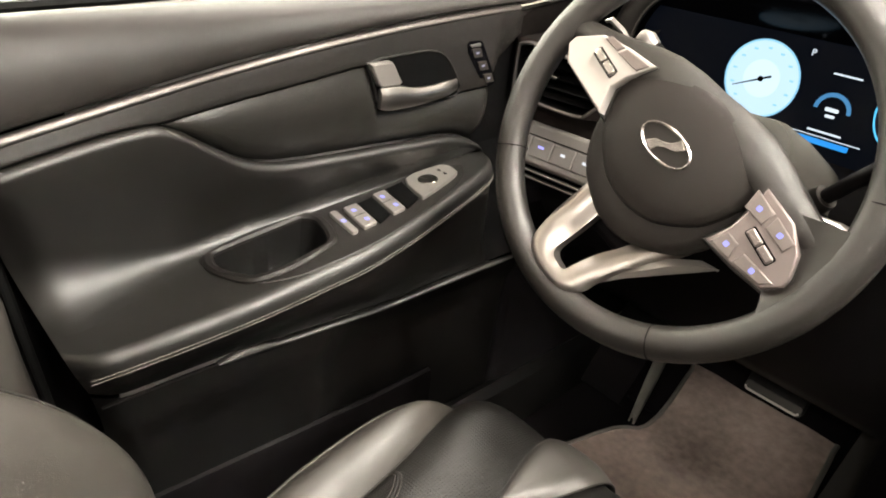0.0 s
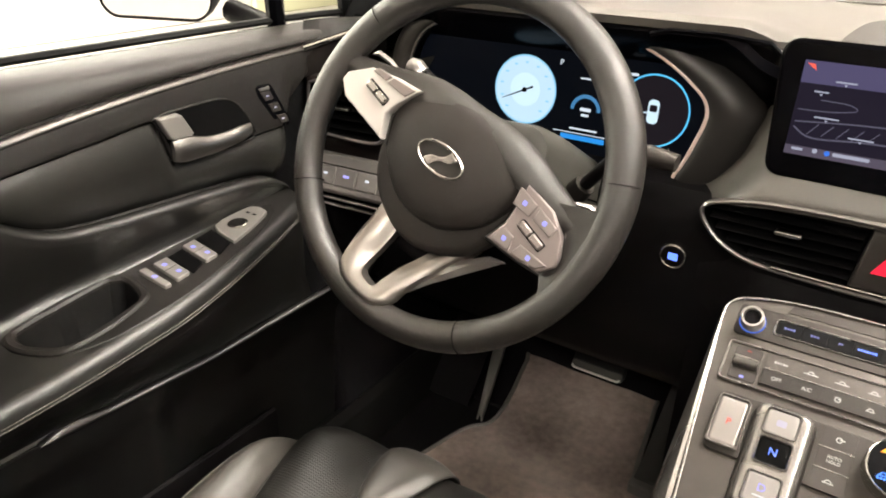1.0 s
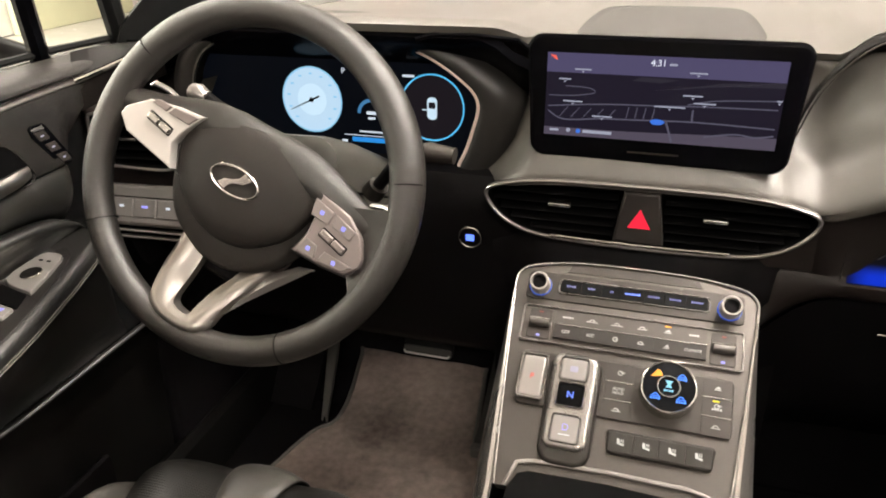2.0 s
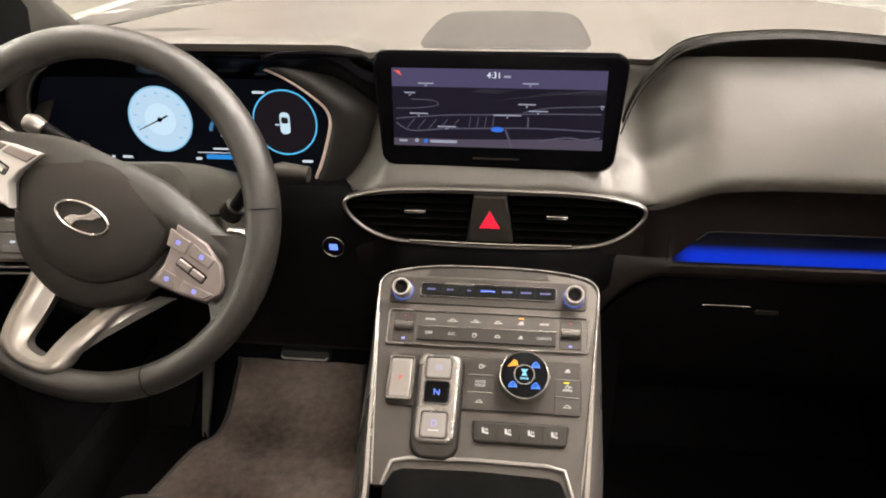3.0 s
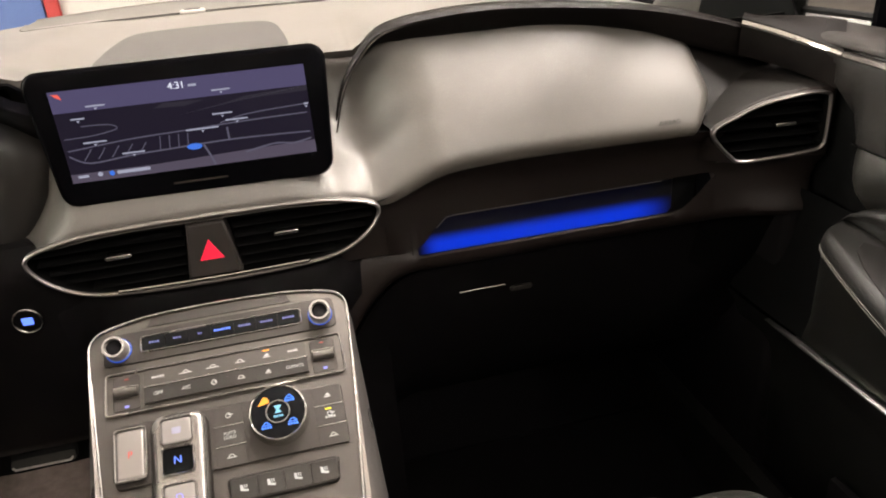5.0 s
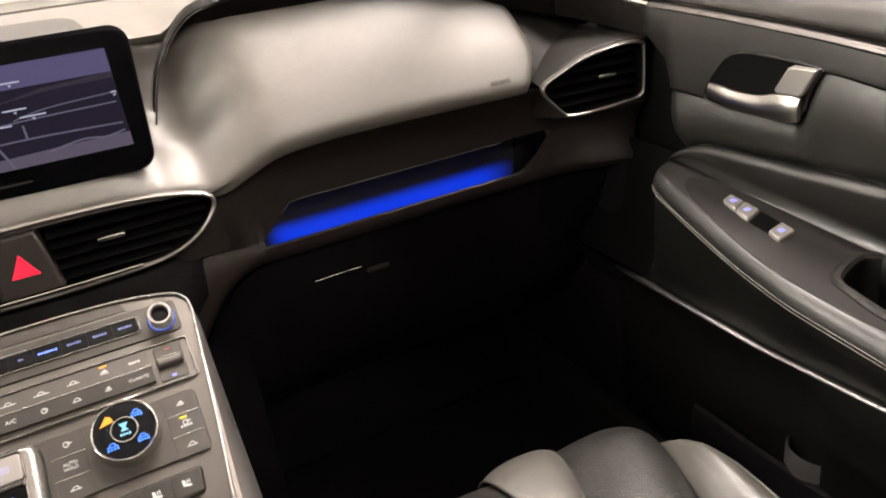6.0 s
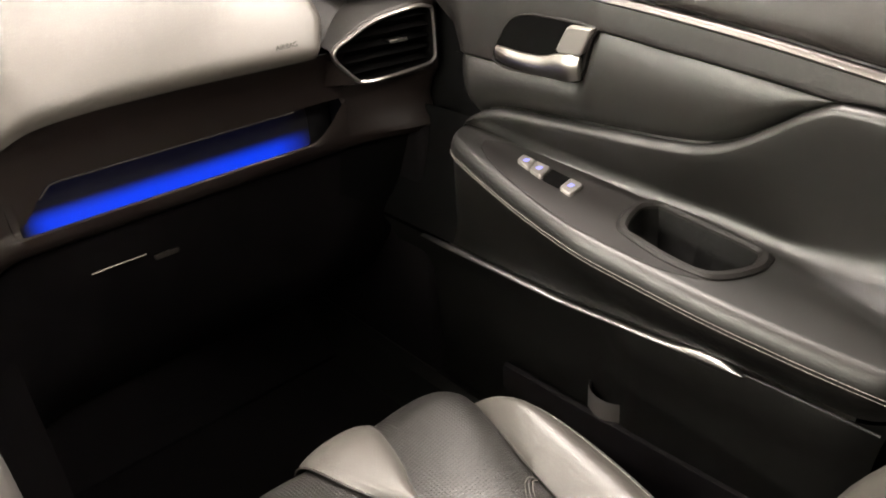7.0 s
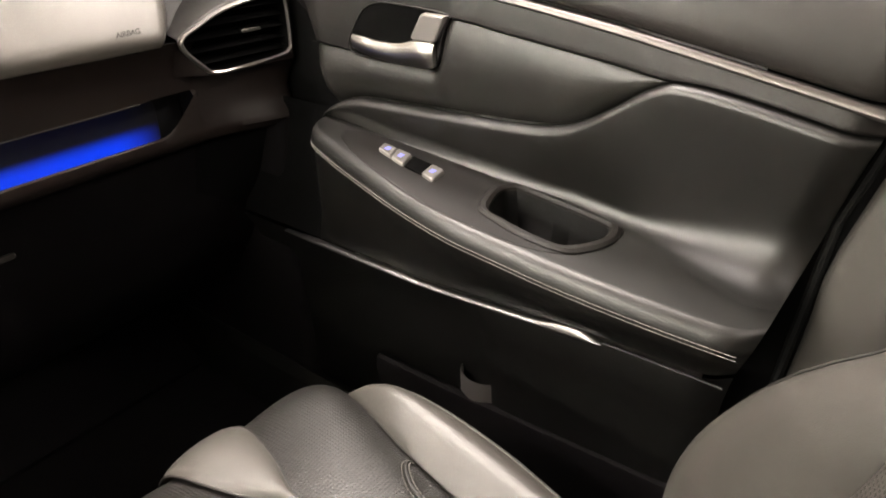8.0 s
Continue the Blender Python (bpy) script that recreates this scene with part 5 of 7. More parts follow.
    part("infill_edge", tube([(-0.27, -0.002, 1.139), (-0.25, -0.004, 1.145), (-0.20, -0.005, 1.146), (-0.15, -0.004, 1.142), (-0.137, -0.002, 1.132)], 0.003, seg=6), M["gloss"], t)


M["hoodedge"] = mat("pale rose metal edge", (0.85, 0.68, 0.62), 0.3, metal=0.2, var=0.04)
M["hood"] = mat("hood skin", (0.019, 0.0174, 0.0160), 0.42, bump=0.25, bscale=1300, kind="leather", spec=0.6)
G["ringlight"] = glow("tachometer ring", (0.10, 0.50, 0.85), 1.0)
G["carpic"] = glow("car drawing", (0.55, 0.68, 0.78), 1.0)
G["arc"] = glow("readout arc", (0.05, 0.17, 0.34), 1.0)
G["fuel"] = glow("level blue", (0.02, 0.22, 0.62), 1.0)
cluster()


# ---- touch screen ----
def touch_screen():
    t = thing("touch_screen", "wide black touch screen showing a dark navigation map", "screen")
    m = facing(0.0034, -0.022, 1.0899, -1.2, 3) @ Matrix.Scale(0.9766, 4)
    o = rrect(0.288, 0.134, 0.016, 6, 0.0, -0.004, 0.06)
    part("bezel", loft([[m @ Vector((*q, z)) for q in oo] for oo, z in ((inset(o, 0.02), -0.03), (inset(o, 0.006), -0.016), (o, -0.010), (o, -0.001), (inset(o, 0.0015), 0.0005), (inset(o, 0.004), 0.001))]), M["gloss"], t, "gloss black bezel")
    part("bezel_edge", tube([m @ Vector((*q, -0.003)) for q in inset(o, -0.0006)], 0.0009, closed=True, seg=5), M["black"], t)

    def flat(name, o, z, material, parent, label=""):
        bm = bmesh.new()
        bm.faces.new([bm.verts.new(m @ Vector((x, y, z))) for x, y in o])
        return part(name, bm, material, parent, label)

    W, Hh = 0.1215, 0.0455
    mp = flat("map_display", [(-W, -Hh), (W, -Hh), (W, Hh), (-W, Hh)], 0.0014, G["map"], t, "dark violet map display")
    flat("map_sky", [(-W, Hh - 0.021), (W, Hh - 0.021), (W, Hh), (-W, Hh)], 0.0017, G["mapsky"], mp)
    flat("map_hill", [(-0.005, 0.010), (0.03, 0.015), (0.07, 0.018), (W, 0.019), (W, 0.0245), (0.06, 0.021), (0.02, 0.013)], 0.0017, G["maphill"], mp)
    flat("map_hill", [(-0.03, 0.019), (0.0, 0.018), (0.02, 0.022), (-0.02, 0.0235)], 0.0017, G["maphill"], mp)
    flat("map_foot", [(-W, -Hh), (W, -Hh), (W, -Hh + 0.013), (0.06, -Hh + 0.012), (0.0, -Hh + 0.010), (-0.04, -Hh + 0.009), (-W, -Hh + 0.009)], 0.0016, G["mapbar"], mp)

    def road(pts, w=0.0007):
        p = through_points([(*q, 0) for q in pts], 5)
        bm = bmesh.new()
        rows = []
        for i, q in enumerate(p):
            d = (p[min(i + 1, len(p) - 1)] - p[max(i - 1, 0)]).normalized()
            nrm = Vector((-d.y, d.x, 0)) * w
            rows.append([m @ (q + nrm + Vector((0, 0, 0.0019))), m @ (q - nrm + Vector((0, 0, 0.0019)))])
        part("map_road", grid(rows, bm=bm), G["mapline"], mp)

    road([(-0.118, -0.013), (-0.06, -0.008), (0.0, -0.006), (0.05, -0.004), (0.118, -0.003)])
    road([(-0.118, -0.018), (-0.10, -0.027), (-0.06, -0.024), (-0.03, -0.023), (0.04, -0.021), (0.118, -0.023)], 0.0008)
    road([(-0.118, -0.001), (-0.09, 0.000), (-0.068, 0.004), (-0.075, 0.009), (-0.10, 0.010)], 0.0005)
    road([(0.010, -0.023), (0.014, -0.033), (0.018, -0.045)], 0.0011)
    road([(0.036, -0.008), (0.036, -0.021)], 0.001)
    road([(0.03, -0.003), (0.06, 0.003), (0.118, 0.006)], 0.0006)
    road([(0.05, -0.036), (0.08, -0.031), (0.10, -0.033), (0.118, -0.030)], 0.0009)
    for k in range(5):
        road([(-0.105 + 0.013 * k, -0.024), (-0.096 + 0.013 * k, -0.013)], 0.0005)
    for k in range(4):
        road([(-0.032 + 0.009 * k, -0.022), (-0.030 + 0.009 * k, -0.009)], 0.0005)
    for x, y, w in ((-0.082, 0.0285, 0.018), (0.037, 0.030, 0.018), (-0.101, 0.0175, 0.013), (0.034, 0.0065, 0.020), (0.047, -0.001, 0.022), (-0.091, -0.0065, 0.022), (0.012, -0.0065, 0.032), (-0.058, -0.0215, 0.022), (0.118, 0.006, 0.005)):
        flat("map_label", rrect(w, 0.0015, 0.0005, 2, x, y), 0.0021, G["maptext"], mp)
        flat("map_pin", [(x, y - 0.004), (x + 0.0016, y - 0.0018), (x - 0.0016, y - 0.0018)], 0.0021, G["maptext"], mp)
    flat("map_marker", [(0.001 + 0.0075 * math.cos(a), -0.0235 + 0.0032 * math.sin(a)) for a in np.linspace(0, 2 * math.pi, 20, endpoint=False)], 0.0022, G["mapblue"], mp)
    writing("clock", "4:31", 0.0095, m @ Matrix.Translation((-0.004, 0.0385, 0.002)), G["clock"], mp, "clock digits")
    flat("clock_suffix", rrect(0.008, 0.0024, 0.0006, 2, 0.011, 0.0375), 0.0021, G["maptext"], mp)
    flat("menu_label", rrect(0.010, 0.0026, 0.0006, 2, -0.110, -0.0395), 0.0021, G["maptext"], mp)
    flat("street_label", rrect(0.032, 0.0034, 0.001, 2, -0.062, -0.0395), 0.0021, G["maptext"], mp)
    flat("search_mark", circle(0.0024, 12, -0.094, -0.0390), 0.0021, G["maptext"], mp)
    flat("street_mark", circle(0.0026, 12, -0.083, -0.0395), 0.0021, G["mapblue"], mp)
    flat("compass_mark", [(-0.119, 0.043), (-0.112, 0.0425), (-0.110, 0.037), (-0.114, 0.039)], 0.0021, G["redkey"], mp)
    flat("brand_bar", rrect(0.055, 0.0022, 0.0006, 2, 0.0, -0.0590), 0.0014, M["button"], t)


G["clock"] = glow("clock writing", (0.8, 0.8, 0.9), 1.0)
touch_screen()


# ---- centre console ----
def glyph(m, x, y, w, z, kind):
    """A small printed sign: 0 writing, 1 an arch over a bar, 2 a ring with a stroke, 3 an arrow."""
    bm = bmesh.new()
    if kind == 0:
        n = max(3, int(w / 0.0021))
        for i in range(n):
            plate(rrect(w / n * 0.72, 0.0018 if i % 3 else 0.0022, 0.0003, 1, x + (i - (n - 1) / 2) * w / n, y), m, z, 0.0001, base=z - 0.0005, bm=bm)
    elif kind == 1:
        plate(rrect(w, 0.0008, 0.0002, 1, x, y - 0.0014), m, z, 0.0001, base=z - 0.0005, bm=bm)
        a, b = circle(0.0028, 9, x, y - 0.0010, 0, 180), circle(0.0020, 9, x, y - 0.0010, 0, 180)
        plate(a + b[::-1], m, z, 0.00008, base=z - 0.0005, bm=bm)
    elif kind == 2:
        ring_plate(circle(0.0026, 14, x, y), circle(0.0018, 14, x, y), m, z, 0.0001, base=z - 0.0005, bm=bm)
        plate(rrect(w * 0.5, 0.0009, 0.0002, 1, x + w * 0.25, y + 0.0005), m, z, 0.0001, base=z - 0.0005, bm=bm)
    else:
        plate(rrect(w * 0.7, 0.0009, 0.0002, 1, x, y - 0.0013), m, z, 0.0001, base=z - 0.0005, bm=bm)
        plate([(x - w * 0.3, y), (x + w * 0.3, y - 0.0003), (x + w * 0.1, y + 0.0026)], m, z, 0.0001, base=z - 0.0005, bm=bm)
    return bm


def console():
    t = thing("centre_console", "bronze grey centre console with chrome edges and many keys", "centre console")
    m = Matrix.Translation((0, -0.084, 0.921)) @ Matrix(((1, 0, 0, 0), (0, 0.832, -0.555, 0), (0, 0.555, 0.832, 0), (0, 0, 0, 1)))
    edge = [(-0.104, -0.250), (-0.1135, -0.150), (-0.1215, -0.060), (-0.1235, -0.030), (-0.1195, -0.018), (-0.107, -0.010), (-0.065, -0.002), (0.0, 0.0), (0.065, -0.002), (0.107, -0.009), (0.1205, -0.017), (0.1245, -0.030), (0.1225, -0.060), (0.1145, -0.150), (0.104, -0.250)]
    sm = [tuple(v[:2]) for v in through_points([(*p, 0) for p in edge], 4)]
    sm = sm[::-1]
    part("face_plate", plate(sm, m, -0.001, 0.0006, base=-0.02), M["console"], t, "bronze grey painted face")
    part("edge_trim", tube([m @ Vector((*q, 0.0006)) for q in sm], 0.0013, seg=8), M["edge"], t, "chrome edge moulding")
    for s in (-1, 1):
        # the broad chrome flank that widens towards the driver
        rows = []
        for v in np.linspace(-0.034, -0.42, 26):
            w = 0.1235 - 0.07 * max(0, -v - 0.04) * (1 if v > -0.25 else 0.0) - (0.07 * 0.21 if v <= -0.25 else 0)
            k = min(1.0, (-v - 0.034) / 0.19)
            rows.append([m @ Vector((s * (w + dx * (0.25 + 0.75 * k)), v, dz)) for dx, dz in ((-0.003, -0.0015), (-0.001, 0.001), (0.003, 0.0015), (0.007, -0.002), (0.013, -0.010), (0.018, -0.022), (0.020, -0.040))])
        part("flank_trim", grid(rows), M["flank"], t, "broad satin flank")
        # the side wall down to the floor
        rows = []
        for v in np.linspace(0.0, -0.42, 26):
            p = m @ Vector((s * 0.130, v, -0.006))
            w = 0.125 - 0.03 * min(1, -v / 0.25) + 0.004 + 0.012 * min(1.0, -v / 0.2)
            rows.append([(s * w, p.y, p.z - 0.03), (s * (w + 0.002), p.y - 0.004, p.z - 0.05), (s * (w - 0.002), p.y, 0.62), (s * (w - 0.006), p.y, 0.40)])
        part("side_wall", grid(rows), M["black"], t)
    # keys
    KP = part("knob_plate", plate(rrect(0.222, 0.033, 0.005, 4, 0.0005, -0.033), m, 0.0005, 0.0006, base=-0.003), M["consoledark"], t)
    for x in (-0.096, 0.097):
        mk = m @ Matrix.Translation((x, -0.034, 0)) @ Matrix.Rotation(radians(12), 4, "X")
        k = part("knob", lathe([(0.0110, 0.0), (0.0110, 0.0045), (0.0104, 0.005), (0.0104, 0.019), (0.0098, 0.0205), (0.0080, 0.0205), (0.0072, 0.014)], mk, 36), M["knob"], KP, "satin silver rotary knob")
        part("knob_cap", lathe([(0.0071, 0.0145), (0.0071, 0.0162), (0.0055, 0.0165)], mk, 24), M["black"], KP)
        part("knob_light", lathe([(0.0119, -0.001), (0.0119, 0.0030), (0.0111, 0.0034)], mk, 36), G["ring"], KP, "blue light ring")
    part("top_gloss", plate([(-0.070, -0.0135), (0.070, -0.0135), (0.066, -0.0045), (0.0, -0.0025), (-0.066, -0.0045)], m, -0.0004, 0.0001, base=-0.003), M["consoledark"], t, "darker strip along the upper edge")
    MB = part("media_frame", ring_plate(rrect(0.155, 0.0175, 0.004, 4, 0.001, -0.032), rrect(0.1525, 0.015, 0.003, 4, 0.001, -0.032), m, 0.0022, 0.0005), M["edge"], t, "chrome-framed row of media keys")
    for i in range(7):
        x = 0.001 + (i - 3) * 0.0215
        part("media_key", plate(rrect(0.0213, 0.0145, 0.0006, 3, x, -0.032), m, 0.0018, 0.0003), M["blackkey"], MB)
        part("key_mark", glyph(m, x, -0.0315, (0.010, 0.008, 0.004, 0.016, 0.012, 0.012, 0.012)[i], 0.0021, 0), G["medialight" if i != 3 else "blue"], MB)
    HV = part("climate_frame", ring_plate(rrect(0.222, 0.0420, 0.004, 4, 0.002, -0.079), rrect(0.2185, 0.0385, 0.003, 4, 0.002, -0.079), m, 0.0028, 0.0007), M["edge"], t, "chrome-framed climate keys")
    part("climate_plate", plate(rrect(0.2185, 0.0385, 0.003, 4, 0.002, -0.079), m, 0.0008, 0.0003, base=-0.002), M["console"], HV)
    part("divider", plate(rrect(0.152, 0.0012, 0.0004, 2, 0.002, -0.0775), m, 0.0040, 0.0003), M["edge"], HV)
    for r, (y, h) in enumerate(((-0.0690, 0.0150), (-0.0860, 0.0150))):
        for i in range(6):
            x = 0.002 + (i - 2.5) * 0.0252
            part("climate_key", plate(rrect(0.0252, h, 0.0001, 1, x, y), m, 0.0030 + 0.0010 * r, 0.00005), M["climate" if r == 0 else "button2b"], HV)
            w = ((0.012, 0.012, 0.012, 0.010, 0.010, 0.010), (0.008, 0.007, 0.005, 0.007, 0.008, 0.016))[r][i]
            word = {0: "OFF", 1: "A/C", 5: "CLIMATE"}.get(i) if r else None
            if word:
                writing("key_word", word, 0.0050 if i < 5 else 0.0042, m @ Matrix.Translation((x, y, 0.0043)), G["keydim"], HV)
            else:
                part("key_mark", glyph(m, x, y, w, 0.0032 + 0.0010 * r, ((0, 1, 1, 1, 3, 0), (0, 0, 2, 1, 3, 0))[r][i]), G["keydim"], HV)
    part("key_lamp", plate(rrect(0.006, 0.0012, 0.0004, 2, 0.002 + 1.5 * 0.0252, -0.0635), m, 0.0034, 0.0001, base=0.003), G["amber"], HV)
    for s in (-1, 1):
        x = 0.002 + s * 0.0915
        part("temperature_bed", plate(rrect(0.024, 0.034, 0.002, 3, x, -0.079), m, 0.0016, 0.0005), M["button"], HV)
        part("temperature_rocker", tube([m @ Vector((x - 0.0108, -0.0785, 0.003)), m @ Vector((x - 0.0098, -0.0785, 0.003)), m @ Vector((x + 0.0098, -0.0785, 0.003)), m @ Vector((x + 0.0108, -0.0785, 0.003))], [0.0040, 0.0051, 0.0051, 0.0040], seg=20), M["rocker"], HV, "dark satin temperature rocker with a bright edge")
        part("rocker_edge", tube([m @ Vector((x - 0.0102, -0.0752, 0.0070)), m @ Vector((x + 0.0102, -0.0752, 0.0070))], 0.0009, seg=6), M["edge"], HV)
        part("warm_mark", plate(rrect(0.004, 0.0014, 0.0004, 2, x, -0.0655), m, 0.0019, 0.0001, base=0.001), G["reddim"], HV)
        part("cool_mark", plate(rrect(0.004, 0.0024, 0.0006, 2, x, -0.0925), m, 0.0019, 0.0001, base=0.001), G["violet"], HV)
    SP = part("shift_plate", plate(rrect(0.206, 0.058, 0.006, 4, 0.002, -0.139), m, 0.0018, 0.0012, base=-0.004), M["button"], t, "raised plate with parking key and drive keys")
    part("park_frame", ring_plate(rrect(0.0285, 0.0490, 0.004, 4, -0.0865, -0.139), rrect(0.0240, 0.0440, 0.003, 4, -0.0865, -0.139), m, 0.0075, 0.001), M["edge"], SP)
    pk = part("park_key", plate(rrect(0.0240, 0.0440, 0.003, 4, -0.0865, -0.139), m, 0.0062, 0.002), M["silver"], SP, "silver parking key")
    writing("park_letter", "P", 0.0085, m @ Matrix.Translation((-0.0865, -0.140, 0.0066)), G["redkey"], SP, "red letter")
    SH = part("shifter", plate(rrect(0.047, 0.098, 0.010, 6, -0.0445, -0.1590, 0.08), m, 0.0098, 0.0050, base=-0.004), M["shiftbody"], t, "satin silver push-button shifter")
    part("shifter_skirt", plate(rrect(0.053, 0.114, 0.017, 7, -0.0445, -0.1655, 0.06), m, 0.006, 0.004, base=-0.004), M["button2"], SH)
    for k, (y, h, nm) in enumerate(((-0.1275, 0.0215, "R"), (-0.1545, 0.0220, "N"), (-0.1885, 0.0250, "D"))):
        part("shift_frame", ring_plate(rrect(0.0290, h + 0.004, 0.004, 4, -0.0455, y), rrect(0.0255, h, 0.003, 4, -0.0455, y), m, 0.0125, 0.001, base=0.008), M["edge"], SH)
        part("shift_key", plate(rrect(0.0255, h, 0.003, 4, -0.0455, y), m, 0.0114 - 0.0006 * (k == 1), 0.001, base=0.006), M["deep"] if k == 1 else M["shiftkey"], SH)
        if k == 1:
            writing("shift_letter", nm, 0.0095, m @ Matrix.Translation((-0.0455, y, 0.0111)), G["blue"], SH, "blue letter")
        else:
            part("shift_mark", plate(rrect(0.008, 0.006, 0.001, 2, -0.0455, y), m, 0.0116, 0.0001, base=0.0105), G["dimviolet"], SH) if k == 0 else writing("shift_letter", nm, 0.0095, m @ Matrix.Translation((-0.0455, y + 0.001, 0.0117)), G["violet"], SH, "blue letter")
            if k == 2:
                part("shift_bar", plate(rrect(0.011, 0.0010, 0.0003, 1, -0.0455, y - 0.006), m, 0.0117, 0.0001, base=0.0105), G["keywhite"], SH)
    # key columns beside the dial
    for cx, w in ((-0.001, 0.026), (0.0905, 0.026)):
        for k in range(3):
            y = -0.1205 - 0.0190 * k
            part("console_key", plate(rrect(w + 0.0005, 0.0187, 0.0008, 3, cx, y), m, 0.0022, 0.0002), M["button"], SP)
            if k:
                part("key_divider", plate(rrect(w + 0.001, 0.0009, 0.0002, 1, cx, y + 0.0095), m, 0.0027, 0.0001), M["edge"], SP)
            if k == 1 and cx < 0.05:
                writing("key_word", "AUTO", 0.0040, m @ Matrix.Translation((cx, y + 0.0021, 0.0024)), G["keydim"], SP)
                writing("key_word", "HOLD", 0.0040, m @ Matrix.Translation((cx, y - 0.0019, 0.0024)), G["keydim"], SP)
                continue
            part("key_mark", glyph(m, cx, y + 0.0012 * (k == 1), 0.009, 0.0025, (2, 0, 1)[k] if cx < 0.05 else (3, 2, 1)[k]), G["keydim"], SP)
            if k == 1:
                part("key_mark", glyph(m, cx, y - 0.0020, 0.010, 0.0025, 0), G["keydim"], SP)
    part("key_lamp", plate(rrect(0.006, 0.0015, 0.0004, 2, 0.0895, -0.1335), m, 0.0026, 0.0001, base=0.002), G["yellow"], SP)
    md = m @ Matrix.Translation((0.045, -0.132, 0))
    D = part("drive_dial", lathe([(0.0275, 0.0), (0.0270, 0.004), (0.0264, 0.006), (0.0264, 0.016), (0.0258, 0.0180), (0.0251, 0.0184), (0.0243, 0.0178), (0.0243, 0.010)], md, 56), M["chrome"], t, "chrome drive mode dial with glowing marks")
    part("dial_face", lathe([(0.0243, 0.0105), (0.0243, 0.0172), (0.0232, 0.0174)], md, 48), M["dialface"], D, "black glass dial face")
    part("dial_hub", ring_plate(circle(0.0112, 36), circle(0.0096, 36), md, 0.0186, 0.0004, base=0.0165), M["chrome"], D)
    part("hub_light", plate([(-0.0035, 0.0060), (0.0035, 0.0060), (0.0012, 0.0020), (0.0030, -0.0010), (-0.0030, -0.0010), (-0.0012, 0.0020)][::-1], md, 0.0178, 0.0001, base=0.0170), G["hub"], D)
    part("hub_light", glyph(md, 0.0, -0.0040, 0.009, 0.0178, 0), G["hub"], D)
    part("mode_mark", plate([(-0.0175, 0.0080), (-0.0065, 0.0100), (-0.0080, 0.0145), (-0.0115, 0.0160), (-0.0145, 0.0120)], md, 0.0178, 0.0001, base=0.0170), G["amber"], D, "amber mode mark")
    for x, y in ((0.0115, 0.0115), (-0.0115, -0.0105), (0.0120, -0.0110)):
        part("mode_mark", glyph(md, x, y + 0.001, 0.0085, 0.0178, 1), G["mode"], D, "blue mode mark")
        part("mode_mark", glyph(md, x, y - 0.0026, 0.0095, 0.0178, 0), G["mode"], D)
    SB = part("seat_keys", plate(rrect(0.100, 0.0235, 0.0045, 5, 0.0425, -0.1900, 0.06), m, 0.0036, 0.0022, base=-0.002), M["button2"], t, "row of seat heating keys")
    for i in range(4):
        x = 0.0425 + (i - 1.5) * 0.0235
        part("seat_key", plate(rrect(0.02335, 0.0190, 0.0012, 3, x, -0.1900), m, 0.0040, 0.0004), M["button2"], SB)
        part("seat_mark", plate([(x - 0.0034, -0.1915), (x + 0.0030, -0.1930), (x + 0.0036, -0.1912), (x - 0.0008, -0.1902), (x - 0.0012, -0.1868), (x - 0.0036, -0.1862)], m, 0.0043, 0.0001, base=0.0035), G["keydim2"], SB)
        for q in (0.0004, 0.0022):
            part("seat_mark", plate(rrect(0.0008, 0.0034, 0.0003, 1, x + q, -0.1882), m, 0.0043, 0.0001, base=0.0035), G["keydim2"], SB)
    # open bin towards the driver: a flat black plate for its shaded inside
    part("bin_lip", tube([m @ Vector((x, y, 0.001)) for x, y in ((-0.094, -0.250), (-0.086, -0.226), (-0.07, -0.222), (0.0, -0.2195), (0.07, -0.2205), (0.088, -0.224), (0.096, -0.250))], 0.0024, seg=8), M["binlip"], t, "dull silver bin lip")
    part("bin", plate([(-0.094, -0.33), (0.094, -0.33), (0.092, -0.252), (0.084, -0.235), (0.074, -0.232), (0.0, -0.230), (-0.074, -0.232), (-0.084, -0.236), (-0.092, -0.252)], m, 0.0004, 0.0002, base=-0.004), M["deep"], t, "open bin, its shaded inside a flat black plate")
    return m


M["shiftbody"] = mat("satin shifter metal", (0.40, 0.378, 0.36), 0.28, metal=0.92, var=0.05)
M["shiftkey"] = mat("pale shift key", (0.30, 0.284, 0.276), 0.32, metal=0.7, var=0.05)
M["knob"] = mat("satin knob silver", (0.36, 0.34, 0.32), 0.32, metal=0.45, var=0.04)
M["flank"] = mat("satin flank metal", (0.46, 0.435, 0.41), 0.28, metal=0.9, var=0.06)
M["binlip"] = mat("dull bin lip", (0.17, 0.158, 0.147), 0.36, metal=0.8, var=0.06)
M["edge"] = mat("pale satin moulding", (0.44, 0.42, 0.405), 0.26, metal=0.95, var=0.06)
M["rocker"] = mat("dark satin rocker", (0.075, 0.0695, 0.063), 0.34, metal=0.5, var=0.05)
M["dialface"] = mat("smoked dial face", (0.004, 0.004, 0.0045), 0.45, var=0.03, spec=0.02)
M["consoledark"] = mat("dark bronze paint", (0.040, 0.0364, 0.0335), 0.40, metal=0.7, spec=0.2)
M["blackkey"] = mat("dark key plastic", (0.004, 0.004, 0.0042), 0.4, spec=0.05)
M["button2"] = mat("charcoal key plastic", (0.022, 0.0198, 0.0174), 0.4, metal=0.4, spec=0.3)
G["keydim"] = glow("dim key print", (0.55, 0.52, 0.5), 0.40, 0.2)
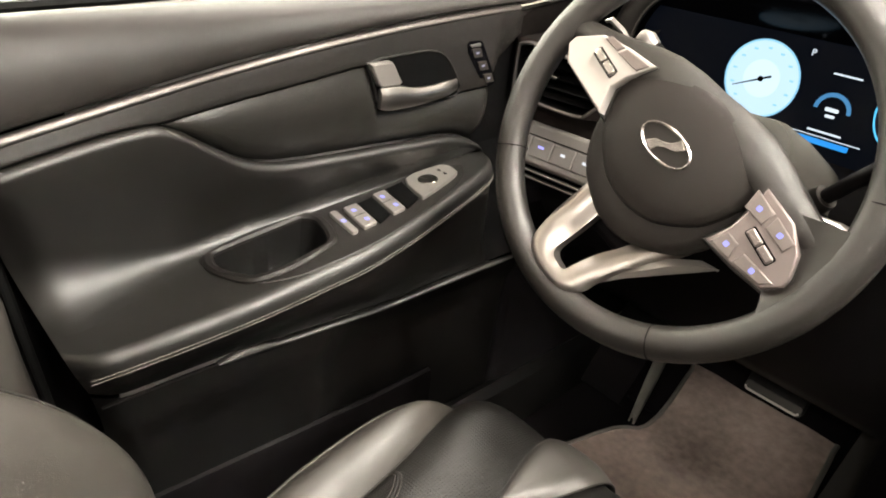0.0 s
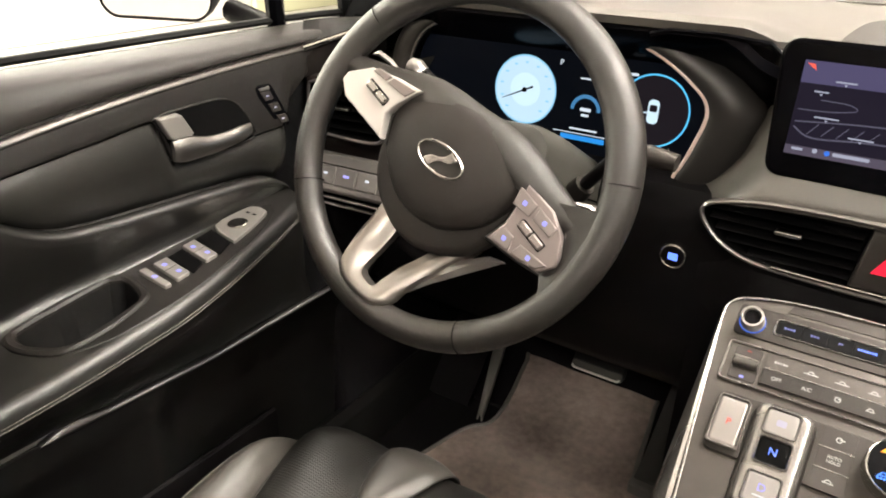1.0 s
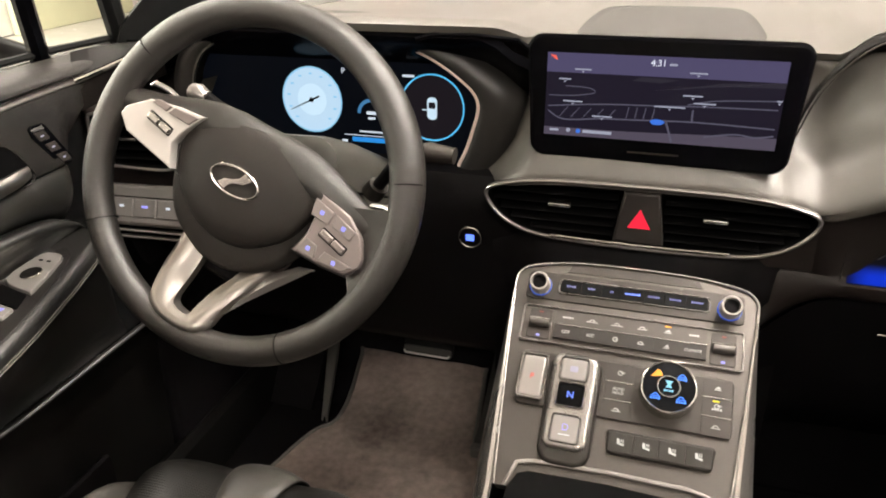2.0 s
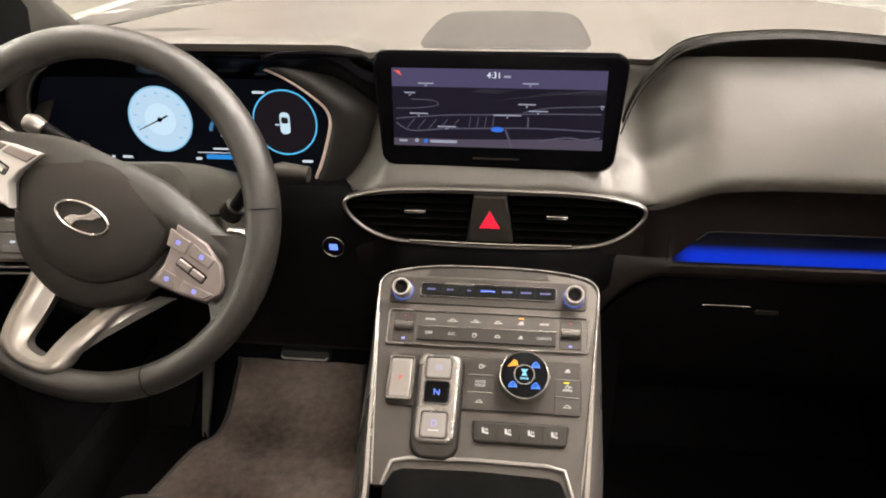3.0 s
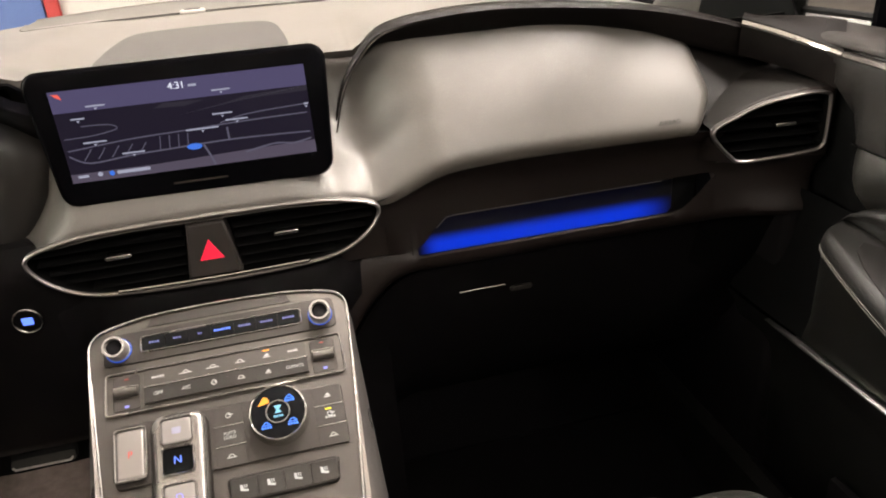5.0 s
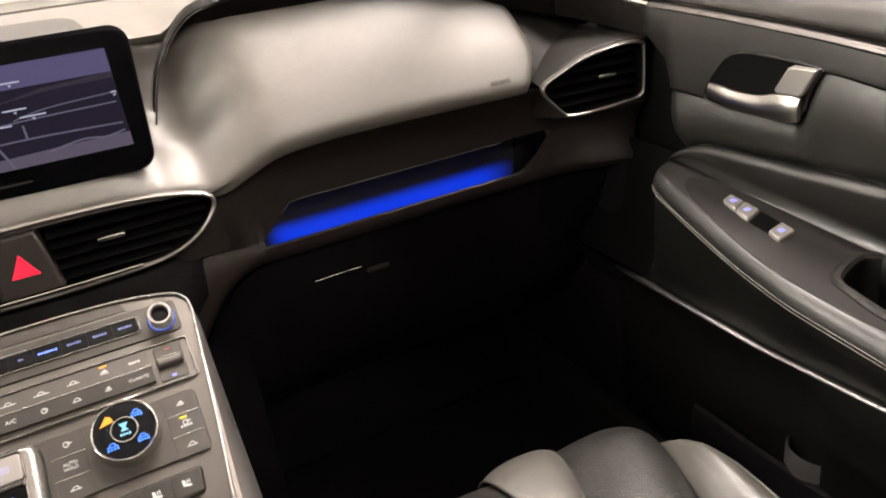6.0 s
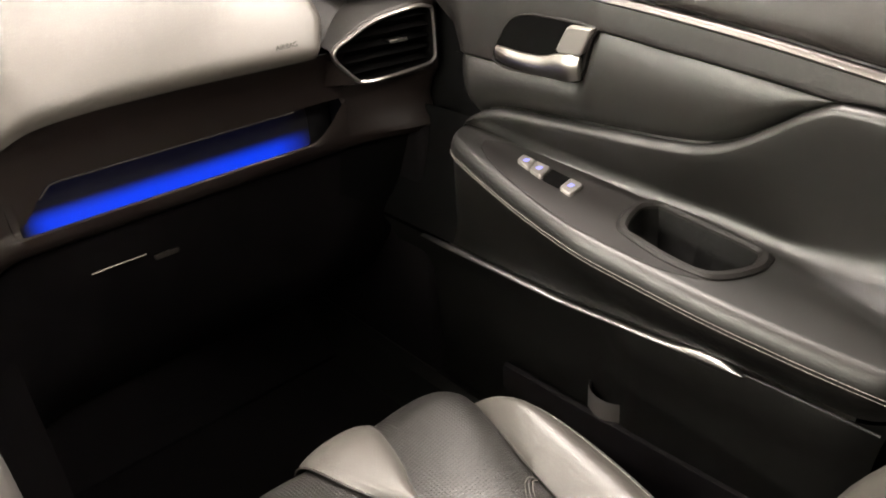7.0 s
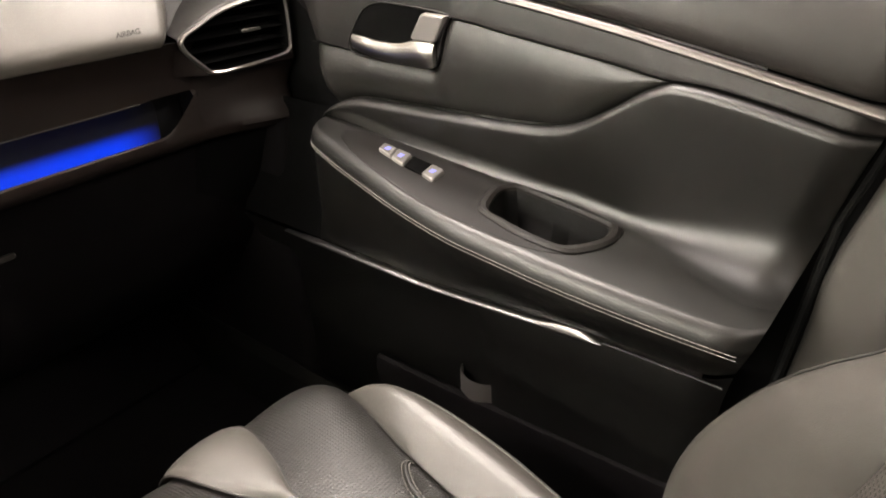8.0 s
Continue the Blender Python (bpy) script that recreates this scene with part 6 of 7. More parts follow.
M["climate"] = mat("pale key plastic", (0.066, 0.0600, 0.0550), 0.40, metal=0.6, spec=0.2)
M["button2b"] = mat("dark key row", (0.026, 0.0235, 0.0215), 0.42, metal=0.4, spec=0.2)
G["medialight"] = glow("media key light", (0.30, 0.32, 0.85), 0.55)
G["mode"] = glow("blue mode light", (0.05, 0.22, 0.95), 1.5)
G["keydim2"] = glow("white key print", (0.8, 0.78, 0.74), 0.3, 0.2)
G["hub"] = glow("pale blue light", (0.25, 0.62, 0.85), 1.0)
console()


def start_button():
    t = thing("start_button", "round engine start button with blue light and chrome ring", "button")
    m = facing(-0.206, -0.004, 0.898, 0, -4)
    part("ring", ring_plate(circle(0.0155, 32), circle(0.0130, 32), m, 0.004, 0.001, base=-0.004), M["chrome"], t)
    part("cap", lathe([(0.0128, -0.002), (0.0128, 0.002), (0.0115, 0.003)], m, 32), M["black"], t)
    part("start_mark", plate(rrect(0.011, 0.009, 0.001, 2), m, 0.0034, 0.0002, base=0.0025), G["blue"], t)


start_button()


M["sidekey"] = mat("pale grey key plastic", (0.15, 0.141, 0.132), 0.4, var=0.06)


def side_keys():
    t = thing("driver_key_panel", "grey key panel low beside the steering column", "key panel")
    m = facing(-0.635, -0.046, 0.910, 4, 22)
    part("panel", plate(rrect(0.19, 0.058, 0.010, 5), m, 0.006, 0.005, base=-0.02), M["sidekey"], t)
    part("groove", plate(rrect(0.165, 0.0014, 0.0004, 2, 0.0, 0.011), m, 0.0066, 0.0002, base=0.005), M["deep"], t)
    for i in range(4):
        x = -0.058 + 0.036 * i
        part("key", plate(rrect(0.034, 0.026, 0.002, 3, x, -0.004), m, 0.0072, 0.0012, base=0.003), M["sidekey"], t)
        part("key_light", plate(rrect(0.010 if i % 2 else 0.007, 0.0035, 0.001, 2, x, -0.002), m, 0.0076, 0.0001, base=0.006), G["violet" if i == 1 else "keywhite"], t)
    for k, y in enumerate((-0.036, -0.045)):
        part("lower_edge", plate(rrect(0.185 - 0.01 * k, 0.0028, 0.001, 2, 0, y), m, 0.002 - 0.004 * k, 0.001, base=-0.02), M["knob"], t, "thin satin edge")


side_keys()


# ---- steering wheel ----
def steering_wheel():
    t = thing("steering_wheel", "dark leather steering wheel turned a little, with silver spokes", "steering wheel")
    n = Vector((0.058, -0.910, 0.410)).normalized()
    r = Vector((0.998, 0.063, 0.0)).normalized()
    u = n.cross(r)
    base = Matrix(((r.x, u.x, n.x, 0), (r.y, u.y, n.y, 0), (r.z, u.z, n.z, 0), (0, 0, 0, 1)))
    c = Vector((-0.377, -0.216, 1.048)) - 0.013 * u
    m = Matrix.Translation(c) @ base @ Matrix.Rotation(radians(-23), 4, "Z")
    R = 0.1675

    def at(x, y, z):
        return m @ Vector((x, y, z))

    # rim, thicker at the grips, with a slight flat at the bottom
    path, rad = [], []
    for i in range(96):
        a = 2 * math.pi * i / 96
        path.append(at(R * math.cos(a), R * math.sin(a), 0))
        g = max(0.0, math.cos(a - radians(35))) ** 8 + max(0.0, math.cos(a - radians(145))) ** 8
        rad.append(0.0148 + 0.0011 * g)
    part("rim", tube(path, rad, True, 16, flat=1.1, up=None), M["wheel"], t, "dark leather rim")
    for deg in (26, 154, 220, 311):
        a = radians(deg)
        q = [at((R + 0.0156 * math.cos(b)) * math.cos(a), (R + 0.0156 * math.cos(b)) * math.sin(a), 0.0172 * math.sin(b)) for b in np.linspace(0, 2 * math.pi, 24, endpoint=False)]
        part("rim_seam", tube(q, 0.0006, True, 5), M["black"], t)
    # airbag cover: domed rounded shield
    def shield(half, k=4):
        ring = half + [(-x, y) for x, y in half[-2:0:-1]]
        return [(v.x, v.y) for v in through_points([(*p, 0) for p in ring], k, True)][::-1]

    o = shield([(0.0, 0.0555), (0.036, 0.0535), (0.066, 0.046), (0.080, 0.026), (0.078, 0.000), (0.065, -0.031), (0.037, -0.0545), (0.017, -0.062), (0.0, -0.064)])
    hub = part("airbag_cover", loft([[at(x * k, y * k, z) for x, y in o] for k, z in ((0.85, -0.030), (0.97, -0.012), (1.0, -0.004), (0.992, 0.0005), (0.965, 0.0045), (0.90, 0.0080), (0.76, 0.0115), (0.56, 0.0140), (0.34, 0.0152), (0.12, 0.0156))]), M["hub"], t, "dark soft airbag cover", 60)
    # the lip under the cover's crease
    o = shield([(0.0, 0.034), (0.045, 0.034), (0.074, 0.020), (0.083, -0.006), (0.080, -0.036), (0.060, -0.068), (0.026, -0.088), (0.0, -0.0925)])
    part("cover_lip", loft([[at(x * k, y * k, z) for x, y in o] for k, z in ((0.80, -0.058), (0.94, -0.042), (1.0, -0.024), (0.995, -0.013), (0.96, -0.007), (0.90, -0.0035), (0.78, -0.002), (0.5, -0.002))]), M["hub"], hub, "lower lip of the cover", 60)
    part("cover_mark", plate(rrect(0.018, 0.0040, 0.001, 2, -0.012, -0.040), m, 0.0100, 0.0003, base=0.004), M["deep"], hub)
    # plain oval badge with a slanting bar
    oval = [(0.0285 * math.cos(a), 0.0148 * math.sin(a)) for a in np.linspace(0, 2 * math.pi, 40, endpoint=False)]
    mb = m @ Matrix.Translation((-0.002, -0.001, 0.0145))
    badge = part("badge", ring_plate(oval, [(x * 0.89, y * 0.83) for x, y in oval], mb, 0.0030, 0.0012, base=-0.003), M["badge"], hub, "bright oval badge")
    bar = [(-0.0165, -0.0075), (-0.0115, -0.0100), (-0.0070, -0.0118), (-0.0035, -0.0050), (0.0025, -0.0015), (0.0110, 0.0010), (0.0160, 0.0060), (0.0175, 0.0080), (0.0125, 0.0100), (0.0075, 0.0118), (0.0040, 0.0050), (-0.0020, 0.0015), (-0.0105, -0.0010)]
    part("badge_bar", plate(bar, mb, 0.0026, 0.0008, base=-0.001), M["badge"], hub)
    part("badge_ground", plate([(x * 0.89, y * 0.83) for x, y in oval], mb, 0.0008, 0.0003, base=-0.003), M["hub"], hub)
    # side spokes: a leather bar over a silver key pad
    PADS = {1: [(0.084, 0.029), (0.1175, 0.023), (0.137, 0.009), (0.146, -0.008), (0.147, -0.016), (0.137, -0.029), (0.110, -0.032), (0.079, -0.032), (0.086, -0.012), (0.086, 0.006)], -1: [(-0.145, 0.004), (-0.143, 0.013), (-0.120, 0.031), (-0.090, 0.037), (-0.058, 0.040), (-0.074, 0.016), (-0.080, 0.002), (-0.071, -0.021), (-0.132, -0.009)]}
    def wide(x):
        return 1 - ease(0.10, 0.15, x)

    for s in (-1, 1):
        rings = []
        for x, y, z, a, b in ((-0.004, 0.050, 0.006, 0.0105, 0.013), (0.030, 0.051, 0.007, 0.0105, 0.014), (0.056, 0.049, 0.008, 0.0105, 0.014), (0.078, 0.044, 0.008, 0.0100, 0.013), (0.100, 0.0375, 0.006, 0.0090, 0.012), (0.123, 0.030, 0.003, 0.0090, 0.0115), (0.146, 0.022, -0.001, 0.0115, 0.011), (0.166, 0.018, -0.002, 0.019, 0.011)):
            rings.append([at(s * x, y - 0.008 * wide(x) + (a + 0.008 * wide(x)) * math.cos(t_), z - 0.0035 * wide(x) + (b - 0.003 * wide(x)) * math.sin(t_) - 0.004 * (1 + math.cos(t_)) * wide(x)) for t_ in np.linspace(0, 2 * math.pi, 14, endpoint=False)])
        sp = part("side_spoke", loft(rings), M["wheel"], t, "smooth dark spoke bar")
        o = PADS[s] if area2(PADS[s]) > 0 else PADS[s][::-1]
        o = inset(o, -0.004)
        part("spoke_back", loft([[at(x, y, z) for x, y in oo] for oo, z in ((inset(o, 0.008), -0.020), (inset(o, 0.002), -0.014), (o, -0.004), (o, 0.002), (inset(o, 0.002), 0.005))]), M["wheel"], sp)
        mp = m @ Matrix.Translation((0, 0, 0.008 if s < 0 else 0.004))
        pad = PADS[s]
        o = pad if area2(pad) > 0 else pad[::-1]
        pd = part("key_pad", plate(o, mp, 0.0085, 0.0015, base=-0.004), M["silverpad" if s < 0 else "pinkpad"], sp, "silver steering wheel key pad")
        if s < 0:
            keys = ([(-0.117, 0.0290), (-0.098, 0.0275), (-0.094, 0.0345), (-0.112, 0.0345)], [(-0.096, 0.0270), (-0.070, 0.0260), (-0.063, 0.0365), (-0.091, 0.0350)])
            bar = (-0.1000, 0.0140, -12)
        else:
            keys = ([(0.082, 0.0070), (0.102, 0.0055), (0.103, 0.0190), (0.080, 0.0235)], [(0.106, 0.0060), (0.128, 0.0020), (0.130, 0.0125), (0.106, 0.0185)], [(0.083, -0.0300), (0.104, -0.0300), (0.101, -0.0165), (0.088, -0.0145)], [(0.107, -0.0300), (0.134, -0.0275), (0.141, -0.0190), (0.110, -0.0180)])
            bar = (0.1130, -0.0060, -14)
        for q in keys:
            part("wheel_key", plate(q, mp, 0.0100, 0.0010, base=0.004), M["pink"], sp)
            if s > 0:
                cx, cy = sum(v[0] for v in q) / 4, sum(v[1] for v in q) / 4
                part("wheel_key_light", plate(rrect(0.0045, 0.0045, 0.001, 2, cx, cy), mp, 0.0103, 0.0001, base=0.0095), G["violet"], sp)
        mt = mp @ Matrix.Translation((bar[0], bar[1], 0)) @ Matrix.Rotation(radians(bar[2]), 4, "Z")
        part("toggle_frame", plate(rrect(0.032, 0.0100, 0.002, 3), mt, 0.0092, 0.0006, base=0.004), M["black"], sp)
        for dx in (-0.0077, 0.0077):
            part("toggle", plate(rrect(0.0145, 0.0072, 0.0015, 3, dx, 0), mt, 0.0118, 0.0015, base=0.004), M["pink" if s > 0 else "chrome"], sp)
        # leather that fills the corner between the key pad and the rim
        if s > 0:
            rows = []
            for (a, b), ang in zip(((0.112, 0.030), (0.128, 0.022), (0.140, 0.008), (0.147, -0.008), (0.147, -0.018), (0.138, -0.031), (0.143, -0.036), (0.149, -0.046), (0.152, -0.058)), (17, 12, 5, -3, -11, -16, -19, -22, -24)):
                c2, d2 = 0.161 * math.cos(radians(ang)), 0.161 * math.sin(radians(ang))
                rows.append([at(a - 0.002, b, -0.006), at(a, b, 0.006), at(a * 0.7 + c2 * 0.3, b * 0.7 + d2 * 0.3, 0.0095), at(a * 0.35 + c2 * 0.65, b * 0.35 + d2 * 0.65, 0.0105), at(c2, d2, 0.013), at(c2 + 0.003, d2, 0.008)])
            part("spoke_web", grid(rows), M["wheel"], sp)
        part("shift_paddle", tube([at(s * 0.118, 0.036, -0.034), at(s * 0.134, 0.042, -0.026), at(s * 0.147, 0.043, -0.018), at(s * 0.151, 0.039, -0.018)], [0.005, 0.006, 0.006, 0.003], seg=8, flat=0.5), M["silver"], t, "satin chrome shift paddle")
    # lower spoke: a silver V that dips back towards the hub, round an open window
    outer = [(-0.050, -0.056, -0.022), (-0.050, -0.095, -0.015), (-0.047, -0.124, -0.002), (-0.038, -0.149, 0.010), (-0.016, -0.160, 0.013), (0.018, -0.159, 0.013), (0.032, -0.148, 0.010), (0.034, -0.133, 0.002), (0.040, -0.112, -0.012), (0.051, -0.092, -0.020), (0.066, -0.058, -0.026)]
    inner = [(-0.018, -0.062, -0.026), (-0.018, -0.095, -0.020), (-0.018, -0.118, -0.012), (-0.015, -0.136, 0.003), (-0.010, -0.142, 0.008), (0.0, -0.1445, 0.009), (0.008, -0.144, 0.008), (0.009, -0.135, 0.001), (0.012, -0.117, -0.014), (0.022, -0.096, -0.022), (0.036, -0.062, -0.028)]
    po, pi = through_points(outer, 4), through_points(inner, 4)
    rows = [[m @ (a + Vector((0, 0, -0.014))), m @ (a + Vector((0, 0, -0.003))), m @ (a.lerp(b, 0.08) + Vector((0, 0, 0.0015))), m @ (a.lerp(b, 0.25) + Vector((0, 0, 0.0045))), m @ (a.lerp(b, 0.45) + Vector((0, 0, 0.0055))), m @ (a.lerp(b, 0.7) + Vector((0, 0, 0.0040))), m @ (a.lerp(b, 0.9) + Vector((0, 0, 0.0005))), m @ b, m @ (b + Vector((0, 0, -0.012)))] for a, b in zip(po, pi)]
    lsp = part("lower_spoke", grid(rows), M["spoke"], t, "satin silver double lower spoke")
    rows = [[at(a, b, -0.019), at((a + c2) / 2, (b + d2) / 2, -0.017), at(c2, d2, -0.020), at(c2, d2, -0.026)] for a, b, c2, d2 in ((0.030, -0.137, 0.029, -0.135), (0.046, -0.113, 0.040, -0.106), (0.072, -0.080, 0.060, -0.072), (0.088, -0.060, 0.080, -0.053), (0.097, -0.0485, 0.0962, -0.048))]
    part("spoke_blade", grid(rows, 0.0015), M["silver"], lsp, "satin blade beside the spoke")
    part("spoke_window", plate(rrect(0.075, 0.05, 0.012, 4, -0.004, -0.086), m, -0.036, 0.006, base=-0.055), M["black"], t)
    # column shroud and stalks are things of their own
    col = thing("steering_column", "dark plastic steering column shroud with two stalks", "steering column")
    mc = Matrix.Translation(c) @ base
    sh = rrect(0.155, 0.105, 0.03, 6, 0.0, 0.005)
    part("shroud", loft([[mc @ Vector((x * k, y * k + dy, z)) for x, y in sh] for k, z, dy in ((0.75, -0.050, 0.0), (0.95, -0.056, 0.0), (1.0, -0.075, 0.0), (1.02, -0.14, 0.0), (1.1, -0.24, -0.01))]), M["shroud"], col, "grey plastic shroud")
    seam = [mc @ Vector((x, 0.0, -0.052 - 0.19 * k)) for k, x in ((0.0, 0.074), (0.1, 0.0765), (0.45, 0.079), (1.0, 0.085))]
    part("shroud_seam", tube(seam, 0.0014, seg=6), M["deep"], col)
    part("shroud_slot", plate(rrect(0.030, 0.010, 0.003, 3, 0.045, 0.020), mc @ Matrix.Translation((0, 0, -0.0505)), 0.0012, 0.0004, base=-0.003), M["deep"], col, "dark slot in the shroud")
    for s, pts, mt_ in ((1, [(-0.290, -0.110, 0.990), (-0.262, -0.118, 1.024), (-0.245, -0.120, 1.042), (-0.218, -0.120, 1.047), (-0.190, -0.120, 1.045)], "button"), (-1, [(-0.445, -0.115, 1.060), (-0.463, -0.118, 1.078), (-0.478, -0.120, 1.089), (-0.488, -0.120, 1.094), (-0.496, -0.120, 1.097)], "silver")):
        st = part("stalk", tube(pts[:3], [0.007, 0.007, 0.008], seg=12), M["black"], col, "black stalk")
        part("stalk_end", tube(pts[2:], [0.0095, 0.0128, 0.0100], seg=14, flat=0.85), M[mt_], col, "grey ribbed stalk end")
        part("stalk_collar", tube([pts[0], tuple(Vector(pts[0]).lerp(Vector(pts[1]), 0.35))], [0.0130, 0.0115], seg=14), M["button2"], col, "dark collar at the stalk's root")
        for k in range(4 if s > 0 else 0):
            x = -0.240 + 0.0045 * k
            part("stalk_rib", tube([(x, -0.120 + 0.0122 * math.cos(b), 1.0435 + 0.0112 * math.sin(b)) for b in np.linspace(0, 2 * math.pi, 16, endpoint=False)], 0.0011, True, 5), M["button2"], col)


M["badge"] = mat("bright badge chrome", (0.66, 0.62, 0.60), 0.22, metal=1.0, var=0.04)
M["silverpad"] = mat("pale silver pad", (0.6, 0.57, 0.54), 0.32, metal=0.3, var=0.05)
M["pinkpad"] = mat("pale pad plastic", (0.25, 0.212, 0.205), 0.3, metal=0.4, var=0.05)
M["shroud"] = mat("column plastic", (0.040, 0.0382, 0.0328), 0.5, bump=0.3, bscale=900, spec=0.3)
steering_wheel()


# ---- seats ----
def seat(s):
    t = thing("front_seat", "grey leather front seat with perforated cushion and stitched bolsters", "seat", "front seats")
    c = 0.378
    half = spline([(-0.74, 0.150), (-0.573, 0.158), (-0.504, 0.174), (-0.431, 0.182), (-0.363, 0.173), (-0.335, 0.160), (-0.31, 0.143)])
    crease = spline([(-0.72, 0.076), (-0.60, 0.082), (-0.51, 0.093), (-0.41, 0.112), (-0.345, 0.128), (-0.315, 0.132), (-0.24, 0.130)])

    def hgt(y):
        return 0.700 + 0.008 * math.exp(-(((y + 0.36) / 0.08) ** 2)) - 0.10 * max(0, -y - 0.48) ** 1.3

    def X(rel):
        return s * (c + rel)

    yf = -0.268
    tongue = spline([(-0.43, 0.002), (-0.40, 0.003), (-0.378, 0.010), (-0.351, 0.023), (-0.308, 0.036), (-0.27, 0.041), (-0.25, 0.043)])
    # centre insert, perforated, rolling over the front edge
    rows = []
    ys = list(np.linspace(-0.74, -0.31, 30)) + [yf - 0.042 + 0.042 * math.sin(a) for a in np.linspace(0.1, 1.57, 9)]
    for i, y in enumerate(ys):
        k = crease(y)
        drop = 0.042 * (1 - math.cos(max(0, i - 29) / 9 * 1.45)) if i > 29 else 0
        bow = 0.022 * max(0.0, (y + 0.40) / 0.13)
        tg = tongue(y) if y > -0.43 else 0.0
        row = []
        for rel in np.linspace(-k, k, 45):
            # each half is a pillow between the tongue's crease and the bolster's, with its crown further out at the front
            f = max(0.0, min(1.0, (abs(rel) - tg) / (k - tg)))
            puff = 0.0065 * math.sin(math.pi * f ** (1.0 + 0.5 * ease(-0.42, -0.30, y))) ** 0.7
            row.append((X(rel), y + bow * (1 - (rel / k) ** 2), hgt(y) - 0.007 + puff + 0.010 * f * ease(-0.40, -0.29, y) - 0.006 * f**8 - drop))
        rows.append(row)
    edge_row = rows[-1]
    for dz, dy in ((0.03, 0.004), (0.08, 0.002), (0.16, -0.02)):
        rows.append([(x, y + dy, z - dz) for x, y, z in edge_row])
    part("cushion_insert", grid(rows), M["perf"], t, "perforated grey leather insert")
    # smooth tongue at the front
    rows = []
    for i, y in enumerate([q for q in ys if q > -0.43]):
        j = ys.index(y)
        drop = 0.042 * (1 - math.cos(max(0, j - 29) / 9 * 1.45)) if j > 29 else 0
        k = tongue(y)
        bow = 0.022 * max(0.0, (y + 0.40) / 0.13)
        rows.append([(X(rel), y + 0.003 + bow * (1 - (rel / 0.13) ** 2), hgt(y) + 0.002 - drop + 0.006 * (1 - (rel / k) ** 2) - 0.004 * (abs(rel) / k) ** 6) for rel in np.linspace(-k, k, 13)])
    last = rows[-1]
    for dz in (0.03, 0.08, 0.15):
        rows.append([(x, y + 0.004, z - dz) for x, y, z in last])
    tg_ob = part("cushion_tongue", grid(rows), M["leather"], t, "smooth grey leather front panel")
    for side in (0, -1):
        part("seam", tube([Vector(r[side]) + Vector((0, 0, -0.0002)) for r in rows[:-3]], 0.0011, seg=6), M["pipe"], tg_ob)
    # bolsters, puffed, with a seam ridge
    for e in (-1, 1):
        rows = []
        for y in list(np.linspace(-0.74, -0.345, 34)) + [-0.335, -0.325, -0.318, -0.312]:
            k0, k1 = crease(y), half(y)
            k1 = max(k1, k0 + 0.004)
            front = max(0.0, (y + 0.385) / 0.073)
            h = hgt(y) + 0.012 * (1 - front**2) - 0.016 * front**3
            row = []
            for f in np.linspace(0, 1, 12):
                rel = k0 + (k1 - k0) * f
                row.append((X(e * rel), y, h - 0.016 * (1 - f) ** 3 - 0.004 + 0.012 * math.sin(math.pi * min(1, f * 1.1)) * (1 - front * 0.5) - 0.030 * f**4))
            row.insert(0, (X(e * k0), y, hgt(y) - 0.032))
            row += [(X(e * (k1 + 0.004)), y, h - 0.06), (X(e * (k1 - 0.002)), y, h - 0.12), (X(e * (k1 - 0.02)), y, h - 0.20)]
            rows.append(row)
        b = part("cushion_bolster", grid(rows), M["leather"], t, "smooth grey leather bolster")
        part("piping", tube([Vector(r[10]) + Vector((0, 0, 0.001)) for r in rows[6:]], 0.0014, seg=6), M["pipe"], b)
        part("seam", tube([Vector(r[1]) + Vector((0, 0, -0.001)) for r in rows], 0.0009, seg=6), M["pipe"], b)
        bm = bmesh.new()
        for f in (0.45, 0.85):
            line = [Vector(r[9]).lerp(Vector(r[10]), f) + Vector((0, 0, 0.0006)) for r in rows[4:]]
            for a, b2 in zip(line, line[1:]):
                for q in (0.05, 0.55):
                    tube([a.lerp(b2, q), a.lerp(b2, q + 0.32)], 0.0007, seg=4, bm=bm)
        tagged(part("stitching", bm, M["thread"], b), kind="stuff")
        # a stitched seam that arcs across the insert beside the bolster
        line = through_points([(X(e * rel), y, hgt(y) + up) for rel, y, up in ((0.105, -0.430, -0.0105), (0.094, -0.432, -0.003), (0.081, -0.444, 0.001), (0.071, -0.462, 0.002), (0.062, -0.50, 0.002), (0.058, -0.56, 0.002), (0.056, -0.64, 0.002), (0.056, -0.72, 0.002))], 6)
        part("seam", tube(line, 0.0016, seg=6), M["pipe"], b)
        bm = bmesh.new()
        for p, q in zip(line, line[1:]):
            for off in (-0.0035, 0.0035):
                d = (q - p).normalized()
                n_ = Vector((-d.y, d.x, 0)) * off + Vector((0, 0, 0.0008))
                tube([p.lerp(q, 0.1) + n_, p.lerp(q, 0.75) + n_], 0.0006, seg=4, bm=bm)
        tagged(part("stitching", bm, M["stitch"], b), kind="stuff")
    # base under the cushion
    part("seat_base", box(min(X(-0.17), X(0.17)), max(X(-0.17), X(0.17)), -0.72, -0.31, 0.40, 0.62, 0.02), M["black"], t)
    # backrest: reclined insert and bolsters
    lead = spline([(0.60, -0.628), (0.667, -0.630), (0.74, -0.636), (0.80, -0.657), (0.865, -0.702), (0.906, -0.748), (0.97, -0.80), (1.06, -0.845), (1.20, -0.90), (1.24, -0.93)])
    rows = [[(X(rel), -0.745 - 0.30 * (z - 0.60) ** 1.1 + 0.02 * (rel / 0.14) ** 2, z) for rel in np.linspace(-0.145, 0.145, 15)] for z in np.linspace(0.60, 1.24, 30)]
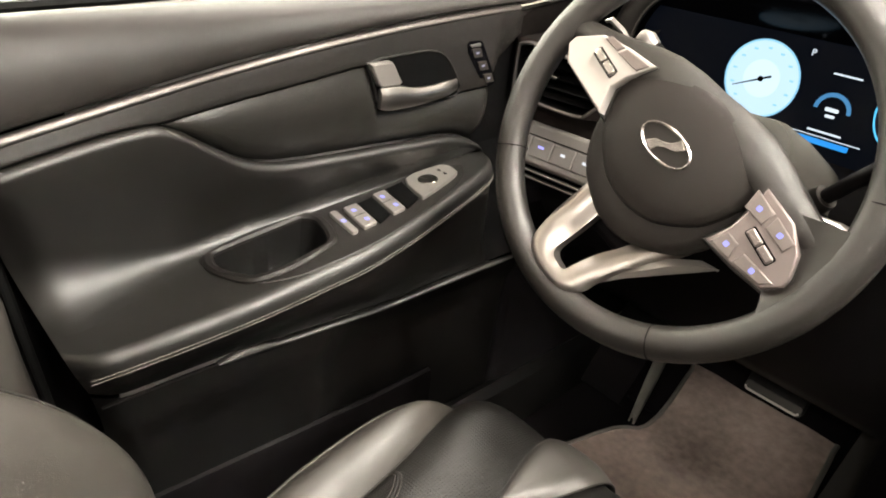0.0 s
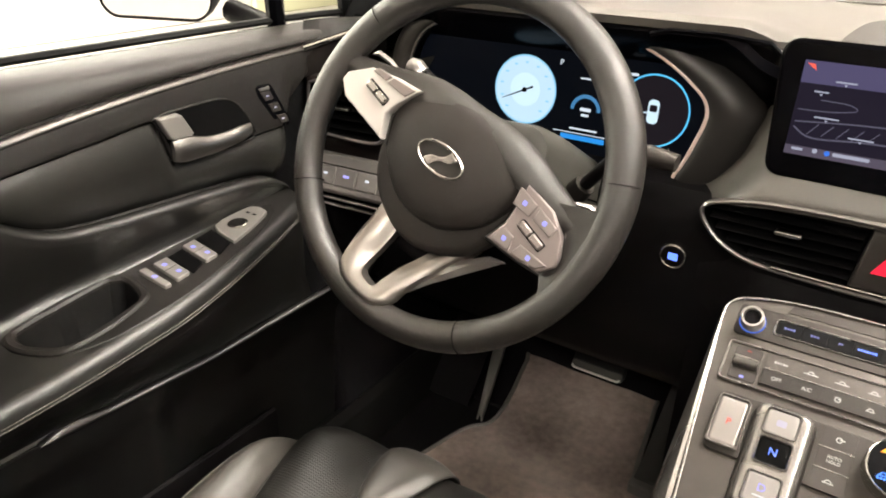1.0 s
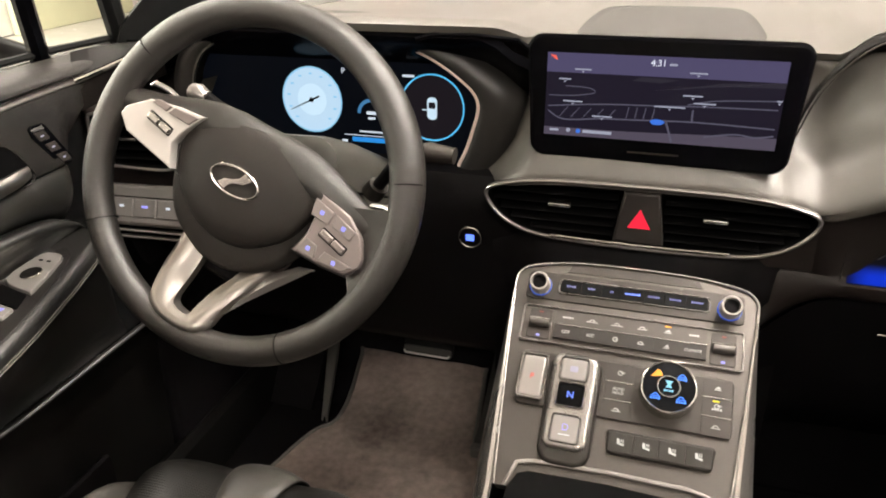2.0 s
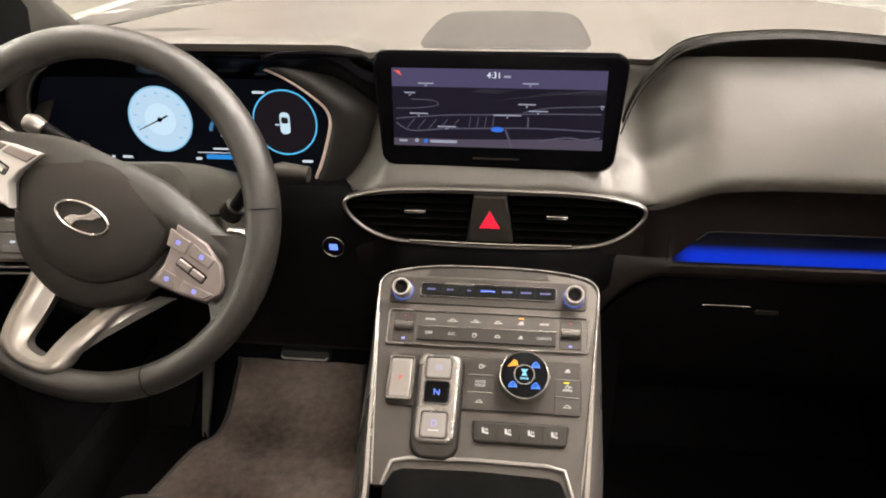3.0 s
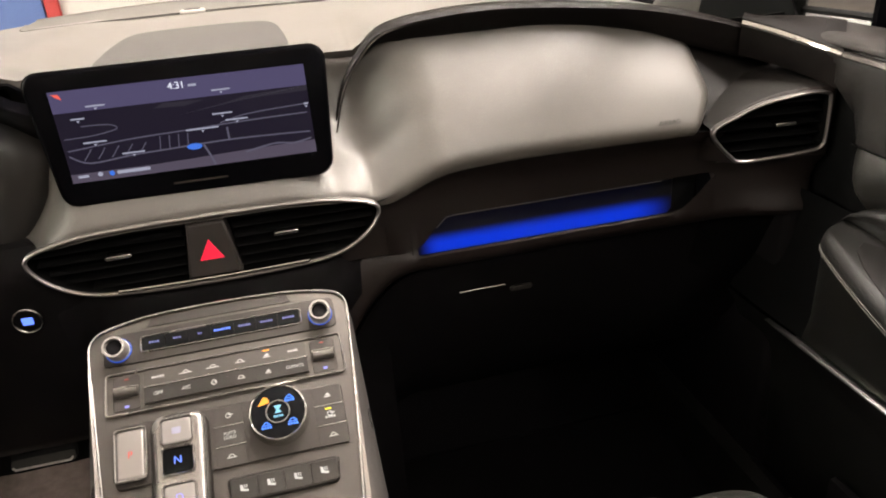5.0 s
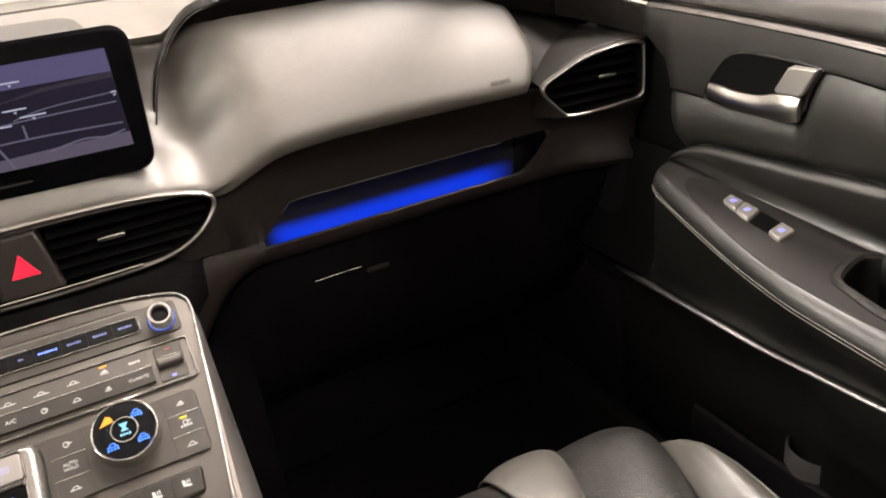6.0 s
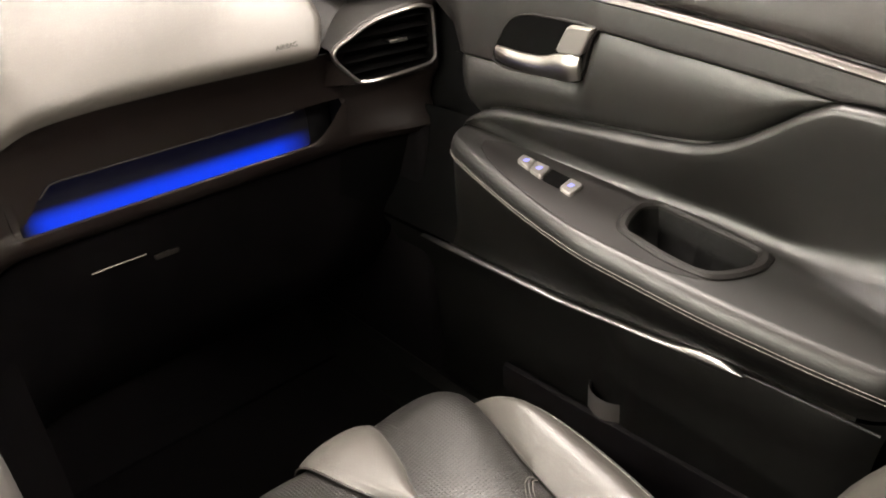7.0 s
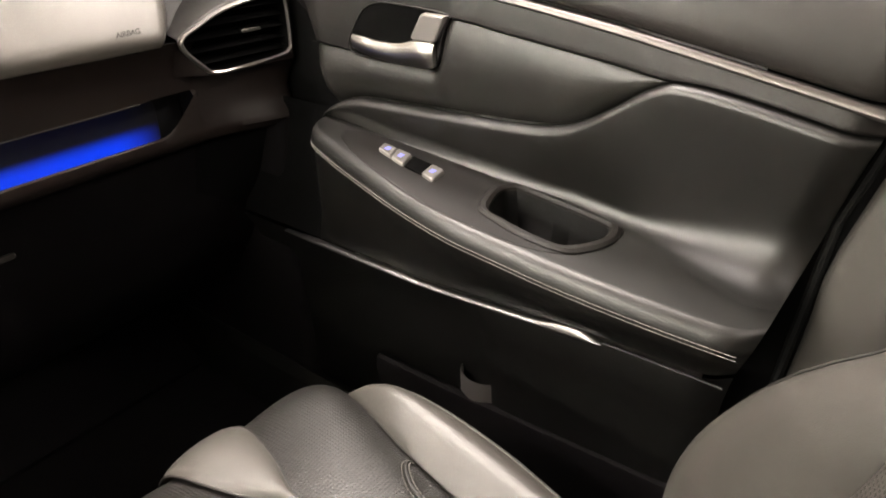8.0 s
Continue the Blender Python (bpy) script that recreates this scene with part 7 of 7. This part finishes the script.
    part("backrest_insert", grid(rows, 0.03), M["rib"], t, "ribbed grey leather backrest")
    for e in (-1, 1):
        rings = []
        for z in np.linspace(0.60, 1.24, 40):
            yl = lead(z)
            yb = -0.745 - 0.30 * (z - 0.60) ** 1.1
            yl = max(yl, yb + 0.02)
            w = 0.215 if z < 1.0 else 0.215 - 0.10 * (z - 1.0)
            rings.append([(X(e * x), y, z) for x, y in ((0.130, yb), (0.142, yb + (yl - yb) * 0.45), (0.165, yb + (yl - yb) * 0.85), (0.186, yl - 0.002), (0.197, yl), (0.208, yl - 0.006), (w + 0.006, yl - 0.035), (w + 0.008, yb - 0.03), (w - 0.02, yb - 0.10), (0.14, yb - 0.10))])
        b = part("backrest_bolster", loft(rings), M["leather"], t, "smooth grey leather backrest bolster")
        part("piping", tube([Vector(r[5]) + Vector((0, 0.001, 0)) for r in rings], 0.0016, seg=6), M["pipe"], b)
    return t


M["pipe"] = mat("dark piping", (0.02, 0.0186, 0.0166), 0.5)
M["rib"] = mat("ribbed leather", (0.055, 0.0512, 0.0456), 0.36, bump=0.9, bscale=260, kind="holes", lay=(1, 0, 1))
seat(1)
seat(-1)


# ---- floor things ----
def floor_mat():
    t = thing("floor_mat", "worn brown carpet floor mat in the driver's footwell", "floor mat")
    o = [(-0.56, -0.28), (-0.20, -0.28), (-0.205, 0.06), (-0.235, 0.12), (-0.262, 0.30), (-0.275, 0.318), (-0.50, 0.306), (-0.516, 0.295), (-0.488, 0.12), (-0.53, 0.04)]
    rows = []
    bm = bmesh.new()
    sm = [(v.x, v.y) for v in through_points([(*p, 0) for p in o], 4, True)]
    top = [Vector((x, y, 0.452 + 0.35 * max(0.0, y - 0.16) ** 1.5)) for x, y in sm]
    # fill by rows across, so that the sheet can bend up at the front
    ys = np.linspace(-0.28, 0.31, 40)
    rows = []
    for y in ys:
        xs = sorted(a[0] + (y - a[1]) / (b[1] - a[1]) * (b[0] - a[0]) for a, b in zip(sm, sm[1:] + sm[:1]) if (a[1] > y) != (b[1] > y))
        if len(xs) < 2:
            continue
        z = 0.440 + 0.4 * max(0.0, y - 0.16) ** 1.5
        rows.append([(x, y, z + 0.002 * noise.noise(Vector((x * 20, y * 20, 0))) + 0.005 * noise.noise(Vector((x * 9, y * 5, 2.0)))) for x in np.linspace(xs[0], xs[-1], 30)])
    part("carpet", grid(rows, 0.010), M["carpet"], t, "brown worn carpet pile")
    part("binding", tube([r[-1] for r in rows], 0.004, seg=6), M["stitch"], t, "grey bound edge")
    part("binding", tube([r[0] for r in rows], 0.004, seg=6), M["stitch"], t, "grey bound edge")


floor_mat()


def pedals():
    t = thing("brake_pedal", "brake pedal with thin metal edge", "pedal")
    m = facing(-0.359, 0.268, 0.540, 0, 38)
    part("pad", plate(rrect(0.095, 0.060, 0.008, 4), m, 0.012, 0.003), M["rubber"], t)
    part("metal_edge", plate(rrect(0.093, 0.016, 0.005, 3, 0, -0.024), m, 0.0140, 0.001, base=0.008), M["shroud"], t, "dull grey edge")
    part("metal_lip", tube([m @ Vector((x, y, 0.015)) for x, y in ((-0.044, -0.027), (-0.040, -0.031), (0.040, -0.031), (0.044, -0.027))], 0.0018, seg=6), M["silverpad"], t)
    part("arm", tube([m @ Vector((0, 0.02, 0.0)), Vector((-0.372, 0.38, 0.66)), Vector((-0.372, 0.42, 0.85))], 0.008, seg=8), M["black"], t)
    t = thing("accelerator_pedal", "floor-hinged accelerator pedal in worn grey rubber", "pedal")
    rows = [[(x, y, z) for x in (-0.232, -0.222, -0.195, -0.168, -0.158)] for y, z in ((0.105, 0.448), (0.11, 0.462), (0.15, 0.474), (0.25, 0.54), (0.33, 0.62))]
    part("pad", grid(rows, 0.014), M["carpet2"], t)
    # bar in a paler colour for the light along the pedal's base
    part("lit_heel", box(-0.236, -0.154, 0.088, 0.106, 0.440, 0.462, 0.003), M["stitch"], t, "pale bar painting the lit heel of the pedal")
    t = thing("footrest", "grey footrest at the driver's door side", "footrest")
    rows = [[(x, y, z) for x in (-0.66, -0.645, -0.60, -0.575, -0.570)] for y, z in ((0.16, 0.41), (0.20, 0.45), (0.28, 0.55), (0.36, 0.66))]
    part("pad", grid(rows, 0.014), M["floor"], t)
    rows = [[(x + dx * w, y, z + dz) for dx, dz in ((-0.5, -0.010), (-0.4, 0.0), (0.0, 0.003), (0.4, 0.0), (0.5, -0.010))] for x, y, z, w in ((-0.514, 0.110, 0.446, 0.012), (-0.528, 0.16, 0.470, 0.018), (-0.548, 0.23, 0.505, 0.024), (-0.572, 0.31, 0.560, 0.028))]
    part("inner_edge", grid(rows, 0.003), M["stitch"], t, "pale grey inner edge of the footrest")


M["carpet2"] = mat("pedal rubber", (0.03, 0.0279, 0.0249), 0.7, bump=0.5, bscale=500)
pedals()
for s in (-1, 1):
    t = thing("sill_trim", "long dark sill trim with pale edge under the door", "sill trim", "sill trims")
    rows = [[(s * x, y, z) for x, z in ((0.715, 0.44), (0.705, 0.475), (0.690, 0.482), (0.672, 0.474), (0.660, 0.44), (0.655, 0.40))] for y in np.linspace(-0.72, 0.35, 12)]
    part("strip", grid(rows), M["lower"], t)

# ---- coloured panels in the hall, seen past the windscreen and the side window ----
for x, w, key_ in ((-3.76, 0.62, "red"), (-2.92, 0.95, "blue"), (-2.35, 0.16, "red")):
    t = thing("display_board", "upright coloured display board against the hall wall", "display board")
    part("board", box(x - w / 2, x + w / 2, 8.90, 8.98, 0.0, 2.4, 0.01), M[key_], t)
t = thing("display_board", "pale green-yellow board against the hall wall", "display board")
part("board", box(-6.98, -6.90, 5.5, 7.4, 0.0, 2.6, 0.01), M["wallg"], t)
